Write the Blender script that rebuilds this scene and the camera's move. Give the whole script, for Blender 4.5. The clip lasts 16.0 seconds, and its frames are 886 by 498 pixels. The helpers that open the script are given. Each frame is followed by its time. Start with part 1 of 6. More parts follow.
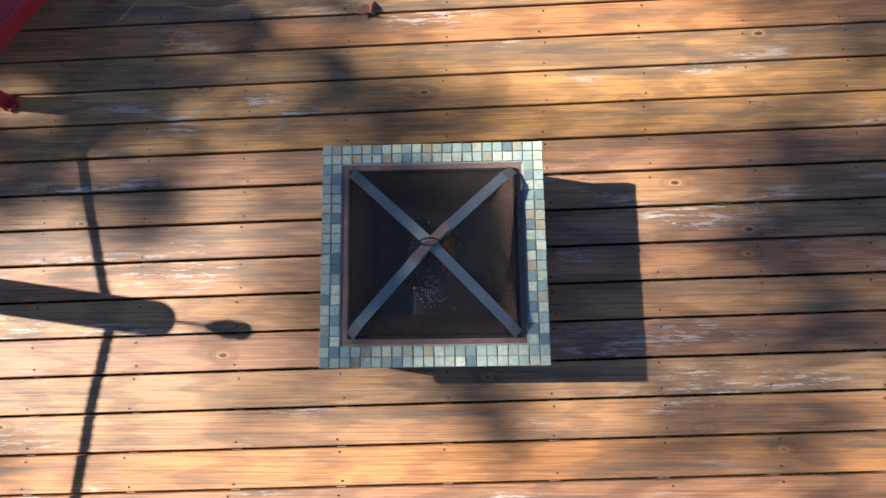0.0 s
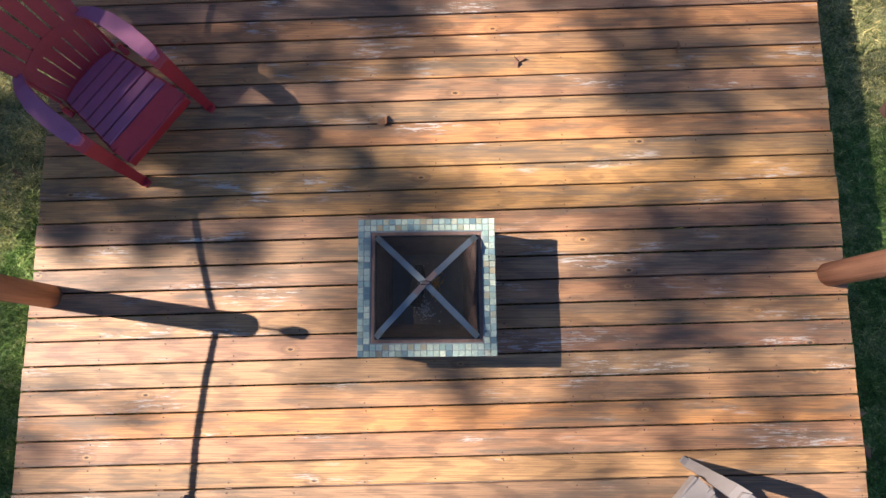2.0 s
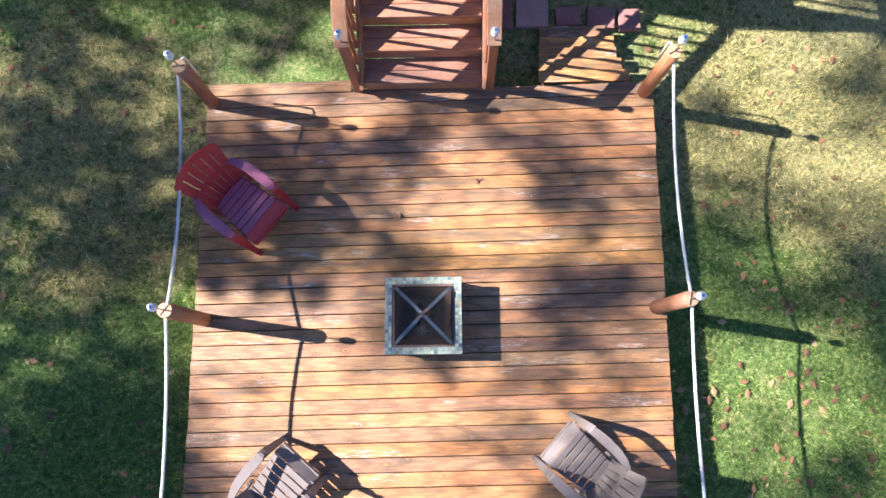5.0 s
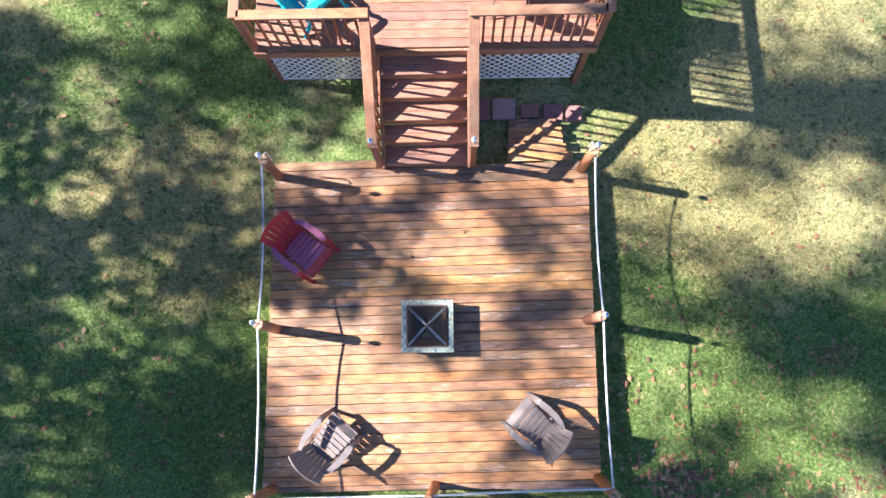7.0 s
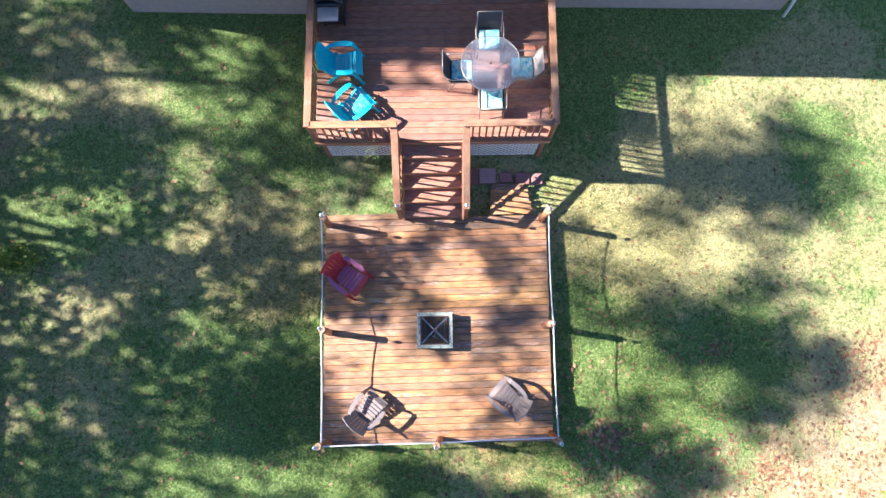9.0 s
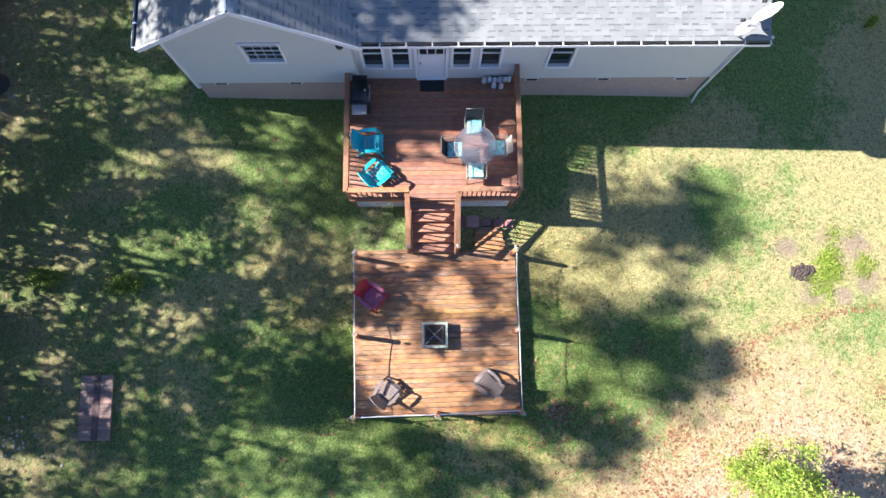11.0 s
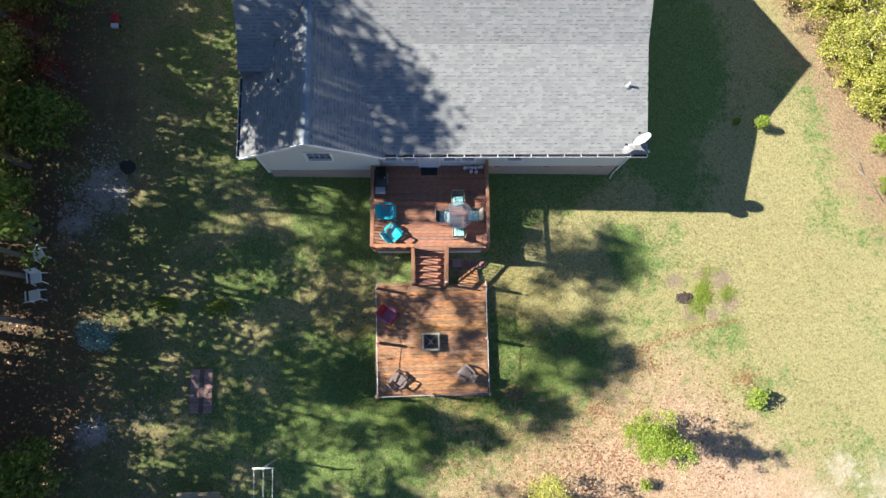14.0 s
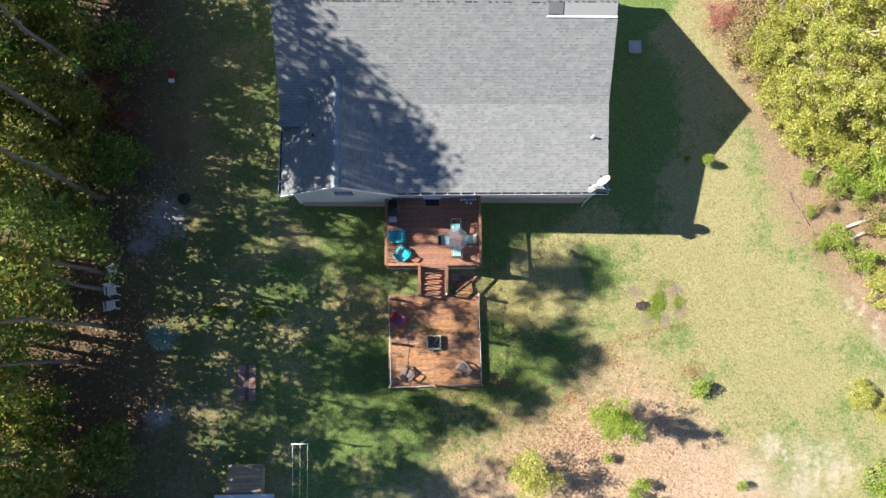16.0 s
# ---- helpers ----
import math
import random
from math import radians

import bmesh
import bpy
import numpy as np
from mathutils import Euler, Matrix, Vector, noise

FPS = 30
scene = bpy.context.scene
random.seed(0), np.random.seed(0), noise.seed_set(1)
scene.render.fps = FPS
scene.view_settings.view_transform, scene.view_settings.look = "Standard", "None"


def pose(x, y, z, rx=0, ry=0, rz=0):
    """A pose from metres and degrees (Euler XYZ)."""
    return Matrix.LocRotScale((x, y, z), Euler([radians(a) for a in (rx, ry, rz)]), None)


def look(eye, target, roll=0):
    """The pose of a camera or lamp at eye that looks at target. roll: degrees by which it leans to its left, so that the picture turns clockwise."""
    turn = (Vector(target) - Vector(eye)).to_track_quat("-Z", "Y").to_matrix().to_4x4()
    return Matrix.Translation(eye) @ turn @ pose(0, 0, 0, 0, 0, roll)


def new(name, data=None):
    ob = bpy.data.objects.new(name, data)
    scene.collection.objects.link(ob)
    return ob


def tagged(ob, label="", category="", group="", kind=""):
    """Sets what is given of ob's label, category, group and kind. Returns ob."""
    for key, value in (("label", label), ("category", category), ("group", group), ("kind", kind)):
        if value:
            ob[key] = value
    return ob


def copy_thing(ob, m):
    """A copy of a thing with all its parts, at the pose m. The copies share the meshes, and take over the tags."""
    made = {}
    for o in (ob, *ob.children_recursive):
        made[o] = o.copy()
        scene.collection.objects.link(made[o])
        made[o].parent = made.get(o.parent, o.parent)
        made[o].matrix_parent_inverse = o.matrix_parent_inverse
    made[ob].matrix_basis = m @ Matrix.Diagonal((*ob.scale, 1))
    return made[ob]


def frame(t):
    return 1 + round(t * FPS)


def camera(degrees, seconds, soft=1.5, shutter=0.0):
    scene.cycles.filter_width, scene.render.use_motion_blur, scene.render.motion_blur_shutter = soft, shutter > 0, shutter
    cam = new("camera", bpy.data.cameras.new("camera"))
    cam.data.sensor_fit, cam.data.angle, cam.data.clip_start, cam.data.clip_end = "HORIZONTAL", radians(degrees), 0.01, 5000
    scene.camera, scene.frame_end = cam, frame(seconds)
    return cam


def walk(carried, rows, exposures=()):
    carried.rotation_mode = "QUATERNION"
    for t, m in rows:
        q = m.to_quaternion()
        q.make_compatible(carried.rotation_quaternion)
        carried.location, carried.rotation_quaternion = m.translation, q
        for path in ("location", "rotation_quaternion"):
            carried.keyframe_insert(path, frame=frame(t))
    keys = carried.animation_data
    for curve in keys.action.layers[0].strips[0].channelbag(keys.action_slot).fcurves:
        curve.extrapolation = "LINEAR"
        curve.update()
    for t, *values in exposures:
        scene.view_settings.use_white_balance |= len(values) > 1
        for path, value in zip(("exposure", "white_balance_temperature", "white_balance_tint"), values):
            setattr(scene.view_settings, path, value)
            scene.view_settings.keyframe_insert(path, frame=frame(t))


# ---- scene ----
cam = camera(70.0, 16.0)
# seconds, eye x y z, tilt, lean, turn
ROWS = [
    (0.0, 0.069, -0.434, 2.413, 9.24, 1.99, -0.45),
    (0.5, 0.076, -0.421, 2.638, 8.85, 1.69, -0.36),
    (1.0, 0.096, -0.417, 2.989, 8.76, 1.40, -0.29),
    (1.5, 0.108, -0.426, 3.375, 8.84, 1.17, -0.23),
    (2.0, 0.115, -0.443, 3.768, 9.02, 1.01, -0.19),
    (2.5, 0.124, -0.463, 4.165, 9.22, 0.94, -0.16),
    (3.0, 0.142, -0.482, 4.573, 9.42, 0.93, -0.14),
    (3.5, 0.171, -0.498, 5.003, 9.58, 0.99, -0.13),
    (4.0, 0.209, -0.509, 5.467, 9.70, 1.10, -0.13),
    (4.5, 0.256, -0.515, 5.976, 9.77, 1.23, -0.13),
    (5.0, 0.305, -0.519, 6.543, 9.79, 1.36, -0.15),
    (5.5, 0.354, -0.521, 7.175, 9.78, 1.48, -0.17),
    (6.0, 0.396, -0.524, 7.880, 9.74, 1.56, -0.20),
    (6.5, 0.426, -0.530, 8.664, 9.69, 1.59, -0.23),
    (7.0, 0.442, -0.540, 9.531, 9.64, 1.56, -0.28),
    (7.5, 0.440, -0.556, 10.480, 9.59, 1.46, -0.32),
    (8.0, 0.418, -0.578, 11.511, 9.56, 1.30, -0.37),
    (8.5, 0.378, -0.605, 12.619, 9.55, 1.07, -0.42),
    (9.0, 0.320, -0.638, 13.797, 9.57, 0.78, -0.47),
    (9.5, 0.248, -0.674, 15.038, 9.61, 0.45, -0.53),
    (10.0, 0.166, -0.712, 16.333, 9.66, 0.09, -0.57),
    (10.5, 0.077, -0.748, 17.674, 9.73, -0.28, -0.61),
    (11.0, -0.011, -0.781, 19.053, 9.80, -0.64, -0.65),
    (11.5, -0.094, -0.807, 20.466, 9.87, -0.97, -0.68),
    (12.0, -0.167, -0.825, 21.911, 9.91, -1.25, -0.70),
    (12.5, -0.228, -0.830, 23.387, 9.92, -1.47, -0.71),
    (13.0, -0.274, -0.824, 24.896, 9.90, -1.61, -0.71),
    (13.5, -0.308, -0.805, 26.439, 9.83, -1.69, -0.71),
    (14.0, -0.338, -0.776, 28.015, 9.73, -1.70, -0.70),
    (14.5, -0.374, -0.741, 29.613, 9.60, -1.69, -0.69),
    (15.0, -0.435, -0.709, 31.211, 9.48, -1.69, -0.70),
    (15.5, -0.547, -0.688, 32.765, 9.39, -1.77, -0.72),
    (16.0, -0.746, -0.696, 34.203, 9.40, -2.02, -0.76),
]
EXPOSURES = [(0.0, 1.3, 6250, 10), (3.0, 1.59, 6250, 12), (6.0, 1.93, 6000, 16), (9.0, 2.06, 5950, 16), (12.0, 1.56, 6350, 13), (16.0, 1.22, 6600, 10)]
walk(cam, [(t, pose(x, y, z, rx, ry, rz)) for t, x, y, z, rx, ry, rz in ROWS], EXPOSURES)

# ---- light ----
SUN_UP = radians(39.0)
SUN_DIR = Vector((0.985 * math.cos(SUN_UP), -0.172 * math.cos(SUN_UP), -math.sin(SUN_UP)))
world = bpy.data.worlds.new("sky")
scene.world = world
world.use_nodes = True
sky = world.node_tree.nodes.new("ShaderNodeTexSky")
sky.sky_type, sky.sun_disc = "NISHITA", False
sky.air_density, sky.dust_density, sky.ozone_density, sky.altitude = 1.0, 0.2, 3.0, 1200.0
sky.sun_elevation, sky.sun_rotation = SUN_UP, radians(280)
clear = world.node_tree.nodes.new("ShaderNodeVectorMath")
clear.operation = "MULTIPLY"
clear.inputs[1].default_value = (0.9, 0.97, 1.13)
world.node_tree.links.new(sky.outputs[0], clear.inputs[0])
world.node_tree.links.new(clear.outputs[0], world.node_tree.nodes["Background"].inputs[0])
world.node_tree.nodes["Background"].inputs[1].default_value = 0.057
sun_data = bpy.data.lights.new("sun", "SUN")
sun_data.energy, sun_data.angle, sun_data.color = 5.0, radians(0.55), (1.0, 0.95, 0.88)
sun = new("sun", sun_data)
sun.matrix_world = look(-60 * SUN_DIR, (0, 0, 0))


def gz(x, y):
    """Height of the lawn, which falls gently to the east."""
    x, y = max(-45, min(45, x)), max(-45, min(45, y))
    return -0.28 - 0.05 * x + 0.02 * y


# ---- materials ----
def material(name, rough=0.6, metal=0.0):
    m = bpy.data.materials.new(name)
    m.use_nodes = True
    b = m.node_tree.nodes["Principled BSDF"]
    b.inputs["Roughness"].default_value, b.inputs["Metallic"].default_value = rough, metal
    return m, m.node_tree, b


def nd(nt, kind, ins=None, operation=""):
    n = nt.nodes.new("ShaderNode" + kind)
    if operation:
        n.operation = operation
    for k, v in (ins or {}).items():
        if isinstance(v, bpy.types.NodeSocket):
            nt.links.new(v, n.inputs[k])
        else:
            n.inputs[k].default_value = v
    return n


def col(c):
    return (*c, 1.0)


def mixc(nt, fac, a, b, how="MIX"):
    n = nt.nodes.new("ShaderNodeMix")
    n.data_type, n.blend_type = "RGBA", how
    for i, v in ((0, fac), (6, a), (7, b)):
        if isinstance(v, bpy.types.NodeSocket):
            nt.links.new(v, n.inputs[i])
        else:
            n.inputs[i].default_value = col(v) if i else v
    return n.outputs[2]


def ramp(nt, fac, *stops):
    n = nt.nodes.new("ShaderNodeValToRGB")
    nt.links.new(fac, n.inputs[0])
    e = n.color_ramp.elements
    while len(e) < len(stops):
        e.new(0.5)
    for el, (p, c) in zip(e, stops):
        el.position = p
        el.color = col(c) if isinstance(c, tuple) else (c, c, c, 1)
    return n.outputs[0]


def math_(nt, op, a, b=0.0, clamp=False):
    n = nt.nodes.new("ShaderNodeMath")
    n.operation, n.use_clamp = op, clamp
    for i, v in ((0, a), (1, b)):
        if isinstance(v, bpy.types.NodeSocket):
            nt.links.new(v, n.inputs[i])
        else:
            n.inputs[i].default_value = v
    return n.outputs[0]


def noise_(nt, vec, scale, detail=4.0, rough=0.55, distort=0.0):
    return nd(nt, "TexNoise", {"Vector": vec, "Scale": scale, "Detail": detail, "Roughness": rough, "Distortion": distort}).outputs["Fac"]


def scaled(nt, vec, s, off=None):
    n = nd(nt, "VectorMath", {0: vec, 1: s}, operation="MULTIPLY")
    if off is None:
        return n.outputs[0]
    return nd(nt, "VectorMath", {0: n.outputs[0], 1: off}, operation="ADD").outputs[0]


def bump(nt, b, height, strength=0.3, dist=0.01):
    n = nd(nt, "Bump", {"Height": height, "Strength": strength, "Distance": dist})
    nt.links.new(n.outputs[0], b.inputs["Normal"])


def place(nt):
    return nd(nt, "NewGeometry").outputs["Position"]


def per_object(nt):
    return nd(nt, "ObjectInfo").outputs["Random"]


def per_island(nt):
    return nd(nt, "NewGeometry").outputs["Random Per Island"]


def set_base(nt, b, c):
    nt.links.new(c, b.inputs["Base Color"])


def deck_wood(name, light, mid, dark, grey, along="x", worn=1.0):
    """Stained deck board: grain along one axis, each board its own tone, knots, grey and flaked places."""
    m, nt, b = material(name, 0.62)
    rnd = per_object(nt)
    pos = place(nt)
    off = nd(nt, "CombineXYZ", {"X": math_(nt, "MULTIPLY", rnd, 37.0), "Y": math_(nt, "MULTIPLY", rnd, 91.0), "Z": math_(nt, "MULTIPLY", rnd, 53.0)}).outputs[0]
    st = {"x": (1.6, 34.0, 34.0), "y": (34.0, 1.6, 34.0), "z": (34.0, 34.0, 1.6)}[along]
    st2 = {"x": (0.5, 5.0, 5.0), "y": (5.0, 0.5, 5.0), "z": (5.0, 5.0, 0.5)}[along]
    grain = noise_(nt, scaled(nt, pos, st, off), 1.0, 6.0, 0.62, 0.6)
    broad = noise_(nt, scaled(nt, pos, st2, off), 1.0, 4.0, 0.6)
    ring = nd(nt, "TexWave", {"Vector": scaled(nt, pos, {"x": (0.55, 8.0, 8.0), "y": (8.0, 0.55, 8.0), "z": (8.0, 8.0, 0.55)}[along], off), "Scale": 1.6, "Distortion": 7.0, "Detail": 3.0, "Detail Scale": 0.9}).outputs["Fac"]
    lines = noise_(nt, scaled(nt, pos, tuple(s * 5.2 if s > 2 else s * 1.5 for s in st), off), 1.0, 5.0, 0.7)
    base = mixc(nt, ramp(nt, broad, (0.3, 0.0), (0.7, 1.0)), light, mid)
    base = mixc(nt, math_(nt, "MULTIPLY", ramp(nt, ring, (0.58, 0.0), (0.86, 1.0)), 0.36), base, dark)
    base = mixc(nt, math_(nt, "MULTIPLY", ramp(nt, lines, (0.5, 0.0), (0.57, 1.0)), 0.5), base, dark)
    base = mixc(nt, math_(nt, "MULTIPLY", ramp(nt, lines, (0.34, 1.0), (0.46, 0.0)), 0.22), base, tuple(min(1.0, 1.3 * v) for v in light))
    base = mixc(nt, math_(nt, "MULTIPLY", ramp(nt, grain, (0.3, 1.0), (0.43, 0.0)), 0.45), base, dark)
    tone = nd(nt, "HueSaturation", {"Hue": math_(nt, "ADD", 0.49, math_(nt, "MULTIPLY", math_(nt, "FRACT", math_(nt, "MULTIPLY", rnd, 7.31)), 0.014)), "Saturation": math_(nt, "ADD", 0.86, math_(nt, "MULTIPLY", rnd, 0.16)), "Value": math_(nt, "ADD", 0.74, math_(nt, "MULTIPLY", rnd, 0.46)), "Color": base}).outputs[0]
    # weathered lengths where the stain has gone grey-brown between the grain
    patch = noise_(nt, scaled(nt, pos, tuple(0.6 * s for s in st2), off), 3.0, 5.0, 0.7)
    weathered = math_(nt, "MULTIPLY", ramp(nt, patch, (0.48, 0.0), (0.6, 1.0)), ramp(nt, grain, (0.4, 1.0), (0.68, 0.3)))
    tone = mixc(nt, math_(nt, "MULTIPLY", weathered, 0.85 * worn), tone, grey)
    # knots: a dark eye in a ring of swirled grain
    vor = nd(nt, "TexVoronoi", {"Vector": scaled(nt, pos, {"x": (3.4, 6.8, 6.8), "y": (6.8, 3.4, 6.8), "z": (6.8, 6.8, 3.4)}[along], off), "Scale": 1.0, "Randomness": 1.0})
    few = ramp(nt, nd(nt, "SeparateColor", {0: vor.outputs["Color"]}).outputs[0], (0.4, 0.0), (0.44, 1.0))
    eye = ramp(nt, vor.outputs["Distance"], (0.04, 1.0), (0.065, 0.0))
    pale = ramp(nt, vor.outputs["Distance"], (0.055, 0.0), (0.08, 0.8), (0.11, 0.0))
    halo = ramp(nt, vor.outputs["Distance"], (0.06, 0.0), (0.1, 0.7), (0.13, 0.1), (0.17, 0.6), (0.24, 0.0))
    tone = mixc(nt, math_(nt, "MULTIPLY", math_(nt, "MULTIPLY", halo, few), 0.6), tone, dark)
    tone = mixc(nt, math_(nt, "MULTIPLY", math_(nt, "MULTIPLY", pale, few), 0.6 * worn), tone, tuple(min(1.0, 1.25 * v) for v in light))
    tone = mixc(nt, math_(nt, "MULTIPLY", math_(nt, "MULTIPLY", eye, few), 0.85), tone, tuple(0.3 * v for v in dark))
    # flaked stain showing bare wood
    fl = noise_(nt, scaled(nt, pos, {"x": (7.0, 60.0, 60.0), "y": (60.0, 7.0, 60.0), "z": (60.0, 60.0, 7.0)}[along], off), 1.0, 4.0, 0.8)
    where = noise_(nt, scaled(nt, pos, (1.5, 4.5, 1.0), off), 1.0, 2.0)
    flake = math_(nt, "MULTIPLY", ramp(nt, fl, (0.53, 0.0), (0.58, 1.0)), ramp(nt, where, (0.57, 0.0), (0.65, 1.0)))
    tone = mixc(nt, math_(nt, "MULTIPLY", flake, 0.7 * worn), tone, (0.56, 0.49, 0.42))
    set_base(nt, b, tone)
    nt.links.new(math_(nt, "ADD", 0.45, math_(nt, "MULTIPLY", patch, 0.35)), b.inputs["Roughness"])
    bump(nt, b, math_(nt, "ADD", grain, math_(nt, "MULTIPLY", lines, 0.8)), 0.4, 0.004)
    return m


LOW_WOOD = deck_wood("stained_deck_board", (0.55, 0.272, 0.088), (0.405, 0.182, 0.057), (0.115, 0.054, 0.026), (0.135, 0.093, 0.06))
UP_WOOD = deck_wood("red_brown_deck_board", (0.42, 0.19, 0.09), (0.32, 0.134, 0.064), (0.16, 0.07, 0.044), (0.32, 0.2, 0.15), worn=0.5)
RAIL_X = deck_wood("rail_wood_along_x", (0.45, 0.2, 0.08), (0.33, 0.135, 0.05), (0.17, 0.064, 0.03), (0.38, 0.24, 0.15), worn=0.7)
RAIL_Y = deck_wood("rail_wood_along_y", (0.45, 0.2, 0.08), (0.33, 0.135, 0.05), (0.17, 0.064, 0.03), (0.38, 0.24, 0.15), "y", 0.7)
RAIL_Z = deck_wood("rail_wood_upright", (0.4, 0.155, 0.062), (0.3, 0.105, 0.04), (0.15, 0.05, 0.022), (0.32, 0.17, 0.1), "z", 0.4)
POST_WOOD = deck_wood("round_post_wood", (0.52, 0.215, 0.065), (0.42, 0.15, 0.04), (0.22, 0.075, 0.024), (0.3, 0.15, 0.08), "z", 0.4)
END_GRAIN = deck_wood("post_end_grain", (0.62, 0.36, 0.17), (0.52, 0.28, 0.12), (0.34, 0.16, 0.07), (0.5, 0.33, 0.2), "x", 0.4)
PALLET_WOOD = deck_wood("weathered_bridge_plank", (0.42, 0.24, 0.17), (0.32, 0.17, 0.125), (0.14, 0.075, 0.058), (0.3, 0.24, 0.21))
SHED_WOOD = deck_wood("yellow_weathered_plank", (0.5, 0.38, 0.18), (0.4, 0.3, 0.14), (0.25, 0.17, 0.08), (0.42, 0.37, 0.28))


def plain(name, c, rough=0.5, metal=0.0, vary=0.25, scale=14.0, bumpy=0.0, dirt=(0.25, 0.22, 0.18), spec=0.5):
    """A painted, plastic or metal surface with a little uneven tone and grime."""
    m, nt, b = material(name, rough, metal)
    pos = place(nt)
    n1 = noise_(nt, pos, scale, 5.0, 0.6)
    n2 = noise_(nt, pos, scale * 7, 3.0, 0.6)
    tone = mixc(nt, ramp(nt, n1, (0.35, 0.0), (0.7, vary)), c, tuple(0.55 * v for v in c))
    tone = mixc(nt, ramp(nt, n2, (0.6, 0.0), (0.78, vary * 0.8)), tone, dirt)
    set_base(nt, b, tone)
    b.inputs["Specular IOR Level"].default_value = spec
    nt.links.new(math_(nt, "ADD", rough - 0.08, math_(nt, "MULTIPLY", n1, 0.16)), b.inputs["Roughness"])
    if bumpy:
        bump(nt, b, n2, bumpy, 0.003)
    return m


RED_PLASTIC = plain("faded_red_plastic", (0.38, 0.022, 0.03), 0.42, vary=0.3, dirt=(0.4, 0.2, 0.24))
RED_ARM = plain("sun_bleached_red_plastic", (0.42, 0.12, 0.2), 0.5, vary=0.25, dirt=(0.5, 0.3, 0.36))
GREY_PLASTIC = plain("taupe_plastic", (0.2, 0.165, 0.15), 0.5, vary=0.35, dirt=(0.16, 0.13, 0.12))
AQUA_PLASTIC = plain("turquoise_plastic", (0.012, 0.5, 0.58), 0.38, vary=0.15, dirt=(0.1, 0.45, 0.5))
WHITE_PAINT = plain("white_paint", (0.78, 0.78, 0.76), 0.5, vary=0.1, dirt=(0.45, 0.45, 0.4))
WHITE_LATTICE = plain("white_lattice_plastic", (0.8, 0.8, 0.78), 0.5, vary=0.12, dirt=(0.4, 0.42, 0.36))
ROPE_WHITE = plain("white_rope_fibre", (0.68, 0.68, 0.66), 0.8, vary=0.25, scale=30, bumpy=0.4)
DARK_STEEL = plain("dark_painted_steel", (0.02, 0.022, 0.026), 0.45, 0.3, vary=0.3)
STEEL = plain("brushed_steel", (0.5, 0.5, 0.5), 0.3, 0.9, vary=0.3)
GALV = plain("galvanised_steel", (0.55, 0.56, 0.56), 0.42, 0.7, vary=0.3)
RUST = plain("rusted_steel_pan", (0.24, 0.14, 0.105), 0.75, 0.2, vary=0.6, scale=22, bumpy=0.3, dirt=(0.3, 0.12, 0.05))
PAN = plain("sooty_pan_floor", (0.16, 0.13, 0.11), 0.85, 0.1, vary=0.6, scale=12, bumpy=0.4, dirt=(0.3, 0.22, 0.15))
STRAP = plain("heat_blued_steel_strap", (0.2, 0.22, 0.23), 0.5, 0.5, vary=0.45, scale=8, dirt=(0.32, 0.2, 0.14))
COPPER = plain("heat_browned_strap", (0.34, 0.22, 0.17), 0.4, 0.75, vary=0.4, scale=9)
WIRE = plain("black_wire", (0.035, 0.03, 0.026), 0.5, 0.5, vary=0.3)
MESH_WIRE = plain("rust_browned_wire", (0.085, 0.075, 0.058), 0.55, 0.3, vary=0.3)
ASH = plain("pale_ash", (0.5, 0.48, 0.46), 0.95, vary=0.5, scale=40, bumpy=0.5)
CHAR = plain("charred_log", (0.03, 0.027, 0.025), 0.9, vary=0.4, scale=30, bumpy=0.6, dirt=(0.3, 0.28, 0.26))
CHIPS = plain("orange_wood_chips", (0.5, 0.24, 0.05), 0.9, vary=0.5, scale=90, bumpy=0.8)
GROUT = plain("grey_grout", (0.3, 0.31, 0.3), 0.9, vary=0.3, scale=40)
SIDING = plain("pale_grey_green_vinyl_siding", (0.6, 0.61, 0.56), 0.55, vary=0.08, dirt=(0.42, 0.42, 0.38))
FOUNDATION = plain("stuccoed_foundation", (0.46, 0.36, 0.3), 0.9, vary=0.35, scale=9, bumpy=0.3)
GUTTER = plain("white_gutter", (0.82, 0.82, 0.82), 0.4, vary=0.1)
TRIM = plain("white_trim", (0.8, 0.8, 0.79), 0.5, vary=0.08)
BLACK_MAT = plain("black_rubber_mat", (0.018, 0.02, 0.022), 0.85, vary=0.3, scale=60, bumpy=0.4)
BLACK_PLASTIC = plain("black_plastic", (0.02, 0.02, 0.02), 0.5, vary=0.2)
JUG = plain("cloudy_white_jug_plastic", (0.66, 0.7, 0.74), 0.4, vary=0.2)
BLUE_CAP = plain("blue_solar_cell", (0.02, 0.1, 0.3), 0.2, vary=0.1)
SLING_DARK = plain("dark_sling_fabric", (0.06, 0.055, 0.055), 0.8, vary=0.2, scale=80)
SLING_TAN = plain("tan_sling_fabric", (0.38, 0.33, 0.28), 0.8, vary=0.2, scale=80)
TABLE_METAL = plain("bronze_table_metal", (0.3, 0.26, 0.23), 0.4, 0.5, vary=0.2)
PAVER = plain("red_concrete_paver", (0.33, 0.16, 0.14), 0.88, vary=0.5, scale=9, bumpy=0.35, dirt=(0.12, 0.09, 0.08))
PAVER_PALE = plain("pink_concrete_paver", (0.5, 0.32, 0.29), 0.88, vary=0.35, scale=9, bumpy=0.3, dirt=(0.2, 0.15, 0.13))
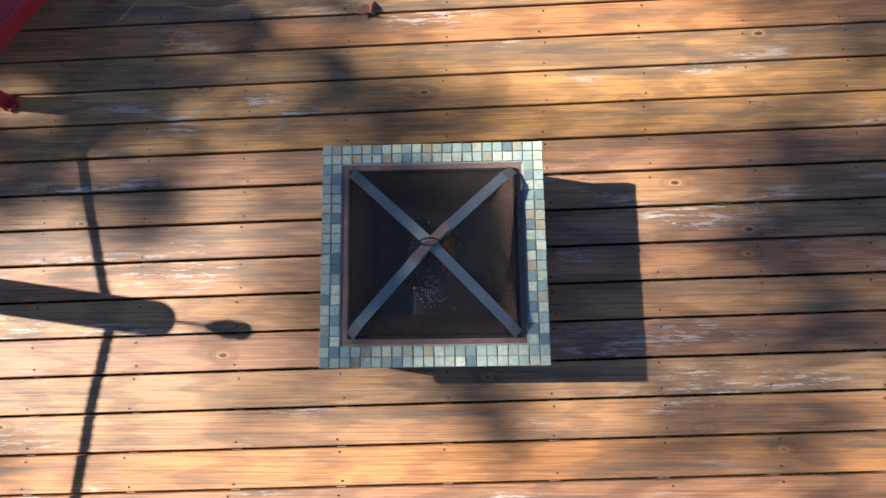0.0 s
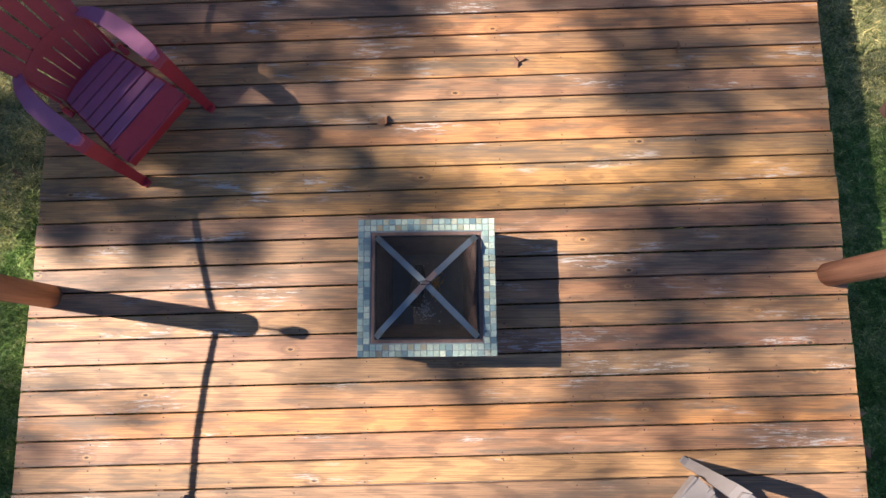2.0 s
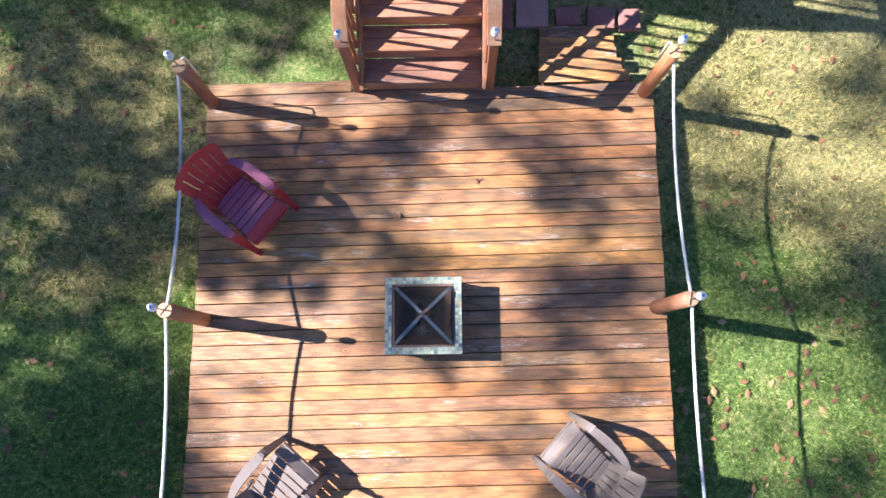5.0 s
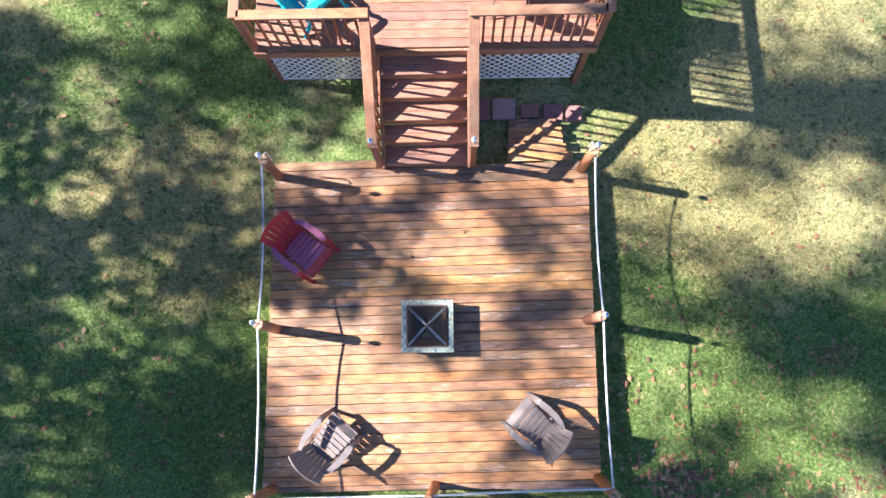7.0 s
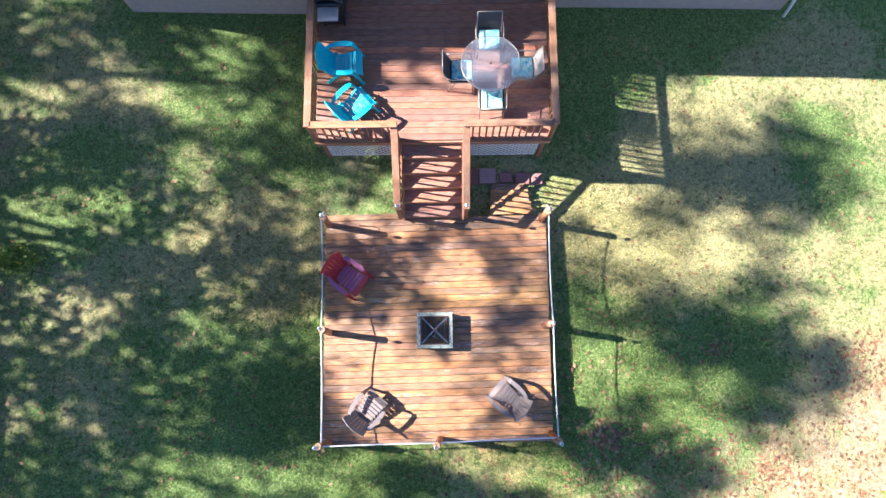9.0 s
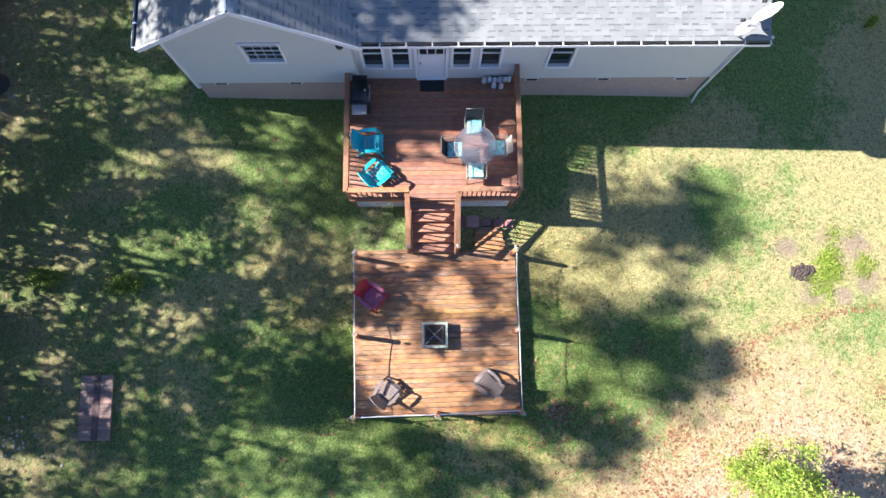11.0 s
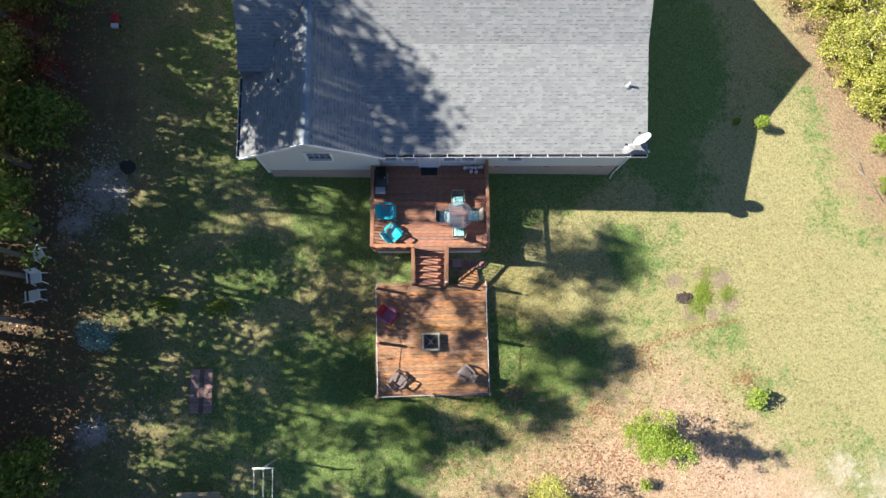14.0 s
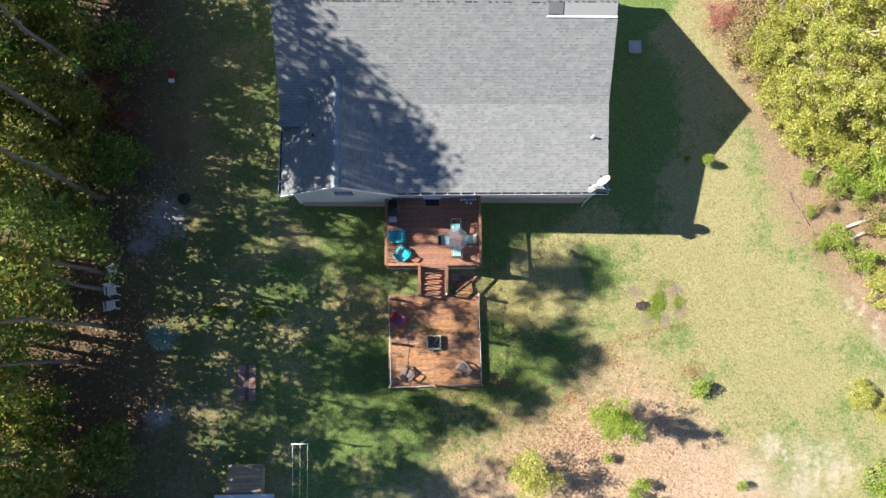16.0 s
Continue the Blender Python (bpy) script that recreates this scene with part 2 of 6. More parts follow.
BARK = plain("grey_brown_bark", (0.22, 0.19, 0.16), 0.95, vary=0.55, scale=6, bumpy=0.8, dirt=(0.08, 0.07, 0.06))
PALE_BARK = plain("pale_bark", (0.5, 0.46, 0.4), 0.9, vary=0.4, scale=6, bumpy=0.6)
CONCRETE = plain("pale_concrete", (0.5, 0.48, 0.45), 0.9, vary=0.3, scale=8, bumpy=0.3)
SOIL = plain("dark_garden_soil", (0.07, 0.05, 0.042), 0.95, vary=0.5, scale=12, bumpy=0.8)
RIDGE_CAP = plain("blue_grey_ridge_cap", (0.2, 0.25, 0.29), 0.42, vary=0.25, scale=7)
STRIP_WOOD = plain("dark_worn_wood", (0.13, 0.085, 0.075), 0.85, vary=0.5, scale=16, bumpy=0.3)
PEBBLE = plain("pale_grey_pebbles", (0.4, 0.37, 0.34), 0.85, vary=0.5, scale=20)
METAL_ROOF = plain("pale_corrugated_roof", (0.6, 0.62, 0.63), 0.4, 0.4, vary=0.3)


def tile_material():
    m, nt, b = material("glazed_slate_tile", 0.32)
    rnd = per_object(nt)
    pos = place(nt)
    c = ramp(nt, rnd, (0.0, (0.46, 0.5, 0.42)), (0.16, (0.66, 0.64, 0.52)), (0.3, (0.28, 0.37, 0.38)), (0.44, (0.56, 0.58, 0.5)), (0.56, (0.4, 0.48, 0.45)), (0.68, (0.14, 0.2, 0.24)), (0.74, (0.7, 0.67, 0.53)), (0.86, (0.3, 0.38, 0.34)), (0.93, (0.48, 0.35, 0.22)), (1.0, (0.58, 0.58, 0.5)))
    n = noise_(nt, pos, 70.0, 4.0, 0.65)
    c = mixc(nt, ramp(nt, n, (0.45, 0.0), (0.72, 0.5)), c, (0.16, 0.2, 0.2))
    stain = noise_(nt, pos, 9.0, 3.0)
    c = mixc(nt, ramp(nt, stain, (0.62, 0.0), (0.75, 0.5)), c, (0.26, 0.2, 0.15))
    c = mixc(nt, 1.0, c, (0.88, 0.93, 0.82), "MULTIPLY")
    set_base(nt, b, c)
    bump(nt, b, n, 0.3, 0.002)
    return m


TILE = tile_material()


def shingle_material(name, source, *stops):
    m, nt, b = material(name, 0.92)
    pos = place(nt)
    rnd = source(nt)
    c = ramp(nt, rnd, *stops)
    grit = noise_(nt, pos, 160.0, 2.0)
    c = mixc(nt, ramp(nt, grit, (0.4, 0.0), (0.7, 0.4)), c, (0.16, 0.16, 0.165))
    streak = noise_(nt, scaled(nt, pos, (0.8, 0.25, 0.25)), 1.0, 4.0)
    c = mixc(nt, ramp(nt, streak, (0.5, 0.0), (0.75, 0.3)), c, (0.23, 0.23, 0.24))
    set_base(nt, b, c)
    bump(nt, b, grit, 0.4, 0.003)
    return m


TABS = ((0.0, (0.2, 0.215, 0.208)), (0.35, (0.232, 0.243, 0.234)), (0.75, (0.272, 0.28, 0.268)), (1.0, (0.212, 0.226, 0.22)))
SHINGLE = shingle_material("grey_asphalt_shingle", per_object, *TABS)
SHINGLE_REST = shingle_material("grey_asphalt_shingles", per_island, *TABS)
SHINGLE_DARK = shingle_material("dark_shingle_band", per_island, (0.0, (0.11, 0.116, 0.12)), (1.0, (0.165, 0.17, 0.172)))


def cushion_material():
    m, nt, b = material("turquoise_leaf_print_fabric", 0.85)
    pos = place(nt)
    vor = nd(nt, "TexVoronoi", {"Vector": scaled(nt, pos, (16.0, 11.0, 3.0)), "Scale": 1.0})
    c = ramp(nt, nd(nt, "SeparateColor", {0: vor.outputs["Color"]}).outputs[0], (0.0, (0.7, 0.82, 0.72)), (0.3, (0.16, 0.6, 0.6)), (0.5, (0.46, 0.76, 0.6)), (0.7, (0.05, 0.36, 0.46)), (0.8, (0.62, 0.8, 0.52)), (1.0, (0.22, 0.64, 0.62)))
    leaf = noise_(nt, scaled(nt, pos, (26.0, 26.0, 6.0)), 1.0, 3.0, 0.6, 1.5)
    c = mixc(nt, ramp(nt, leaf, (0.55, 0.0), (0.6, 0.7)), c, (0.02, 0.2, 0.4))
    c = mixc(nt, ramp(nt, leaf, (0.36, 0.7), (0.42, 0.0)), c, (0.66, 0.84, 0.78))
    set_base(nt, b, c)
    bump(nt, b, noise_(nt, pos, 200.0), 0.2, 0.002)
    return m


CUSHION = cushion_material()


def glass_material(name, tint, rough=0.02, through_=0.75):
    m, nt, b = material(name, rough)
    b.inputs["Base Color"].default_value = col(tint)
    b.inputs["Transmission Weight"].default_value = through_
    b.inputs["IOR"].default_value = 1.45
    return m


TABLE_GLASS = glass_material("frosted_table_glass", (0.66, 0.7, 0.78), 0.12, 0.9)
PANE = plain("dark_window_glass", (0.02, 0.028, 0.028), 0.06, vary=0.1, spec=0.8)
GLOBE = glass_material("clear_plastic_globe", (0.85, 0.87, 0.88), 0.2, 0.25)


def leaf_material(name, *stops, glow=0.25):
    """Leaves, each a little different; thin, so some light comes through."""
    m, nt, b = material(name, 0.6)
    rnd = per_island(nt)
    pos = place(nt)
    c = ramp(nt, rnd, *stops)
    n = noise_(nt, pos, 0.6, 3.0)
    c = mixc(nt, ramp(nt, n, (0.35, 0.0), (0.7, 0.32)), c, tuple(0.6 * v for v in stops[0][1]))
    set_base(nt, b, c)
    b.inputs["Specular IOR Level"].default_value = 0.3
    tr = nd(nt, "BsdfTranslucent", {"Color": c})
    mx = nd(nt, "MixShader", {0: glow, 1: b.outputs[0], 2: tr.outputs[0]})
    nt.links.new(mx.outputs[0], nt.nodes["Material Output"].inputs[0])
    return m


LEAF_GREEN = leaf_material("green_leaves", (0.0, (0.08, 0.15, 0.03)), (0.5, (0.17, 0.27, 0.05)), (0.8, (0.29, 0.36, 0.07)), (1.0, (0.42, 0.38, 0.08)), glow=0.36)
LEAF_MIX = leaf_material("green_and_yellow_leaves", (0.0, (0.09, 0.14, 0.026)), (0.45, (0.24, 0.3, 0.05)), (0.78, (0.42, 0.4, 0.08)), (1.0, (0.5, 0.33, 0.1)), glow=0.36)
LEAF_YELLOW = leaf_material("yellow_green_leaves", (0.0, (0.19, 0.24, 0.04)), (0.4, (0.45, 0.47, 0.085)), (0.8, (0.66, 0.62, 0.16)), (1.0, (0.72, 0.66, 0.3)), glow=0.34)
LEAF_LIME = leaf_material("lime_green_leaves", (0.0, (0.15, 0.25, 0.03)), (0.5, (0.3, 0.42, 0.055)), (1.0, (0.5, 0.54, 0.12)), glow=0.32)
LEAF_TAN = leaf_material("dry_tan_leaves", (0.0, (0.22, 0.15, 0.07)), (0.5, (0.42, 0.32, 0.16)), (0.85, (0.5, 0.46, 0.16)), (1.0, (0.56, 0.34, 0.24)), glow=0.2)
LEAF_ROSE = leaf_material("pale_red_leaves", (0.0, (0.26, 0.06, 0.05)), (0.5, (0.44, 0.12, 0.1)), (1.0, (0.5, 0.28, 0.16)), glow=0.25)
LEAF_RED = leaf_material("red_autumn_leaves", (0.0, (0.16, 0.035, 0.025)), (0.5, (0.3, 0.06, 0.045)), (1.0, (0.32, 0.1, 0.04)))
LEAF_BLUE = leaf_material("blue_green_needles", (0.0, (0.14, 0.26, 0.23)), (0.5, (0.24, 0.38, 0.34)), (1.0, (0.36, 0.5, 0.45)))
FALLEN = leaf_material("fallen_brown_leaves", (0.0, (0.13, 0.06, 0.036)), (0.4, (0.27, 0.125, 0.068)), (0.75, (0.4, 0.21, 0.1)), (1.0, (0.52, 0.37, 0.19)), glow=0.05)


def lawn_colour(nt, pos):
    """Green and dry grass, bare earth, sand, mulch and gravel where they lie in the yard."""
    xyz = nd(nt, "SeparateXYZ", {0: pos})
    X, Y = xyz.outputs[0], xyz.outputs[1]
    fine = noise_(nt, pos, 26.0, 6.0, 0.7)
    mid = noise_(nt, pos, 2.2, 5.0, 0.6)
    wide = noise_(nt, pos, 0.32, 4.0, 0.55)
    green = mixc(nt, fine, (0.075, 0.14, 0.034), (0.25, 0.36, 0.11))
    dry = mixc(nt, fine, (0.27, 0.232, 0.1), (0.59, 0.505, 0.265))
    # more dry grass to the east and in patches
    east = math_(nt, "MINIMUM", math_(nt, "MULTIPLY", math_(nt, "ADD", X, 3.0), 0.03, True), 0.15)
    tuft = noise_(nt, pos, 8.0, 5.0, 0.7)
    d = math_(nt, "ADD", math_(nt, "ADD", math_(nt, "MULTIPLY", mid, 0.55), math_(nt, "SUBTRACT", math_(nt, "MULTIPLY", wide, 1.2), 0.32)), east)
    d = math_(nt, "ADD", d, math_(nt, "MULTIPLY", tuft, 0.5))
    # lusher grass along the house, strengthened to darken the house's shadow on it
    lush = math_(nt, "MULTIPLY", math_(nt, "MULTIPLY", math_(nt, "SUBTRACT", Y, 4.2), 0.16, True), 0.6)
    lush = math_(nt, "MULTIPLY", lush, math_(nt, "MULTIPLY", math_(nt, "SUBTRACT", 16.0, X), 0.25, True))
    lush = math_(nt, "MULTIPLY", lush, math_(nt, "MULTIPLY", math_(nt, "ADD", X, 8.0), 0.4, True))
    d = math_(nt, "ADD", d, math_(nt, "MULTIPLY", math_(nt, "MULTIPLY", math_(nt, "SUBTRACT", -3.0, X), 0.12, True), 0.06))
    d = math_(nt, "SUBTRACT", d, lush)

    def near(cx, cy, r):
        dx, dy = math_(nt, "SUBTRACT", X, cx), math_(nt, "SUBTRACT", Y, cy)
        far_ = math_(nt, "SQRT", math_(nt, "ADD", math_(nt, "MULTIPLY", dx, dx), math_(nt, "MULTIPLY", dy, dy)))
        return math_(nt, "SUBTRACT", 1.0, math_(nt, "DIVIDE", far_, r), True)
    # greener and drier places
    for cx, cy, r, k in ((5.0, -1.4, 3.4, -0.5), (-3.6, -3.2, 3.5, -0.4), (9.5, 4.0, 3.0, -0.25), (5.6, 2.6, 3.0, 0.45), (-4.5, 1.6, 2.6, 0.2), (9.0, 6.0, 2.5, 0.35), (15.5, 4.5, 3.5, 0.3), (15.5, 8.5, 4.0, 0.5), (15.5, 17.0, 4.5, 0.5)):
        d = math_(nt, "ADD", d, math_(nt, "MULTIPLY", near(cx, cy, r), k))
    c = mixc(nt, ramp(nt, d, (0.8, 0.0), (1.24, 0.85)), green, dry)
    c = mixc(nt, ramp(nt, tuft, (0.36, 0.55), (0.5, 0.0)), c, (0.055, 0.085, 0.025))
    clump = noise_(nt, pos, 19.0, 3.0, 0.65)
    c = mixc(nt, ramp(nt, clump, (0.36, 0.5), (0.47, 0.0)), c, (0.06, 0.075, 0.03))
    c = mixc(nt, ramp(nt, clump, (0.53, 0.0), (0.64, 0.45)), c, (0.49, 0.45, 0.225))
    # bare reddish earth and litter in the south-east
    se = math_(nt, "SUBTRACT", math_(nt, "SUBTRACT", math_(nt, "MULTIPLY", X, 0.13), math_(nt, "MULTIPLY", Y, 0.24)), 1.3)
    away = math_(nt, "MULTIPLY", math_(nt, "MAXIMUM", math_(nt, "SUBTRACT", X, 11.0), 0.0), 0.34)
    se = math_(nt, "SUBTRACT", se, away)
    se = math_(nt, "ADD", se, math_(nt, "MULTIPLY", math_(nt, "SUBTRACT", mid, 0.5), 1.6))
    earth = mixc(nt, ramp(nt, noise_(nt, pos, 11.0, 6.0, 0.78), (0.3, 0.0), (0.62, 1.0)), (0.27, 0.155, 0.095), (0.68, 0.5, 0.36))
    c = mixc(nt, ramp(nt, se, (0.0, 0.0), (0.9, 0.85)), c, earth)
    # pale sandy places
    def spot(cx, cy, r, soft, rag=1.5):
        dx, dy = math_(nt, "SUBTRACT", X, cx), math_(nt, "SUBTRACT", Y, cy)
        r2 = math_(nt, "SQRT", math_(nt, "ADD", math_(nt, "MULTIPLY", dx, dx), math_(nt, "MULTIPLY", dy, dy)))
        v = math_(nt, "ADD", r2, math_(nt, "MULTIPLY", math_(nt, "SUBTRACT", mid, 0.5), rag * r))
        return ramp(nt, math_(nt, "DIVIDE", v, 2.0 * r), (0.5 - soft, 1.0), (0.5, 0.0))
    sand = mixc(nt, fine, (0.44, 0.35, 0.25), (0.72, 0.63, 0.5))
    for cx, cy, r, k in ((18.6, -6.0, 0.9, 0.65), (20.4, -6.6, 1.2, 0.45), (25.6, 2.2, 1.8, 0.95), (26.6, 0.2, 1.6, 0.8), (22.2, -7.2, 1.6, 0.6), (17.4, -7.6, 1.3, 0.5), (20.2, -8.2, 1.4, 0.6)):
        c = mixc(nt, math_(nt, "MULTIPLY", spot(cx, cy, r, 0.4, 3.0), k), c, sand)
    dull = mixc(nt, fine, (0.16, 0.12, 0.08), (0.42, 0.34, 0.24))
    for cx, cy, r in ((11.25, 2.55, 0.5), (13.55, 2.6, 0.65), (11.9, 1.05, 0.55), (13.8, 1.5, 0.55), (12.6, 2.95, 0.4), (13.0, 1.0, 0.4)):
        c = mixc(nt, math_(nt, "MULTIPLY", spot(cx, cy, r, 0.3, 1.6), 0.9), c, dull)
    # leaf mulch under the western trees, earth under the eastern ones
    west = math_(nt, "ADD", math_(nt, "MULTIPLY", X, -0.5), math_(nt, "MULTIPLY", math_(nt, "SUBTRACT", wide, 0.5), 4.0))
    west = math_(nt, "DIVIDE", west, 20.0)
    mulch = mixc(nt, noise_(nt, pos, 14.0, 6.0, 0.8), (0.05, 0.032, 0.025), (0.26, 0.17, 0.12))
    c = mixc(nt, ramp(nt, west, (0.35, 0.0), (0.41, 0.9)), c, mulch)
    edge = math_(nt, "MINIMUM", math_(nt, "SUBTRACT", math_(nt, "ADD", X, math_(nt, "MULTIPLY", Y, 0.3)), 22.3), math_(nt, "SUBTRACT", math_(nt, "ADD", X, math_(nt, "MULTIPLY", Y, 0.75)), 25.2))
    far = math_(nt, "ADD", math_(nt, "MULTIPLY", math_(nt, "ADD", edge, math_(nt, "ADD", math_(nt, "MULTIPLY", math_(nt, "SUBTRACT", mid, 0.5), 5.0), math_(nt, "MULTIPLY", math_(nt, "SUBTRACT", tuft, 0.5), 4.0))), 0.2), 0.5)
    brown = mixc(nt, ramp(nt, noise_(nt, pos, 9.0, 6.0, 0.78), (0.3, 0.0), (0.66, 1.0)), (0.12, 0.065, 0.04), (0.5, 0.35, 0.24))
    c = mixc(nt, ramp(nt, far, (0.4, 0.0), (0.75, 0.85)), c, brown)
    # thin grass on dark soil, also darkened to deepen the western trees' shade
    thin = math_(nt, "ADD", math_(nt, "MULTIPLY", math_(nt, "SUBTRACT", -7.0, X), 0.16), math_(nt, "MULTIPLY", math_(nt, "SUBTRACT", mid, 0.5), 1.2))
    c = mixc(nt, ramp(nt, thin, (0.0, 0.0), (1.0, 0.55)), c, (0.11, 0.082, 0.048))
    # grey gravel
    gravel = mixc(nt, noise_(nt, pos, 18.0, 3.0, 0.8), (0.1, 0.1, 0.105), (0.62, 0.6, 0.58))
    for cx, cy, r in ((-14.3, 6.7, 1.3), (-14.2, -3.8, 0.7), (-15.5, 5.2, 0.9)):
        c = mixc(nt, math_(nt, "MULTIPLY", spot(cx, cy, r, 0.35, 2.4), 0.85), c, gravel)
    grit = noise_(nt, pos, 75.0, 3.0, 0.7)
    c = mixc(nt, 1.0, c, ramp(nt, grit, (0.36, (0.5, 0.52, 0.5)), (0.5, (1.0, 1.0, 1.0)), (0.64, (1.45, 1.42, 1.4))), "MULTIPLY")
    return c, fine, mid


def ground_material():
    m, nt, b = material("lawn_and_bare_earth", 0.95)
    b.inputs["Specular IOR Level"].default_value = 0.1
    pos = place(nt)
    c, fine, mid = lawn_colour(nt, pos)
    set_base(nt, b, c)
    bump(nt, b, math_(nt, "ADD", fine, math_(nt, "MULTIPLY", mid, 1.5)), 0.9, 0.05)
    return m


def blade_material():
    m, nt, b = material("grass_blades", 0.7)
    pos = place(nt)
    c, _, _ = lawn_colour(nt, pos)
    rnd = per_island(nt)
    c = mixc(nt, 1.0, c, ramp(nt, rnd, (0.0, (0.5, 0.65, 0.45)), (0.5, (1.2, 1.25, 1.05)), (1.0, (2.5, 2.2, 1.9))), "MULTIPLY")
    set_base(nt, b, c)
    b.inputs["Specular IOR Level"].default_value = 0.25
    tr = nd(nt, "BsdfTranslucent", {"Color": c})
    mx = nd(nt, "MixShader", {0: 0.3, 1: b.outputs[0], 2: tr.outputs[0]})
    nt.links.new(mx.outputs[0], nt.nodes["Material Output"].inputs[0])
    return m


BLADES = blade_material()
GROUND = ground_material()


# ---- mesh helpers ----
def mesh_of(name, verts, faces, mat, smooth=False):
    me = bpy.data.meshes.new(name)
    me.from_pydata([tuple(v) for v in verts], [], faces)
    me.materials.append(mat)
    if smooth:
        me.polygons.foreach_set("use_smooth", [True] * len(me.polygons))
    me.update()
    return me


def thing(name, m, label, category, group="", kind=""):
    ob = new(name)
    ob.empty_display_size = 0.1
    ob.matrix_basis = m
    return tagged(ob, label, category, group, kind)


def part(name, me, parent, label="", m=None, kind=""):
    ob = new(name, me)
    ob.parent = parent
    if m is not None:
        ob.matrix_basis = m
    return tagged(ob, label, kind=kind)


def cbox(sx, sy, sz, c=0.004, at=(0, 0, 0)):
    """Chamfered box round a point: verts and faces."""
    h = (sx / 2, sy / 2, sz / 2)
    c = min(c, 0.45 * min(h))
    V, ix = [], {}
    for a in (-1, 1):
        for b in (-1, 1):
            for d in (-1, 1):
                s = (a, b, d)
                for k in range(3):
                    v = [s[i] * (h[i] - (0 if i == k else c)) + at[i] for i in range(3)]
                    ix[s, k] = len(V)
                    V.append(v)
    F = []
    for k in range(3):
        u, w = (k + 1) % 3, (k + 2) % 3
        for s in (-1, 1):
            ring = []
            for a, b in ((-1, -1), (1, -1), (1, 1), (-1, 1)):
                key = [0, 0, 0]
                key[k], key[u], key[w] = s, a, b
                ring.append(ix[tuple(key), k])
            F.append(ring if s > 0 else ring[::-1])
    for k in range(3):
        u, w = (k + 1) % 3, (k + 2) % 3
        for a in (-1, 1):
            for b in (-1, 1):
                lo, hi = [0, 0, 0], [0, 0, 0]
                lo[k], hi[k] = -1, 1
                lo[u] = hi[u] = a
                lo[w] = hi[w] = b
                q = [ix[tuple(lo), u], ix[tuple(hi), u], ix[tuple(hi), w], ix[tuple(lo), w]]
                F.append(q if a * b < 0 else q[::-1])
    for a in (-1, 1):
        for b in (-1, 1):
            for d in (-1, 1):
                s = (a, b, d)
                q = [ix[s, 0], ix[s, 1], ix[s, 2]]
                F.append(q if a * b * d > 0 else q[::-1])
    return V, F


def join(*vfs):
    V, F = [], []
    for v, f in vfs:
        n = len(V)
        V += [tuple(p) for p in v]
        F += [[i + n for i in q] for q in f]
    return V, F


def moved(vf, m):
    return [m @ Vector(v) for v in vf[0]], vf[1]


def bar(p, q, w, h, c=0.003, up=(0, 0, 1)):
    """A chamfered bar from p to q, w wide and h high."""
    p, q = Vector(p), Vector(q)
    d = q - p
    x = d.normalized()
    y = Vector(up).cross(x)
    if y.length < 1e-4:
        y = Vector((0, 1, 0)).cross(x)
    y.normalize()
    z = x.cross(y)
    m = Matrix(((x.x, y.x, z.x, 0), (x.y, y.y, z.y, 0), (x.z, y.z, z.z, 0), (0, 0, 0, 1)))
    return moved(cbox(d.length, w, h, c), Matrix.Translation((p + q) / 2) @ m)


def tube(points, radii, sides=8, caps=True):
    pts = [Vector(p) for p in points]
    if not isinstance(radii, (list, tuple)):
        radii = [radii] * len(pts)
    V, F = [], []
    ref = None
    for i, p in enumerate(pts):
        d = (pts[min(i + 1, len(pts) - 1)] - pts[max(i - 1, 0)]).normalized()
        if ref is None:
            ref = Vector((0, 0, 1)) if abs(d.z) < 0.9 else Vector((1, 0, 0))
        u = (ref - d * ref.dot(d)).normalized()
        ref = u
        w = d.cross(u)
        for k in range(sides):
            a = 2 * math.pi * k / sides
            V.append(p + radii[i] * (math.cos(a) * u + math.sin(a) * w))
    for i in range(len(pts) - 1):
        for k in range(sides):
            k2 = (k + 1) % sides
            F.append([i * sides + k, i * sides + k2, (i + 1) * sides + k2, (i + 1) * sides + k])
    if caps:
        F.append(list(range(sides))[::-1])
        F.append([(len(pts) - 1) * sides + k for k in range(sides)])
    return V, F


def lathe(profile, sides=20):
    """A turned body from (radius, z) pairs."""
    V, F = [], []
    for r, z in profile:
        for k in range(sides):
            a = 2 * math.pi * k / sides
            V.append((r * math.cos(a), r * math.sin(a), z))
    for i in range(len(profile) - 1):
        for k in range(sides):
            k2 = (k + 1) % sides
            F.append([i * sides + k, i * sides + k2, (i + 1) * sides + k2, (i + 1) * sides + k])
    F.append(list(range(sides))[::-1])
    F.append([(len(profile) - 1) * sides + k for k in range(sides)])
    return V, F


def strip(left, right, thick, up=(0, 0, 1)):
    """A curved slab between two rows of points."""
    up = Vector(up) * thick
    V, F = [], []
    for a, b in zip(left, right):
        a, b = Vector(a), Vector(b)
        V += [a, b, b - up, a - up]
    n = len(left)
    for i in range(n - 1):
        for k in range(4):
            k2 = (k + 1) % 4
            F.append([4 * i + k2, 4 * i + k, 4 * i + 4 + k, 4 * i + 4 + k2])
    F.append([0, 1, 2, 3])
    F.append([4 * n - 1, 4 * n - 2, 4 * n - 3, 4 * n - 4])
    return V, F


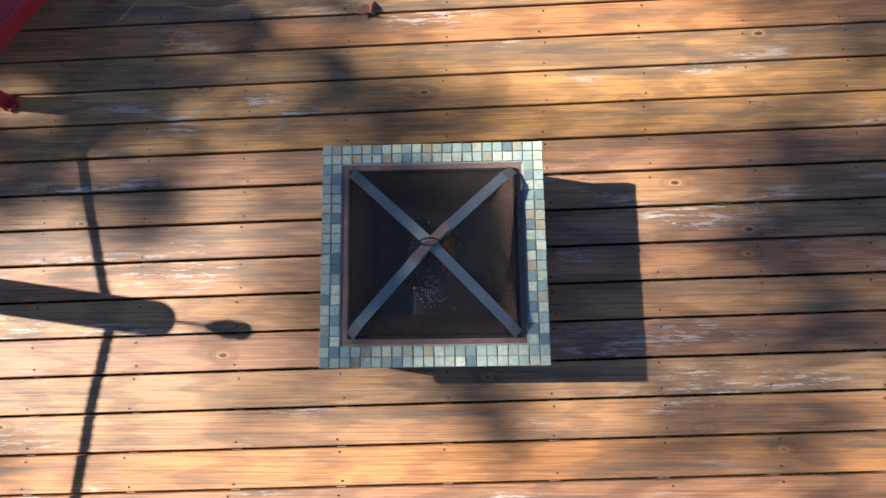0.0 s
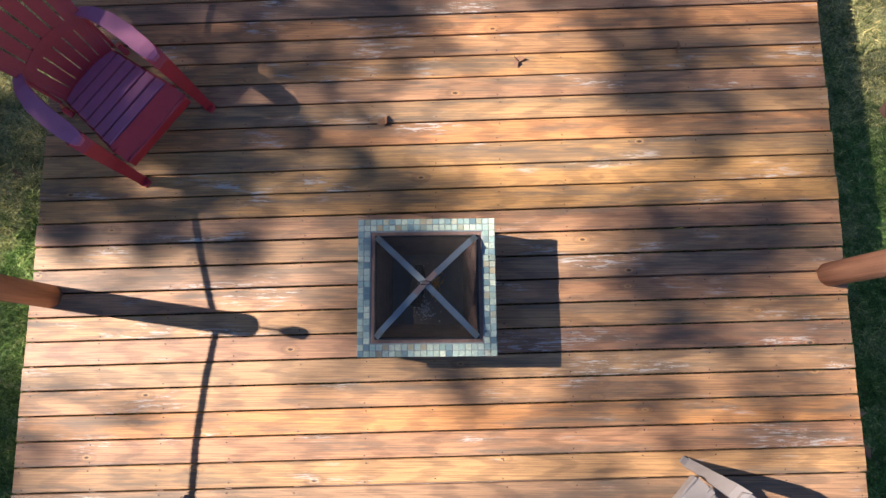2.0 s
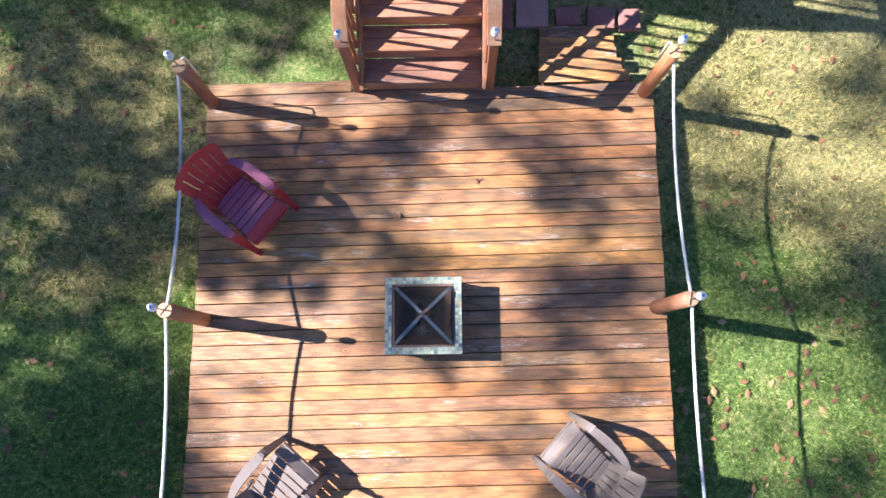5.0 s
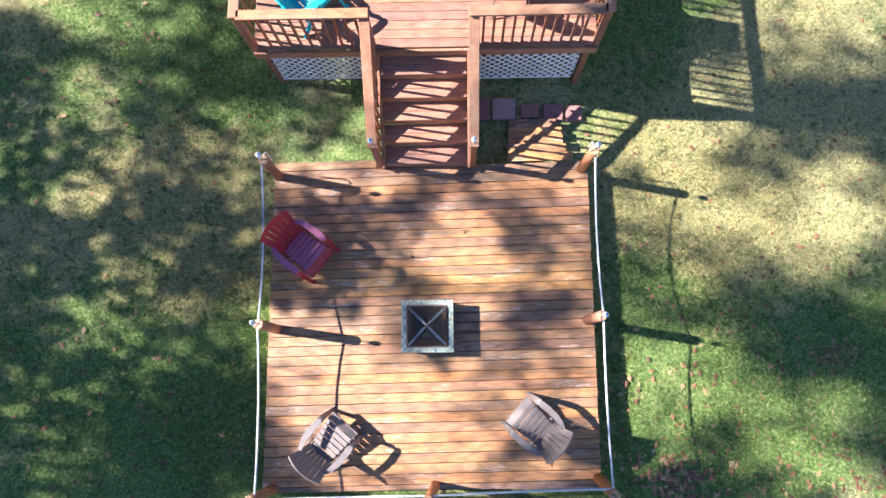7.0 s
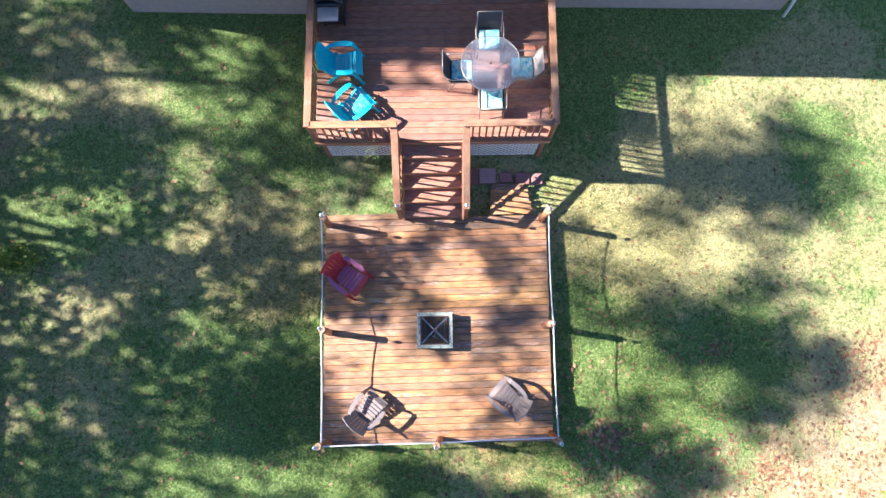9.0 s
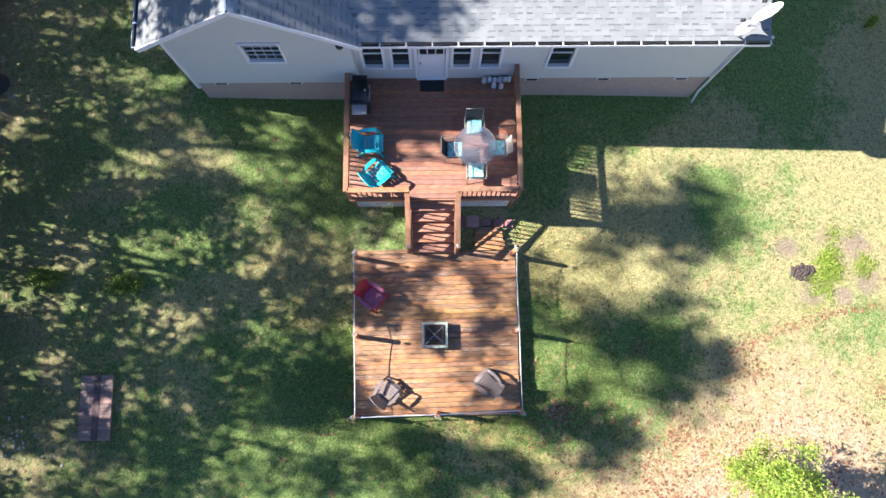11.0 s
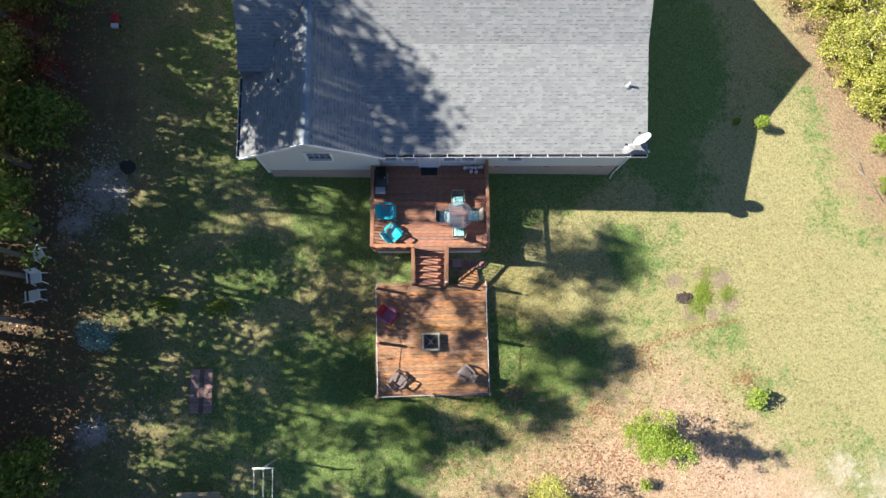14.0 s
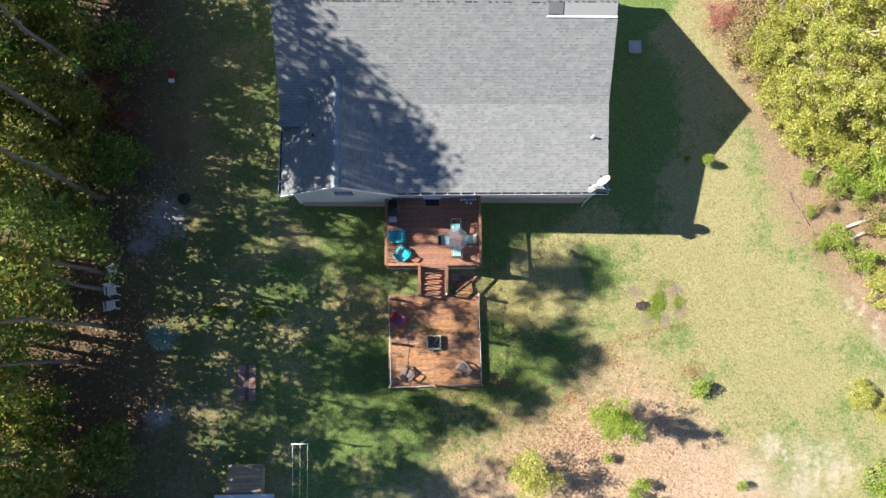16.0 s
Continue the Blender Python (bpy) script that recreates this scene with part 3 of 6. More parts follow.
# ---- ground ----
axis = [-400, -200, -100, -60, -45, -30, -22] + [-16 + 1.0 * i for i in range(37)] + [26, 32, 45, 60, 100, 200, 400]
gv = [(x, y, gz(x, y) + (0.05 * noise.noise((0.5 * x, 0.5 * y, 0)) if abs(x) < 30 and abs(y) < 30 else 0)) for y in axis for x in axis]
na = len(axis)
gf = [[j * na + i, j * na + i + 1, (j + 1) * na + i + 1, (j + 1) * na + i] for j in range(na - 1) for i in range(na - 1)]
ground = new("ground", mesh_of("ground", gv, gf, GROUND, True))
tagged(ground, "patchy green and dry lawn with bare earth and leaf litter", "ground", kind="structure")

# ---- lower deck ----
SHEAR, PITCH, FIRST = 0.025, 0.1437, 0.0966
HALF = 2.44
low_deck = thing("deck", pose(0, 0, 0), "low square timber deck of orange-brown stained boards, worn and flaked", "deck")


def low_board(k, x0, x1, rng, cut=0.0):
    """One board; its ends differ by a few millimetres."""
    y = FIRST + PITCH * (k + 0.5) + cut / 2
    a, b = x0 + rng.uniform(-0.006, 0.006), x1 + rng.uniform(-0.006, 0.006)
    v, f = cbox(b - a, PITCH - cut - 0.0095 + rng.uniform(-0.002, 0.0015), 0.03, 0.003)
    lift = rng.uniform(-0.001, 0.0015)
    cx = (a + b) / 2
    v = [(p[0] + cx, p[1] + y + SHEAR * (p[0] + cx), p[2] - 0.015 + lift) for p in v]
    ob = part("board", mesh_of("board", v, f, LOW_WOOD), low_deck)
    return ob


rng = random.Random(4)
for k in range(-17, 16):
    low_board(k, -HALF, HALF, rng)
low_board(16, -HALF, -0.86, rng)
low_board(-18, -HALF, HALF, rng, 0.065)
frame_vf = []
for y in (2.40, 1.2, 0.0, -1.2, -2.40):
    frame_vf.append(cbox(2 * HALF - 0.08, 0.04, 0.19, 0.004, (0, y, -0.13)))
for x in [-HALF + 0.05 + i * (2 * HALF - 0.1) / 12 for i in range(13)]:
    frame_vf.append(cbox(0.04, 4.72, 0.14, 0.004, (x, 0, -0.112)))
for vf in frame_vf:
    part("joist", mesh_of("joist", *vf, PALLET_WOOD), low_deck)
skirt = [cbox(0.03, 4.84, 0.19, 0.004, (s * (HALF - 0.03), 0, -0.128)) for s in (-1, 1)]
for i, vf in enumerate(skirt):
    part("rim_joist", mesh_of("rim_joist", *vf, RAIL_Y), low_deck)
# screw heads in pairs over the joists
sv, sf = [], []
for k in range(-17, 16):
    for x in [-HALF + 0.05 + i * (2 * HALF - 0.1) / 12 for i in range(13)]:
        for s in (0.17, 0.83):
            if rng.random() < 0.3:
                continue
            cx, cy = x + rng.uniform(-0.014, 0.014), FIRST + PITCH * (k + s) + rng.uniform(-0.008, 0.008)
            n = len(sv)
            sv += [(cx + 0.0042 * math.cos(a), cy + SHEAR * cx + 0.0042 * math.sin(a), 0.0024) for a in (0, 1.05, 2.09, 3.14, 4.19, 5.24)]
            sf.append(list(range(n, n + 6)))
part("screw_head", mesh_of("screw_head", sv, sf, DARK_STEEL), low_deck, "rows of small dark screw heads", kind="stuff")

# ---- round rope posts with solar lights ----
POSTS = {"nw": (-2.38, 2.26), "ne": (2.34, 2.33), "w": (-2.32, -0.12), "e": (2.34, -0.01), "sw": (-2.28, -2.42), "s": (0.06, -2.37), "se": (2.39, -2.27)}
POST_H, ROPE_H = 0.98, 0.86


def rope_post():
    p = thing("rope_post", pose(0, 0, 0), "round orange-stained timber post with a slotted sawn top", "post", "rope posts round the deck")
    part("post_body", mesh_of("post_body", *tube([(0, 0, -0.02), (0, 0, 0.5), (0, 0, POST_H - 0.012)], [0.071, 0.07, 0.07], 20), POST_WOOD, True), p)
    part("sawn_top", mesh_of("sawn_top", *lathe([(0.07, POST_H - 0.012), (0.066, POST_H), (0.001, POST_H + 0.001)], 20), END_GRAIN), p, "pale sawn end grain")
    part("slot", mesh_of("slot", *cbox(0.12, 0.012, 0.006, 0.001, (0, 0, POST_H + 0.002)), BLACK_PLASTIC), p, "dark saw cut")
    return p


def solar_light():
    s = thing("solar_light", pose(0, 0, 0), "small solar garden light with a clear globe on a steel stem", "light", "solar lights on the posts")
    part("stem", mesh_of("stem", *tube([(0, 0, 0), (0, 0, 0.2)], 0.007, 8), STEEL, True), s)
    part("globe", mesh_of("globe", *lathe([(0.012, 0.15), (0.03, 0.185), (0.04, 0.215), (0.037, 0.245), (0.026, 0.258)], 16), GLOBE, True), s, "clear plastic globe")
    cap = part("cap", mesh_of("cap", *lathe([(0.034, 0.254), (0.037, 0.263), (0.03, 0.274)], 16), GALV, True), s, "steel cap")
    part("solar_cell", mesh_of("solar_cell", *cbox(0.026, 0.026, 0.003, 0.001, (0, 0, 0.279)), BLUE_CAP), cap, "blue solar cell")
    return s


first_post, first_light = rope_post(), solar_light()
LEANS = {"nw": (2.5, 2.5), "ne": (1.5, -0.5), "w": (0.0, 2.0), "e": (0.0, 0.0), "sw": (-2.0, 3.0), "s": (-2.5, 1.5), "se": (-1.5, -2.0)}
for i, (k, (x, y)) in enumerate(POSTS.items()):
    m = pose(x, y, 0, *LEANS[k], 8 + 23 * i)
    m2 = m @ pose(0, 0, POST_H, 0, 0, 0)
    if i == 0:
        first_post.matrix_basis, first_light.matrix_basis = m, m2
    else:
        copy_thing(first_post, m), copy_thing(first_light, m2)


def rope(a, b, sag, name_label):
    pts = []
    n = 40
    for i in range(n + 1):
        u = i / n
        p = Vector(a).lerp(Vector(b), u)
        p.z -= sag * 4 * u * (1 - u)
        pts.append(p)
    # three twisted strands
    strands = []
    for s in range(3):
        line = []
        m = n * 6
        for j in range(m + 1):
            u = j / m
            p = Vector(a).lerp(Vector(b), u)
            p.z -= sag * 4 * u * (1 - u)
            ang = 2 * math.pi * (s / 3 + u * (Vector(b) - Vector(a)).length / 0.11)
            d = (Vector(b) - Vector(a)).normalized()
            side = d.cross(Vector((0, 0, 1))).normalized()
            line.append(p + 0.0075 * (math.cos(ang) * side + math.sin(ang) * Vector((0, 0, 1))))
        strands.append(tube(line, 0.0085, 5))
    ob = new("rope", mesh_of("rope", *join(*strands), ROPE_WHITE, True))
    return tagged(ob, name_label, "rope", "ropes between the posts")


def rope_at(k):
    p = pose(*POSTS[k], 0, *LEANS[k], 0) @ Vector((0, 0, ROPE_H))
    return (p.x + (-0.05 if k in "nwsw" and k != "s" else 0.05 if k != "s" else 0.0), p.y, p.z)


for a, b, sag in (("nw", "w", 0.16), ("w", "sw", 0.1), ("ne", "e", 0.17), ("e", "se", 0.09), ("sw", "s", 0.05), ("s", "se", 0.06)):
    rope(rope_at(a), rope_at(b), sag, "white twisted rope slung between round timber posts")


def rope_tail(k, dx, dy):
    """The knotted end of a rope, hanging beside its post."""
    x, y, z = rope_at(k)
    x, y = POSTS[k][0] + (x - POSTS[k][0]) * 0.5, y
    pts = [(x + 0.05 * dx, y + 0.05 * dy, z + 0.03), (x + 0.11 * dx, y + 0.11 * dy, z + 0.045), (x + 0.15 * dx, y + 0.15 * dy, z + 0.01), (x + 0.155 * dx, y + 0.155 * dy, z - 0.12), (x + 0.14 * dx, y + 0.14 * dy, z - 0.34)]
    ob = new("rope_end", mesh_of("rope_end", *tube(pts, [0.01, 0.01, 0.01, 0.01, 0.013], 8), ROPE_WHITE, True))
    return tagged(ob, "loose white rope end hanging beside a timber post", "rope", "rope ends on the posts")


rope_tail("nw", 0.35, 0.94)
rope_tail("ne", -0.1, 0.99)


# ---- fire pit ----
def fire_pit(m):
    p = thing("fire_pit", m, "square fire pit with mosaic tiled rim and mesh lid", "fire pit")
    S, T = 0.378, 0.31
    ring = []
    for s in (-1, 1):
        ring.append(cbox(2 * S, 0.074, 0.03, 0.003, (0, s * (S - 0.037), T)))
        ring.append(cbox(0.074, 2 * S - 0.148, 0.03, 0.003, (s * (S - 0.037), 0, T)))
    top = part("rim", mesh_of("rim", *join(*ring), GROUT), p, "grouted rim")
    n = 22
    w = 2 * S / n
    shared = [mesh_of("tile", *moved(cbox(w - 0.0035, w - 0.0035, 0.006, 0.0012), pose(0, 0, 0, a, b, 0)), TILE) for a, b in ((0, 0), (0.8, 0.4), (-0.6, 0.9), (0.3, -0.9))]
    q = random.Random(7)
    for i in range(n):
        for j in range(n):
            if min(i, j) < 2 or max(i, j) > n - 3:
                part("tile", q.choice(shared), top, m=pose(-S + w * (i + 0.5) + q.uniform(-0.0006, 0.0006), -S + w * (j + 0.5) + q.uniform(-0.0006, 0.0006), T + 0.0165 + q.uniform(-0.0006, 0.001), 0, 0, q.uniform(-1.2, 1.2)))
    sides = []
    for s in (-1, 1):
        sides.append(cbox(2 * S - 0.04, 0.012, 0.2, 0.003, (0, s * (S - 0.03), T - 0.11)))
        sides.append(cbox(0.012, 2 * S - 0.07, 0.2, 0.003, (s * (S - 0.03), 0, T - 0.11)))
    for vf in sides:
        part("side_panel", mesh_of("side_panel", *vf, DARK_STEEL), p, "dark steel side")
    for a in (-1, 1):
        for b in (-1, 1):
            part("leg", mesh_of("leg", *cbox(0.05, 0.05, T - 0.01, 0.004, (a * (S - 0.045), b * (S - 0.045), (T - 0.01) / 2)), DARK_STEEL), p)
    # pan: flange, sloping walls, floor
    I = S - 0.077
    prof = [(I + 0.002, T + 0.012), (I - 0.028, T + 0.016), (I - 0.032, T + 0.004), (I - 0.1, T - 0.13), (I - 0.104, T - 0.134)]
    V, F = [], []
    for r, z in prof:
        V += [(-r, -r, z), (r, -r, z), (r, r, z), (-r, r, z)]
    for i in range(len(prof) - 1):
        for k in range(4):
            k2 = (k + 1) % 4
            F.append([4 * i + k, 4 * i + k2, 4 * i + 4 + k2, 4 * i + 4 + k])
    pan = part("fire_pan", mesh_of("fire_pan", V, F, RUST), p, "rusty brown steel pan")
    r = I - 0.1
    part("pan_floor", mesh_of("pan_floor", *cbox(2 * r, 2 * r, 0.006, 0.001, (0, 0, T - 0.136)), PAN), pan, "sooty floor")
    # lid: frame, bowed mesh, straps, handle
    lid = thing("mesh_lid", pose(0, 0, 0), "", "")
    lid.parent = p
    R, Z0, RISE = I - 0.022, T + 0.018, 0.15

    def dome(x, y):
        k = min(1.0, max(abs(x), abs(y)) / R)
        return Z0 + RISE * (1 - k) ** 0.82 + 0.03 * min(1.0, (1 - k) * 9)
    fr = [cbox(2 * R + 0.012, 0.012, 0.014, 0.004, (0, s * R, Z0)) for s in (-1, 1)] + [cbox(0.012, 2 * R, 0.014, 0.004, (s * R, 0, Z0)) for s in (-1, 1)]
    part("lid_frame", mesh_of("lid_frame", *join(*fr), WIRE), lid, "black square frame")
    wires = []
    N = 66
    for i in range(1, N):
        c = -R + 2 * R * i / N
        steps = [-R + 2 * R * j / 14 for j in range(15)] + [c, -c]
        steps = sorted(set(round(s, 5) for s in steps))
        wires.append(tube([(c, s, dome(c, s)) for s in steps], 0.00105, 3, False))
        wires.append(tube([(s, c, dome(s, c)) for s in steps], 0.00105, 3, False))
    part("wire_mesh", mesh_of("wire_mesh", *join(*wires), MESH_WIRE), lid, "fine black woven wire mesh")
    for sx in (-1, 1):
        for sy in (-1, 1):
            d = Vector((sx, sy, 0)).normalized()
            nrm = Vector((-d.y, d.x, 0))
            L, Rr = [], []
            for j in range(9):
                u = 0.985 * R * (1 - j / 8 * 0.97)
                c = Vector((sx * u, sy * u, dome(u, u) + 0.004))
                L.append(c + 0.0165 * nrm)
                Rr.append(c - 0.0165 * nrm)
            part("strap", mesh_of("strap", *strip(L, Rr, 0.003), STRAP), lid, "blued steel strap")
    part("apex_plate", mesh_of("apex_plate", *moved(bar((-0.055, -0.055, dome(0, 0) + 0.008), (0.055, 0.055, dome(0, 0) + 0.008), 0.028, 0.004), Matrix()), COPPER), lid, "heat-browned plate")
    hz = dome(0, 0) + 0.012
    part("handle", mesh_of("handle", *tube([(0.03 * math.cos(a), 0.03 * math.sin(a) * 0.3, hz + 0.012 + 0.012 * math.sin(a)) for a in [i * math.pi / 8 for i in range(17)]], 0.0026, 6), WIRE, True), lid, "dark ring handle")
    # what lies in the pan
    q = random.Random(3)
    fl = T - 0.132
    heap = []
    for i in range(70):
        a, rr = q.uniform(0, 6.28), abs(q.gauss(0, 0.035))
        heap.append(moved(cbox(q.uniform(0.012, 0.03), 0.006, 0.003, 0.001), pose(0.05 + rr * math.cos(a) * 0.7, 0.03 + rr * math.sin(a) * 1.5, fl + 0.02 + q.uniform(0, 0.012), q.uniform(-25, 25), q.uniform(-25, 25), q.uniform(0, 180))))
    chips = new("wood_chips", mesh_of("wood_chips", *join(*heap), CHIPS))
    chips.matrix_basis = m
    tagged(chips, "small heap of orange wood chips in the fire pit pan", "wood chips", kind="stuff")
    log = new("charred_log", mesh_of("charred_log", *tube([(-0.07, -0.1, fl + 0.035), (-0.06, -0.02, fl + 0.045), (-0.045, 0.07, fl + 0.04), (-0.05, 0.13, fl + 0.035)], [0.032, 0.04, 0.036, 0.025], 9), CHAR, True))
    log.matrix_basis = m
    tagged(log, "short charred log lying in the fire pit pan", "log")
    ash = []
    for i in range(110):
        a, rr = q.uniform(0, 6.28), abs(q.gauss(0, 0.04))
        s = q.uniform(0.004, 0.014)
        ash.append(moved(cbox(s, s * 0.7, 0.004, 0.001), pose(-0.02 + rr * math.cos(a), -0.12 + rr * math.sin(a) * 0.8, fl + 0.004 + q.uniform(0, 0.01), q.uniform(-30, 30), q.uniform(-30, 30), q.uniform(0, 180))))
    for i in range(60):
        s = q.uniform(0.003, 0.01)
        ash.append(moved(cbox(s, s * 0.7, 0.004, 0.001), pose(-0.03 + q.gauss(0, 0.02), -0.04 + q.gauss(0, 0.08), fl + 0.004 + q.uniform(0, 0.012), 0, 0, q.uniform(0, 180))))
    a_ob = new("ash", mesh_of("ash", *join(*ash), ASH))
    a_ob.matrix_basis = m
    tagged(a_ob, "flakes of pale grey ash in the fire pit pan", "ash", kind="stuff")
    return p


fire_pit(pose(-0.034, -0.104, 0, 0, 0, 0.3))


# ---- adirondack chairs ----
def adirondack(label, body, arm_mat, group):
    """Moulded chair; it faces +y, its base is under the arm rests' middle."""
    c = thing("adirondack_chair", pose(0, 0, 0), label, "chair", group)
    # seat slats, dipping to the back
    for i in range(6):
        y = 0.262 - i * 0.086
        z = 0.375 - 0.02 * i
        w = 0.24 - 0.007 * i
        part("seat_slat", mesh_of("seat_slat", *moved(cbox(2 * w, 0.073, 0.02, 0.006), pose(0, y, z, 11, 0, 0)), arm_mat), c)
    part("seat_front", mesh_of("seat_front", *strip([(-0.25, 0.302, 0.383), (-0.12, 0.308, 0.39), (0.12, 0.308, 0.39), (0.25, 0.302, 0.383)], [(-0.262, 0.39, 0.3), (-0.12, 0.402, 0.305), (0.12, 0.402, 0.305), (0.262, 0.39, 0.3)], 0.018), body), c, "rolled front edge")
    part("seat_apron", mesh_of("seat_apron", *bar((-0.255, 0.4, 0.27), (0.255, 0.4, 0.27), 0.02, 0.08, 0.006), body), c)
    for s in (-1, 1):
        part("seat_rail", mesh_of("seat_rail", *strip([(s * 0.225, 0.33, 0.365), (s * 0.2, 0.05, 0.295), (s * 0.185, -0.23, 0.235)], [(s * 0.262, 0.33, 0.37), (s * 0.235, 0.05, 0.3), (s * 0.215, -0.23, 0.24)], 0.05), body), c)
    # fanned back
    foot, head = Vector((0, -0.2, 0.26)), Vector((0, -0.445, 0.875))
    nrm = Vector((0, 0.929, 0.37))

    def on_back(u, v):
        """u across from -1 to 1, v up from 0 to 1."""
        p = foot.lerp(head, v)
        half = 0.19 + 0.1 * v
        drop = 0.1 * u * u * v
        return Vector((u * half, p.y + 0.035 * u * u, p.z - drop))
    n = 6
    for i in range(n):
        u0, u1 = -1 + 2 * i / n + 0.021, -1 + 2 * (i + 1) / n - 0.021
        vs = [0.02, 0.3, 0.42, 0.7, 0.9]
        part("back_slat", mesh_of("back_slat", *strip([on_back(u1, v) for v in vs], [on_back(u0, v) for v in vs], 0.016, nrm), body), c)
    us = [-1.05 + 2.1 * i / 16 for i in range(17)]
    for v0, v1, nm in ((0.0, 0.06, "back_rail"), (0.4, 0.5, "back_rail"), (0.89, 1.0, "back_rail")):
        part(nm, mesh_of(nm, *strip([on_back(u, v0) + 0.002 * nrm for u in us], [on_back(u, v1) + 0.002 * nrm for u in us], 0.02, nrm), body), c)
    for s in (-1, 1):
        part("back_stile", mesh_of("back_stile", *strip([on_back(s * 1.06, v) + 0.003 * nrm for v in (0, 0.5, 0.95)][::s], [on_back(s * 0.94, v) + 0.003 * nrm for v in (0, 0.5, 0.95)][::s], 0.022, nrm), body), c)
        # arm: broad, rounded at both ends, sweeping in to the back
        ys = [-0.34, -0.3, -0.22, -0.1, 0.05, 0.17, 0.235, 0.262]
        ins = [0.235, 0.225, 0.25, 0.266, 0.27, 0.268, 0.275, 0.295]
        outs = [0.262, 0.29, 0.33, 0.362, 0.372, 0.366, 0.355, 0.335]
        zs = [0.52, 0.54, 0.562, 0.574, 0.58, 0.578, 0.572, 0.56]
        a = [(s * x, y, z) for x, y, z in zip(ins, ys, zs)]
        b = [(s * x, y, z) for x, y, z in zip(outs, ys, zs)]
        part("armrest", mesh_of("armrest", *strip(a if s > 0 else b, b if s > 0 else a, 0.032), arm_mat), c, "paler arm rest" if arm_mat is not body else "")
        leg_in = [(s * 0.268, 0.235, 0.556), (s * 0.272, 0.285, 0.49), (s * 0.278, 0.335, 0.3), (s * 0.288, 0.385, 0.06), (s * 0.282, 0.392, 0.0)]
        leg_out = [(s * 0.368, 0.225, 0.556), (s * 0.362, 0.28, 0.49), (s * 0.352, 0.335, 0.3), (s * 0.342, 0.39, 0.06), (s * 0.347, 0.4, 0.0)]
        part("front_leg", mesh_of("front_leg", *strip(leg_in if s > 0 else leg_out, leg_out if s > 0 else leg_in, 0.035, (0, 0.95, 0.2)), body), c)
        part("foot_pad", mesh_of("foot_pad", *cbox(0.05, 0.075, 0.02, 0.006, (s * 0.312, 0.392, 0.011)), body), c)
        part("rear_leg", mesh_of("rear_leg", *bar((s * 0.25, -0.1, 0.3), (s * 0.27, -0.36, 0.0), 0.035, 0.07, 0.008), body), c)
        part("arm_brace", mesh_of("arm_brace", *bar((s * 0.25, -0.3, 0.53), (s * 0.235, -0.2, 0.28), 0.02, 0.06, 0.006), body), c)
    return c


def chair_pose(x, y, z, heading):
    """heading: degrees anticlockwise from east."""
    return pose(x, y, z, 0, 0, heading - 90)


red = adirondack("faded red plastic adirondack chair with sun-bleached arms on the deck", RED_PLASTIC, RED_ARM, "")
red.matrix_basis = chair_pose(-1.9, 1.06, 0, -38) @ Matrix.Scale(0.97, 4)
grey = adirondack("grey-brown plastic adirondack chair on the low deck", GREY_PLASTIC, GREY_PLASTIC, "grey chairs by the fire pit")
grey.matrix_basis = chair_pose(-1.44, -1.75, 0, 50) @ Matrix.Scale(0.91, 4)
copy_thing(grey, chair_pose(1.5, -1.52, 0, 138) @ Matrix.Scale(0.98, 4))
aqua = adirondack("bright turquoise plastic adirondack chair on the raised deck", AQUA_PLASTIC, AQUA_PLASTIC, "turquoise chairs on the raised deck")
UPZ = 1.11
aqua.matrix_basis = chair_pose(-1.9, 5.4, UPZ, 2)
copy_thing(aqua, chair_pose(-1.66, 4.44, UPZ, 42))

# ---- raised deck ----
UX0, UX1, UY0, WALL_Y = -2.5, 2.44, 3.8, 7.56
up_deck = thing("raised_deck", pose(0, 0, 0), "raised red-brown timber deck against the house wall", "deck")
rng = random.Random(9)
k, y = 0, UY0 + 0.02
while y < WALL_Y - 0.03:
    w = min(0.14, WALL_Y - 0.004 - y)
    v, f = cbox(UX1 - UX0 - 0.03, w - 0.006, 0.028, 0.003, ((UX0 + UX1) / 2, y + w / 2, UPZ - 0.014 + rng.uniform(-0.001, 0.001)))
    part("board", mesh_of("board", v, f, UP_WOOD), up_deck)
    y += w
for nm, vf, mt in (("rim_joist", cbox(UX1 - UX0, 0.04, 0.15, 0.004, ((UX0 + UX1) / 2, UY0 - 0.004, UPZ - 0.107)), RAIL_X),
                   ("rim_joist", cbox(0.04, WALL_Y - UY0 - 0.03, 0.235, 0.004, (UX0 + 0.02, (UY0 + WALL_Y) / 2, UPZ - 0.15)), RAIL_Y),
                   ("rim_joist", cbox(0.04, WALL_Y - UY0 - 0.03, 0.235, 0.004, (UX1 - 0.02, (UY0 + WALL_Y) / 2, UPZ - 0.15)), RAIL_Y)):
    part(nm, mesh_of(nm, *vf, mt), up_deck)
for x in (UX0 + 0.1, -0.8, 0.66, UX1 - 0.1):
    for yy in (UY0 + 0.1, 5.7):
        part("support_post", mesh_of("support_post", *cbox(0.09, 0.09, UPZ + 0.75, 0.006, (x, yy, (UPZ - 0.1 - 0.85) / 2)), RAIL_Z), up_deck)

# railing
RZ = 2.03
ST_W, ST_E = -0.71, 0.6


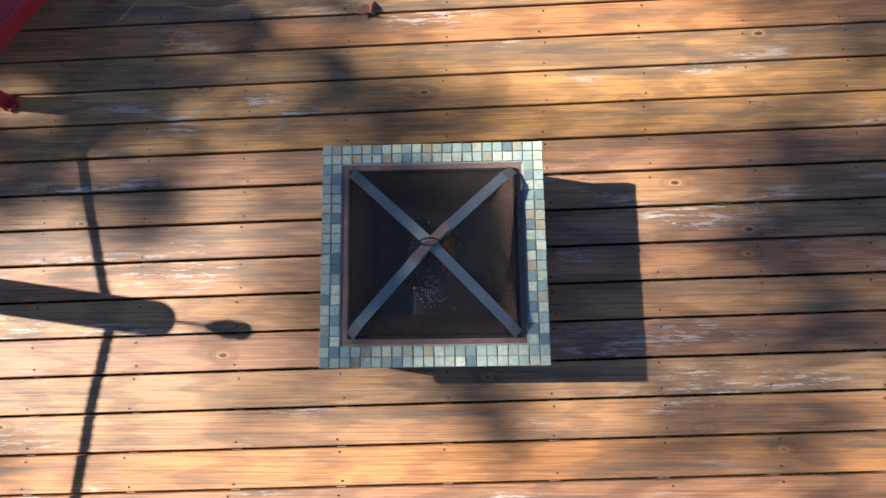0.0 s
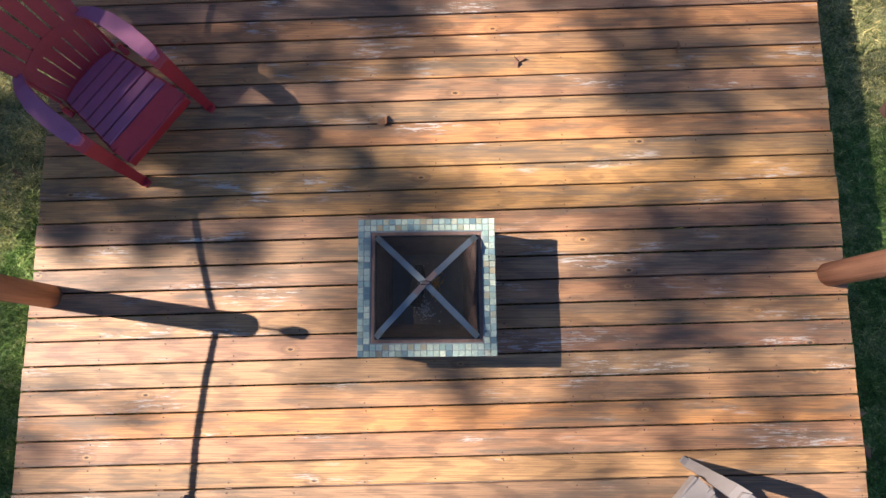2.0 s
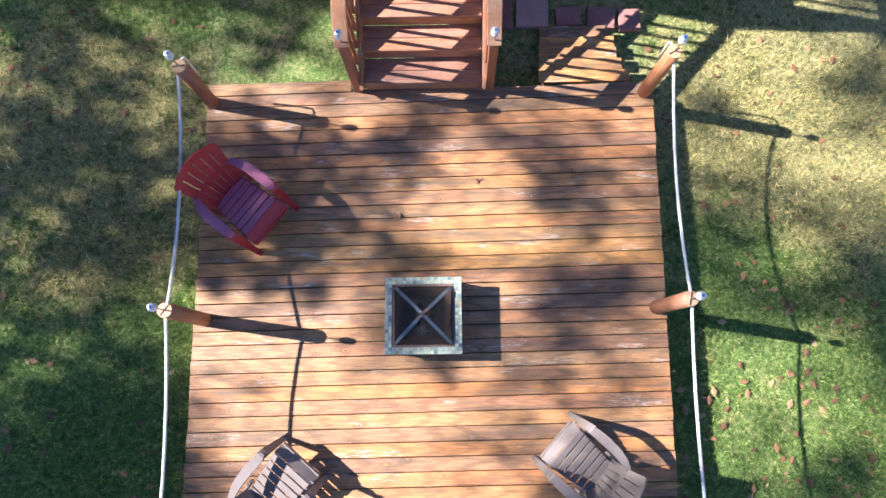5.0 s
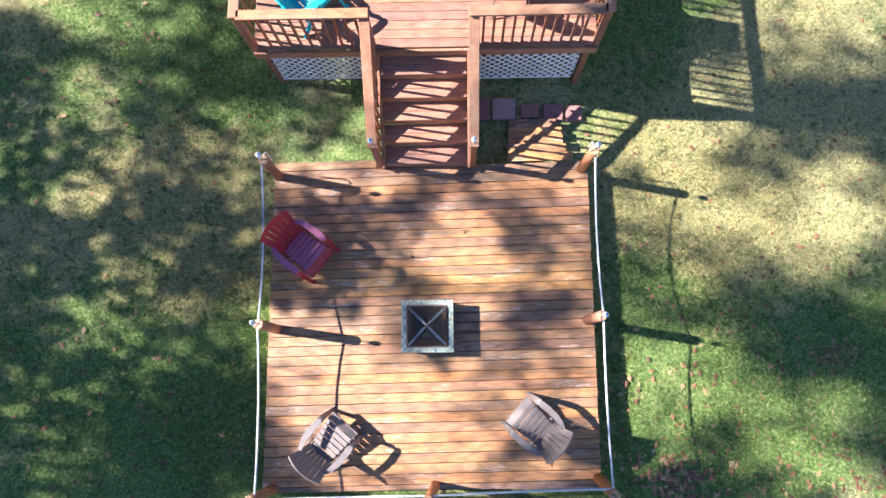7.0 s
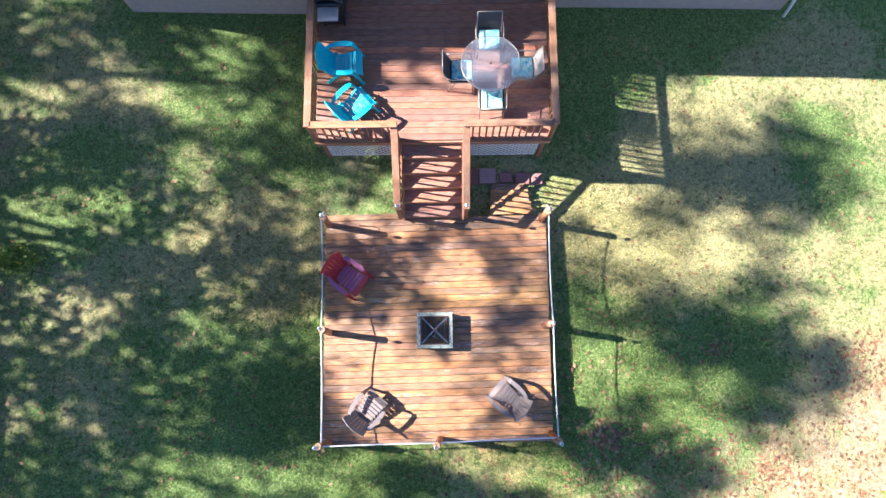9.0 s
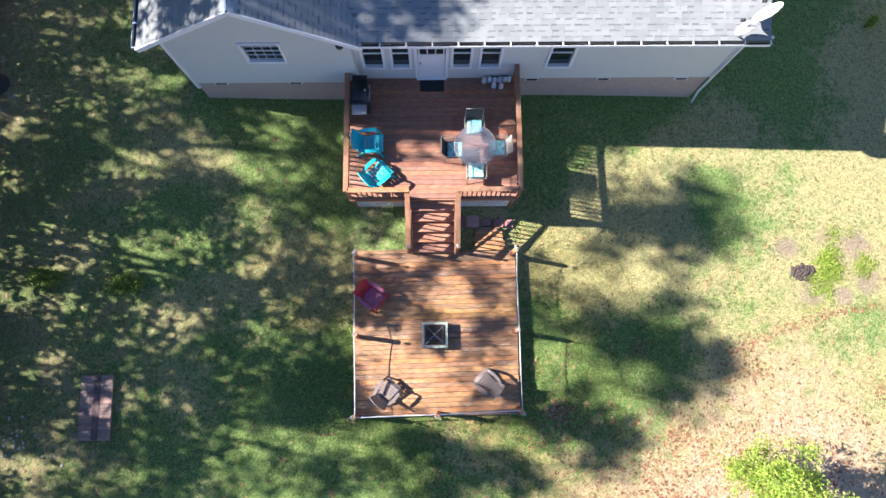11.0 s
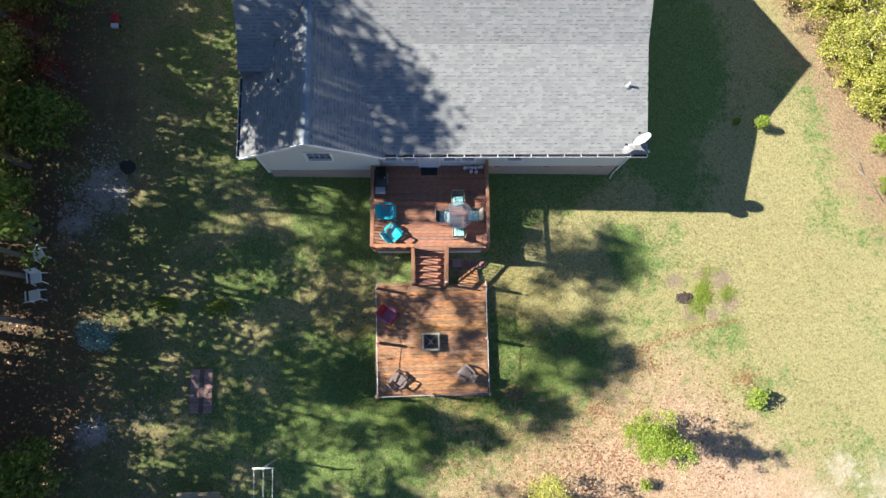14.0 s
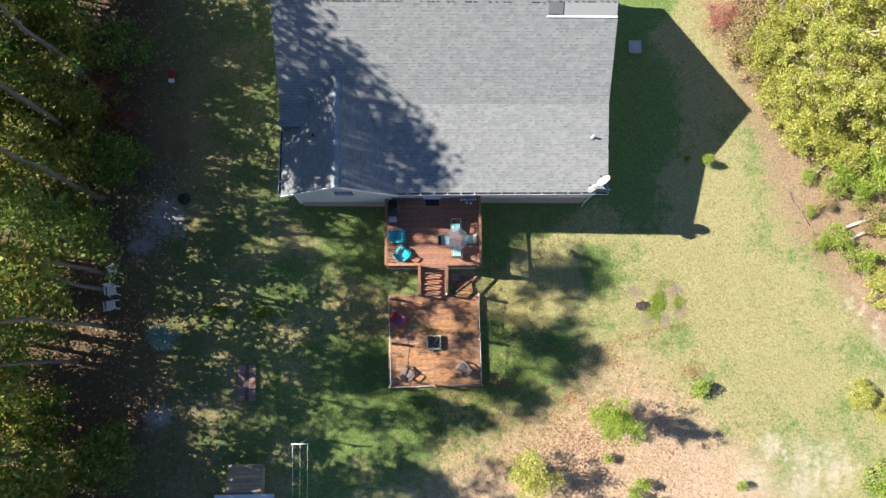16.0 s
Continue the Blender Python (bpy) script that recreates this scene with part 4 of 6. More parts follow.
def railing(a, b, label, end_posts=(True, True), along="x"):
    a, b = Vector(a), Vector(b)
    r = thing("railing", pose(0, 0, 0), label, "railing", "railings of the raised deck")
    mt = RAIL_X if along == "x" else RAIL_Y
    d = (b - a).normalized()
    L = (b - a).length
    part("cap_rail", mesh_of("cap_rail", *bar(a + Vector((0, 0, RZ - 0.018)) - d * 0.06, b + Vector((0, 0, RZ - 0.018)) + d * 0.06, 0.14, 0.036, 0.005), mt), r)
    part("top_rail", mesh_of("top_rail", *bar(a + Vector((0, 0, RZ - 0.085)), b + Vector((0, 0, RZ - 0.085)), 0.038, 0.09, 0.004), mt), r)
    shared = mesh_of("baluster", *cbox(0.035, 0.035, RZ - UPZ - 0.05, 0.004), RAIL_Z)
    n = int(L / 0.135)
    side = Vector((-d.y, d.x, 0)) * 0.036
    for i in range(1, n):
        p = a + (b - a) * i / n + side
        part("baluster", shared, r, m=pose(p.x, p.y, (RZ + UPZ) / 2 - 0.025))
    for ok, p in zip(end_posts, (a, b)):
        if ok:
            part("post", mesh_of("post", *cbox(0.09, 0.09, RZ - UPZ + 0.2, 0.006, (p.x, p.y, (RZ + UPZ) / 2 - 0.14)), RAIL_Z), r)
    return r


railing((UX0 + 0.03, UY0 + 0.06, 0), (UX0 + 0.03, WALL_Y - 0.08, 0), "red-brown stained wooden railing along the deck side", along="y")
railing((UX1 - 0.03, WALL_Y - 0.08, 0), (UX1 - 0.03, UY0 + 0.06, 0), "red-brown stained wooden railing along the deck side", along="y")
railing((UX0 + 0.12, UY0 + 0.04, 0), (ST_W - 0.06, UY0 + 0.04, 0), "red-brown stained wooden railing beside the stairs", (False, True))
railing((ST_E + 0.06, UY0 + 0.04, 0), (UX1 - 0.12, UY0 + 0.04, 0), "red-brown stained wooden railing beside the stairs", (True, False))

# stairs
stairs = thing("stairs", pose(0, 0, 0), "open red-brown wooden steps between the two decks", "stairs")
NR, RUN = 6, 0.278
for i in range(1, NR):
    z, y1 = UPZ * (NR - i) / NR, UY0 - 0.02 - RUN * (i - 1)
    for j in range(2):
        part("tread", mesh_of("tread", *cbox(ST_E - ST_W - 0.06, 0.142, 0.036, 0.005, ((ST_W + ST_E) / 2, y1 - 0.066 - 0.147 * j, z - 0.018)), UP_WOOD), stairs)
for i in range(NR):
    z, y1 = UPZ * (NR - i) / NR, UY0 - 0.02 - RUN * i
    part("riser", mesh_of("riser", *cbox(ST_E - ST_W - 0.06, 0.02, 0.13, 0.003, ((ST_W + ST_E) / 2, y1 + 0.012, z - 0.115)), RAIL_X), stairs)
for s, x in ((-1, ST_W), (1, ST_E)):
    part("stringer", mesh_of("stringer", *bar((x, UY0 + 0.02, UPZ - 0.13), (x, UY0 - RUN * 5.1, 0.06), 0.04, 0.27, 0.004), RAIL_Y), stairs)
    xo = x + s * 0.06
    yb = UY0 - RUN * 5 - 0.0
    part("hand_rail", mesh_of("hand_rail", *bar((xo, UY0 + 0.08, RZ - 0.02), (xo, yb - 0.06, RZ - UPZ + 0.12), 0.14, 0.036, 0.005), RAIL_Y), stairs)
    part("lower_rail", mesh_of("lower_rail", *bar((xo, UY0, UPZ + 0.16), (xo, yb, 0.3), 0.038, 0.09, 0.004), RAIL_Y), stairs)
    part("upper_rail", mesh_of("upper_rail", *bar((xo, UY0, RZ - 0.11), (xo, yb, RZ - UPZ + 0.05), 0.038, 0.09, 0.004), RAIL_Y), stairs)
    part("newel_post", mesh_of("newel_post", *cbox(0.09, 0.09, 1.0, 0.006, (xo, yb, 0.503)), RAIL_Z), stairs)
    shared = mesh_of("baluster", *cbox(0.035, 0.035, 0.76, 0.004), RAIL_Z)
    for i in range(1, 10):
        u = i / 10
        part("baluster", shared, stairs, m=pose(xo - s * 0.036, UY0 + (yb - UY0) * u, (UPZ + (0.14 - UPZ) * u) + 0.46))
    copy_thing(first_light, pose(xo, yb - 0.02, RZ - UPZ + 0.07))


# lattice skirts
def lattice(x0, x1, y, z0, z1, label, turn=0):
    p = thing("lattice_panel", pose(x0, y, z0, 90, 0, 0) if not turn else pose(y, x0, z0, 90, 0, 90), label, "lattice", "lattice panels under the raised deck")
    W, H = x1 - x0, z1 - z0
    step = 0.14
    for layer, sgn in ((0, 1), (1, -1)):
        c = -H
        while c < W:
            if sgn > 0:
                a, b = (c, 0), (c + H, H)
            else:
                a, b = (c + H, 0), (c, H)
            (ax, ay), (bx, by) = a, b
            lo, hi = 0.0, W
            if ax > bx:
                (ax, ay), (bx, by) = (bx, by), (ax, ay)
            if bx > lo + 0.03 and ax < hi - 0.03:
                s = (by - ay) / (bx - ax)
                if ax < lo:
                    ay += s * (lo - ax)
                    ax = lo
                if bx > hi:
                    by += s * (hi - bx)
                    bx = hi
                part("slat", mesh_of("slat", *bar((ax, ay, 0.004 + 0.007 * layer), (bx, by, 0.004 + 0.007 * layer), 0.034, 0.006, 0.001), WHITE_LATTICE), p)
            c += step
    for vf in (cbox(W, 0.02, 0.016, 0.003, (W / 2, 0.0, 0.01)), cbox(W, 0.02, 0.016, 0.003, (W / 2, H, 0.01))):
        part("edge_strip", mesh_of("edge_strip", *vf, WHITE_LATTICE), p)
    return p


lattice(UX0 + 0.16, ST_W - 0.08, UY0 + 0.07, 0.06, UPZ - 0.185, "white diagonal garden lattice under the raised deck")
lattice(ST_E + 0.08, UX1 - 0.2, UY0 + 0.07, -0.02, UPZ - 0.185, "white diagonal garden lattice under the raised deck")

lattice(UY0 + 0.16, WALL_Y - 0.1, UX0 + 0.1, -0.06, UPZ - 0.26, "white diagonal garden lattice along the deck side", 1)
lattice(UY0 + 0.16, WALL_Y - 0.1, UX1 - 0.12, -0.26, UPZ - 0.26, "white diagonal garden lattice along the deck side", 1)

# small side steps of planks and pavers
plank_steps = thing("plank_walk", pose(0, 0, 0), "short walk of worn planks stepping down to the grass", "steps")
q = random.Random(5)
for i in range(5):
    y = 2.53 + 0.15 * i
    z = -0.035 - 0.035 * i
    x0, x1 = 1.22 + 0.012 * i, (2.22, 2.15, 2.11, 2.1, 2.04)[i]
    part("plank", mesh_of("plank", *cbox(x1 - x0, 0.14, 0.032, 0.004, ((x0 + x1) / 2, y, z)), LOW_WOOD), plank_steps, m=pose(0, 0, 0, 0, 0, 0.3))
for x in (1.3, 2.0):
    part("bearer", mesh_of("bearer", *bar((x, 2.44, -0.15), (x, 3.18, -0.29), 0.05, 0.16, 0.004), PALLET_WOOD), plank_steps)
for i, (x, y, sx, sy, mt, a) in enumerate(((0.84, 3.4, 0.22, 0.38, PAVER, 2), (1.18, 3.41, 0.37, 0.36, PAVER_PALE, -2), (1.6, 3.37, 0.29, 0.24, PAVER, 3), (1.98, 3.36, 0.32, 0.26, PAVER, -3), (2.31, 3.34, 0.25, 0.26, PAVER, 1))):
    z = gz(x, y) + 0.035
    ob = new("paver", mesh_of("paver", *moved(cbox(sx, sy, 0.07, 0.008), pose(0, 0, 0)), mt))
    ob.matrix_basis = pose(x, y, z, 0, 0, a)
    tagged(ob, "flat pink concrete paving slab on the grass" if mt is PAVER_PALE else "flat dark red concrete paving slab on the grass", "paver", "pavers by the steps")


# ---- table and chairs ----
def patio_table(m):
    t = thing("patio_table", m, "round frosted glass patio table with a bronze metal rim", "table")
    R, H = 0.59, 0.72
    part("glass_top", mesh_of("glass_top", *lathe([(0.02, H - 0.006), (R, H - 0.006), (R + 0.003, H - 0.002), (R, H + 0.001), (0.02, H + 0.001)], 48), TABLE_GLASS), t, "frosted glass top")
    part("rim", mesh_of("rim", *tube([((R + 0.006) * math.cos(a), (R + 0.006) * math.sin(a), H - 0.004) for a in [i * math.pi / 24 for i in range(49)]], 0.011, 8), TABLE_METAL, True), t)
    part("umbrella_ring", mesh_of("umbrella_ring", *lathe([(0.014, H - 0.01), (0.026, H - 0.01), (0.026, H + 0.006), (0.014, H + 0.006)], 16), BLACK_PLASTIC), t, "dark umbrella hole ring")
    for i in range(4):
        a = math.pi / 4 + i * math.pi / 2
        c, s = math.cos(a), math.sin(a)
        part("leg", mesh_of("leg", *tube([(0.5 * c, 0.5 * s, H - 0.02), (0.44 * c, 0.44 * s, 0.4), (0.48 * c, 0.48 * s, 0.0)], 0.014, 8), TABLE_METAL, True), t)
    part("brace_ring", mesh_of("brace_ring", *tube([(0.44 * math.cos(a), 0.44 * math.sin(a), 0.4) for a in [i * math.pi / 16 for i in range(33)]], 0.009, 6), TABLE_METAL, True), t)
    return t


def patio_chair(sling, label):
    c = thing("patio_chair", pose(0, 0, 0), label, "chair", "chairs round the patio table")
    for s in (-1, 1):
        part("side_frame", mesh_of("side_frame", *tube([(s * 0.25, 0.25, 0.0), (s * 0.25, 0.24, 0.42), (s * 0.25, -0.2, 0.4), (s * 0.25, -0.36, 0.86)], 0.012, 8), TABLE_METAL, True), c)
        part("arm", mesh_of("arm", *tube([(s * 0.27, 0.23, 0.42), (s * 0.28, 0.22, 0.6), (s * 0.285, 0.1, 0.63), (s * 0.28, -0.2, 0.62), (s * 0.26, -0.28, 0.63)], 0.012, 8), TABLE_METAL, True), c)
        part("rear_leg", mesh_of("rear_leg", *tube([(s * 0.25, -0.1, 0.4), (s * 0.25, -0.28, 0.0)], 0.012, 8), TABLE_METAL, True), c)
    part("seat_sling", mesh_of("seat_sling", *strip([(-0.24, 0.24, 0.42), (-0.24, 0, 0.39), (-0.24, -0.2, 0.4)], [(0.24, 0.24, 0.42), (0.24, 0, 0.39), (0.24, -0.2, 0.4)], 0.006), sling), c)
    part("back_sling", mesh_of("back_sling", *strip([(-0.245, -0.2, 0.4), (-0.245, -0.29, 0.62), (-0.245, -0.36, 0.86)], [(0.245, -0.2, 0.4), (0.245, -0.29, 0.62), (0.245, -0.36, 0.86)], 0.008, (0, 0.9, 0.4)), sling), c)
    part("top_bar", mesh_of("top_bar", *tube([(-0.25, -0.36, 0.86), (0.25, -0.36, 0.86)], 0.012, 8), TABLE_METAL, True), c)
    return c


def seat_cushion():
    bm = bmesh.new()
    bmesh.ops.create_cube(bm, size=1.0)
    bmesh.ops.scale(bm, vec=(0.43, 0.43, 0.07), verts=bm.verts)
    bmesh.ops.bevel(bm, geom=list(bm.edges), offset=0.03, segments=3, profile=0.6, affect="EDGES")
    me = bpy.data.meshes.new("seat_cushion")
    bm.to_mesh(me)
    bm.free()
    me.materials.append(CUSHION)
    me.polygons.foreach_set("use_smooth", [True] * len(me.polygons))
    ob = new("seat_cushion", me)
    return tagged(ob, "square turquoise leaf-print seat cushion on a patio chair", "cushion", "cushions of the patio chairs")


patio_table(pose(1.17, 5.17, UPZ))
ch = patio_chair(SLING_DARK, "metal patio chair with a dark sling back")
cu = seat_cushion()
CH = ((1.17, 5.86, -90), (1.2, 4.5, 90), (0.56, 5.15, 0), (1.86, 5.2, 180))
for i, (x, y, h) in enumerate(CH):
    m = chair_pose(x, y, UPZ, h)
    if i == 0:
        ch.matrix_basis = m
        cu.matrix_basis = m @ pose(0, 0.03, 0.435)
    else:
        if i == 3:
            patio_chair(SLING_TAN, "metal patio chair with a tan sling back").matrix_basis = m
        else:
            copy_thing(ch, m)
        copy_thing(cu, m @ pose(0, 0.03, 0.435))


# ---- grill, mat, jugs ----
def grill(m):
    g = thing("gas_grill", m, "black gas grill with a grey side shelf against the railing", "grill")
    part("cart", mesh_of("cart", *cbox(0.5, 0.62, 0.6, 0.012, (0, 0, 0.42)), BLACK_PLASTIC), g)
    part("firebox", mesh_of("firebox", *cbox(0.52, 0.64, 0.16, 0.03, (0, 0, 0.8)), DARK_STEEL), g)
    L, R = [], []
    for i in range(9):
        a = math.pi * i / 8
        L.append((-0.26 * math.cos(a), -0.32, 0.88 + 0.2 * math.sin(a)))
        R.append((-0.26 * math.cos(a), 0.32, 0.88 + 0.2 * math.sin(a)))
    lid = part("lid", mesh_of("lid", *strip(R, L, 0.012), DARK_STEEL, True), g, "rounded black lid")
    part("lid_handle", mesh_of("lid_handle", *tube([(0.24, -0.2, 0.98), (0.31, -0.2, 0.99), (0.31, 0.2, 0.99), (0.24, 0.2, 0.98)], 0.012, 8), STEEL, True), lid, "steel handle")
    part("gauge", mesh_of("gauge", *moved(lathe([(0.035, 0), (0.035, 0.012), (0.03, 0.016)], 14), pose(0.18, 0, 1.04, 0, 45, 0)), STEEL), lid, "round gauge")
    part("side_shelf", mesh_of("side_shelf", *cbox(0.42, 0.3, 0.03, 0.008, (0, -0.49, 0.82)), GALV), g, "grey side shelf")
    part("side_shelf", mesh_of("side_shelf", *cbox(0.42, 0.22, 0.03, 0.008, (0, 0.44, 0.82)), BLACK_PLASTIC), g, "black side shelf")
    for a in (-1, 1):
        for b in (-1, 1):
            part("leg", mesh_of("leg", *cbox(0.035, 0.035, 0.14, 0.004, (a * 0.22, b * 0.28, 0.07)), BLACK_PLASTIC), g)
    for b in (-0.2, 0, 0.2):
        part("knob", mesh_of("knob", *moved(lathe([(0.022, 0), (0.02, 0.03)], 12), pose(0.26, b, 0.8, 0, 90, 0)), STEEL), g, "steel knob")
    return g


grill(pose(-2.13, 6.72, UPZ))
mat_ob = new("door_mat", mesh_of("door_mat", *cbox(0.72, 0.42, 0.012, 0.004), BLACK_MAT))
mat_ob.matrix_basis = pose(-0.05, 7.33, UPZ + 0.007)
tagged(mat_ob, "black rubber door mat in front of the house door", "mat")


def jug():
    j = thing("water_jug", pose(0, 0, 0), "cloudy white plastic water jug on the deck by the wall", "jug", "jugs by the wall")
    part("jug_body", mesh_of("jug_body", *lathe([(0.055, 0), (0.075, 0.015), (0.076, 0.15), (0.06, 0.2), (0.024, 0.235), (0.02, 0.25)], 14), JUG, True), j)
    part("jug_cap", mesh_of("jug_cap", *lathe([(0.022, 0.25), (0.022, 0.27), (0.018, 0.272)], 10), WHITE_PAINT), j, "white cap")
    return j


j0 = jug()
for i, (x, y) in enumerate(((1.52, 7.42), (1.68, 7.45), (1.83, 7.43), (1.98, 7.45), (2.13, 7.46), (2.26, 7.47), (1.8, 7.27), (2.02, 7.24))):
    m = pose(x, y, UPZ, 0, 0, 40 * i)
    if i == 0:
        j0.matrix_basis = m
    else:
        copy_thing(j0, m)

# ---- house ----
EX0, EX1, EY, EZ = -7.4, 8.52, 7.04, 4.32
KY, KZ, RY, RIDGE = 11.2, 5.25, 15.2, 7.7
NY, NZ = 20.6, 4.0
GX, GHALF, GZ, GY = -4.6, 2.8, 6.06, 6.88
WX0, WX1, WING_X, WING_Y = -7.05, 8.43, -2.2, 7.3
STEP = 10.2
house = thing("house", pose(0, 0, 0), "single-storey house with pale siding and a grey shingle roof", "house")


def roof_z(y):
    if y < KY:
        return EZ + (KZ - EZ) * (y - EY) / (KY - EY)
    if y < RY:
        return KZ + (RIDGE - KZ) * (y - KY) / (RY - KY)
    return RIDGE + (NZ - RIDGE) * (y - RY) / (NY - RY)


# walls with openings
FLOOR = UPZ + 0.06
SILL, HEAD = 1.9, 3.28
OPEN = [("w", -1.97, -1.44, SILL, HEAD), ("w", -1.15, -0.69, SILL, HEAD), ("d", -0.45, 0.34, FLOOR, 3.24), ("w", 0.56, 1.04, SILL, HEAD), ("w", 1.36, 1.87, SILL, HEAD), ("w", 3.29, 3.91, SILL, HEAD), ("g", -5.02, -4.06, 2.83, 3.73)]
WT = 0.16
WING_Z = 1.4


def front_y(x):
    """The wing stands a little proud of the main wall."""
    return WING_Y if x < WING_X else WALL_Y


def wall_front():
    xs = sorted({WX0, WX1, GX, WING_X, *[o[1] for o in OPEN], *[o[2] for o in OPEN]})
    zb = FLOOR - 0.1
    top = EZ - 0.12
    boxes = []
    for a, b in zip(xs, xs[1:]):
        holes = [(o[3], o[4]) for o in OPEN if o[1] <= a + 1e-6 and o[2] >= b - 1e-6]
        spans, z = [], WING_Z if b <= WING_X else zb
        for h0, h1 in holes:
            spans.append((z, h0))
            z = h1
        spans.append((z, top))
        for z0, z1 in spans:
            if z1 - z0 > 0.01:
                boxes.append(cbox(b - a, WT, z1 - z0, 0.0005, ((a + b) / 2, front_y((a + b) / 2) + WT / 2 + 0.02, (z0 + z1) / 2)))
    boxes.append(cbox(WT, WALL_Y - WING_Y - WT, top - WING_Z, 0.0005, (WING_X - WT / 2, (WALL_Y + WING_Y + WT) / 2 + 0.02, (top + WING_Z) / 2)))
    part("wall", mesh_of("wall", *join(*boxes), SIDING), house, "pale siding wall")
    # gable triangle
    h = GZ - 0.1 - top
    V = [(WX0, WING_Y + 0.02, top), (WING_X, WING_Y + 0.02, top), (GX, WING_Y + 0.02, top + h * 0.9), (WX0, WING_Y + 0.16, top), (WING_X, WING_Y + 0.16, top), (GX, WING_Y + 0.16, top + h * 0.9)]
    part("gable_wall", mesh_of("gable_wall", V, [[0, 1, 2], [5, 4, 3], [0, 2, 5, 3], [1, 4, 5, 2], [0, 3, 4, 1]], SIDING), house, "pale siding gable")
    # lap boards in front of the wall
    z = zb
    while z < GZ - 0.3:
        z1 = z + 0.115
        if z < top:
            cuts = [(o[1] - 0.09, o[2] + 0.09) for o in OPEN if o[3] - 0.09 < z1 and o[4] + 0.09 > z]
            x, runs = WX0, []
            for c0, c1 in sorted(cuts):
                if c0 > x:
                    runs.append((x, c0))
                x = max(x, c1)
            runs.append((x, WX1))
            runs = [r for x0, x1 in runs for r in (((x0, WING_X), (WING_X, x1)) if x0 < WING_X < x1 else ((x0, x1),))]
            runs = [r for r in runs if r[0] >= WING_X or z >= WING_Z - 0.05]
        else:
            u = (z1 - top) / (h * 0.9)
            runs = [(WX0 + (GX - WX0) * u, WING_X + (GX - WING_X) * u)]
        for x0, x1 in runs:
            if x1 - x0 > 0.05:
                f = front_y((x0 + x1) / 2)
                V = [(x0, f - 0.004, z), (x1, f - 0.004, z), (x1, f + 0.014, z1), (x0, f + 0.014, z1), (x0, f + 0.02, z), (x1, f + 0.02, z), (x1, f + 0.02, z1), (x0, f + 0.02, z1)]
                part("lap_board", mesh_of("lap_board", V, [[0, 1, 2, 3], [4, 5, 1, 0], [1, 5, 6, 2], [3, 7, 4, 0], [3, 2, 6, 7]], SIDING), house)
        z = z1


wall_front()
for nm, vf, mt in (("wall", cbox(WT, 12.6, EZ - 0.12 - FLOOR + 0.1, 0.001, (WX0 + WT / 2, WALL_Y + 0.18 + 6.3, (EZ - 0.12 + FLOOR - 0.1) / 2)), SIDING),
                   ("wall", cbox(WT, 12.6, EZ - 0.12 - FLOOR + 0.1, 0.001, (WX1 - WT / 2, WALL_Y + 0.18 + 6.3, (EZ - 0.12 + FLOOR - 0.1) / 2)), SIDING),
                   ("wall", cbox(WX1 - WX0 - 0.34, WT, NZ - FLOOR, 0.001, ((WX0 + WX1) / 2, 20.2, (NZ + FLOOR) / 2 - 0.1)), SIDING)):
    part(nm, mesh_of(nm, *vf, mt), house)
part("foundation", mesh_of("foundation", *cbox(WX1 - WX0 - 0.04, 12.7, FLOOR + 1.0, 0.004, ((WX0 + WX1) / 2, WALL_Y + 0.05 + 6.35, (FLOOR - 0.1 - 1.1) / 2)), FOUNDATION), house, "stuccoed brown foundation")
part("foundation", mesh_of("foundation", *cbox(WING_X - WX0 - 0.04, 0.3, WING_Z + 1.0, 0.004, ((WX0 + WING_X) / 2, WING_Y + 0.2, (WING_Z - 1.0) / 2 - 0.001)), FOUNDATION), house, "stuccoed brown foundation")
for x in (-6.3, -4.1, 3.0, 5.2, 7.6):
    zv = WING_Z - 0.1 if x < WING_X else FLOOR - 0.28
    v = part("foundation_vent", mesh_of("foundation_vent", *cbox(0.4, 0.03, 0.16, 0.004, (x, front_y(x) + 0.045, zv)), TRIM), house, "small white foundation vent")
    part("vent_opening", mesh_of("vent_opening", *cbox(0.33, 0.02, 0.1, 0.002, (x, front_y(x) + 0.032, zv)), BLACK_PLASTIC), v, "dark slots")
for x, w in ((WX0 + 0.02, 0.1), (WX1 - 0.02, 0.1)):
    part("corner_board", mesh_of("corner_board", *cbox(w, 0.1, EZ - FLOOR, 0.004, (x, front_y(x) + 0.03, (EZ + FLOOR) / 2 - 0.1)), TRIM), house, "white corner board")
part("downpipe", mesh_of("downpipe", *tube([(WX1 + 0.2, EY + 0.1, EZ - 0.08), (WX1 + 0.02, WALL_Y - 0.06, EZ - 0.5), (WX1 - 0.02, WALL_Y - 0.06, 0.2), (WX1 + 0.02, WALL_Y - 0.15, -0.5)], 0.04, 8), GUTTER, True), house, "white downpipe")


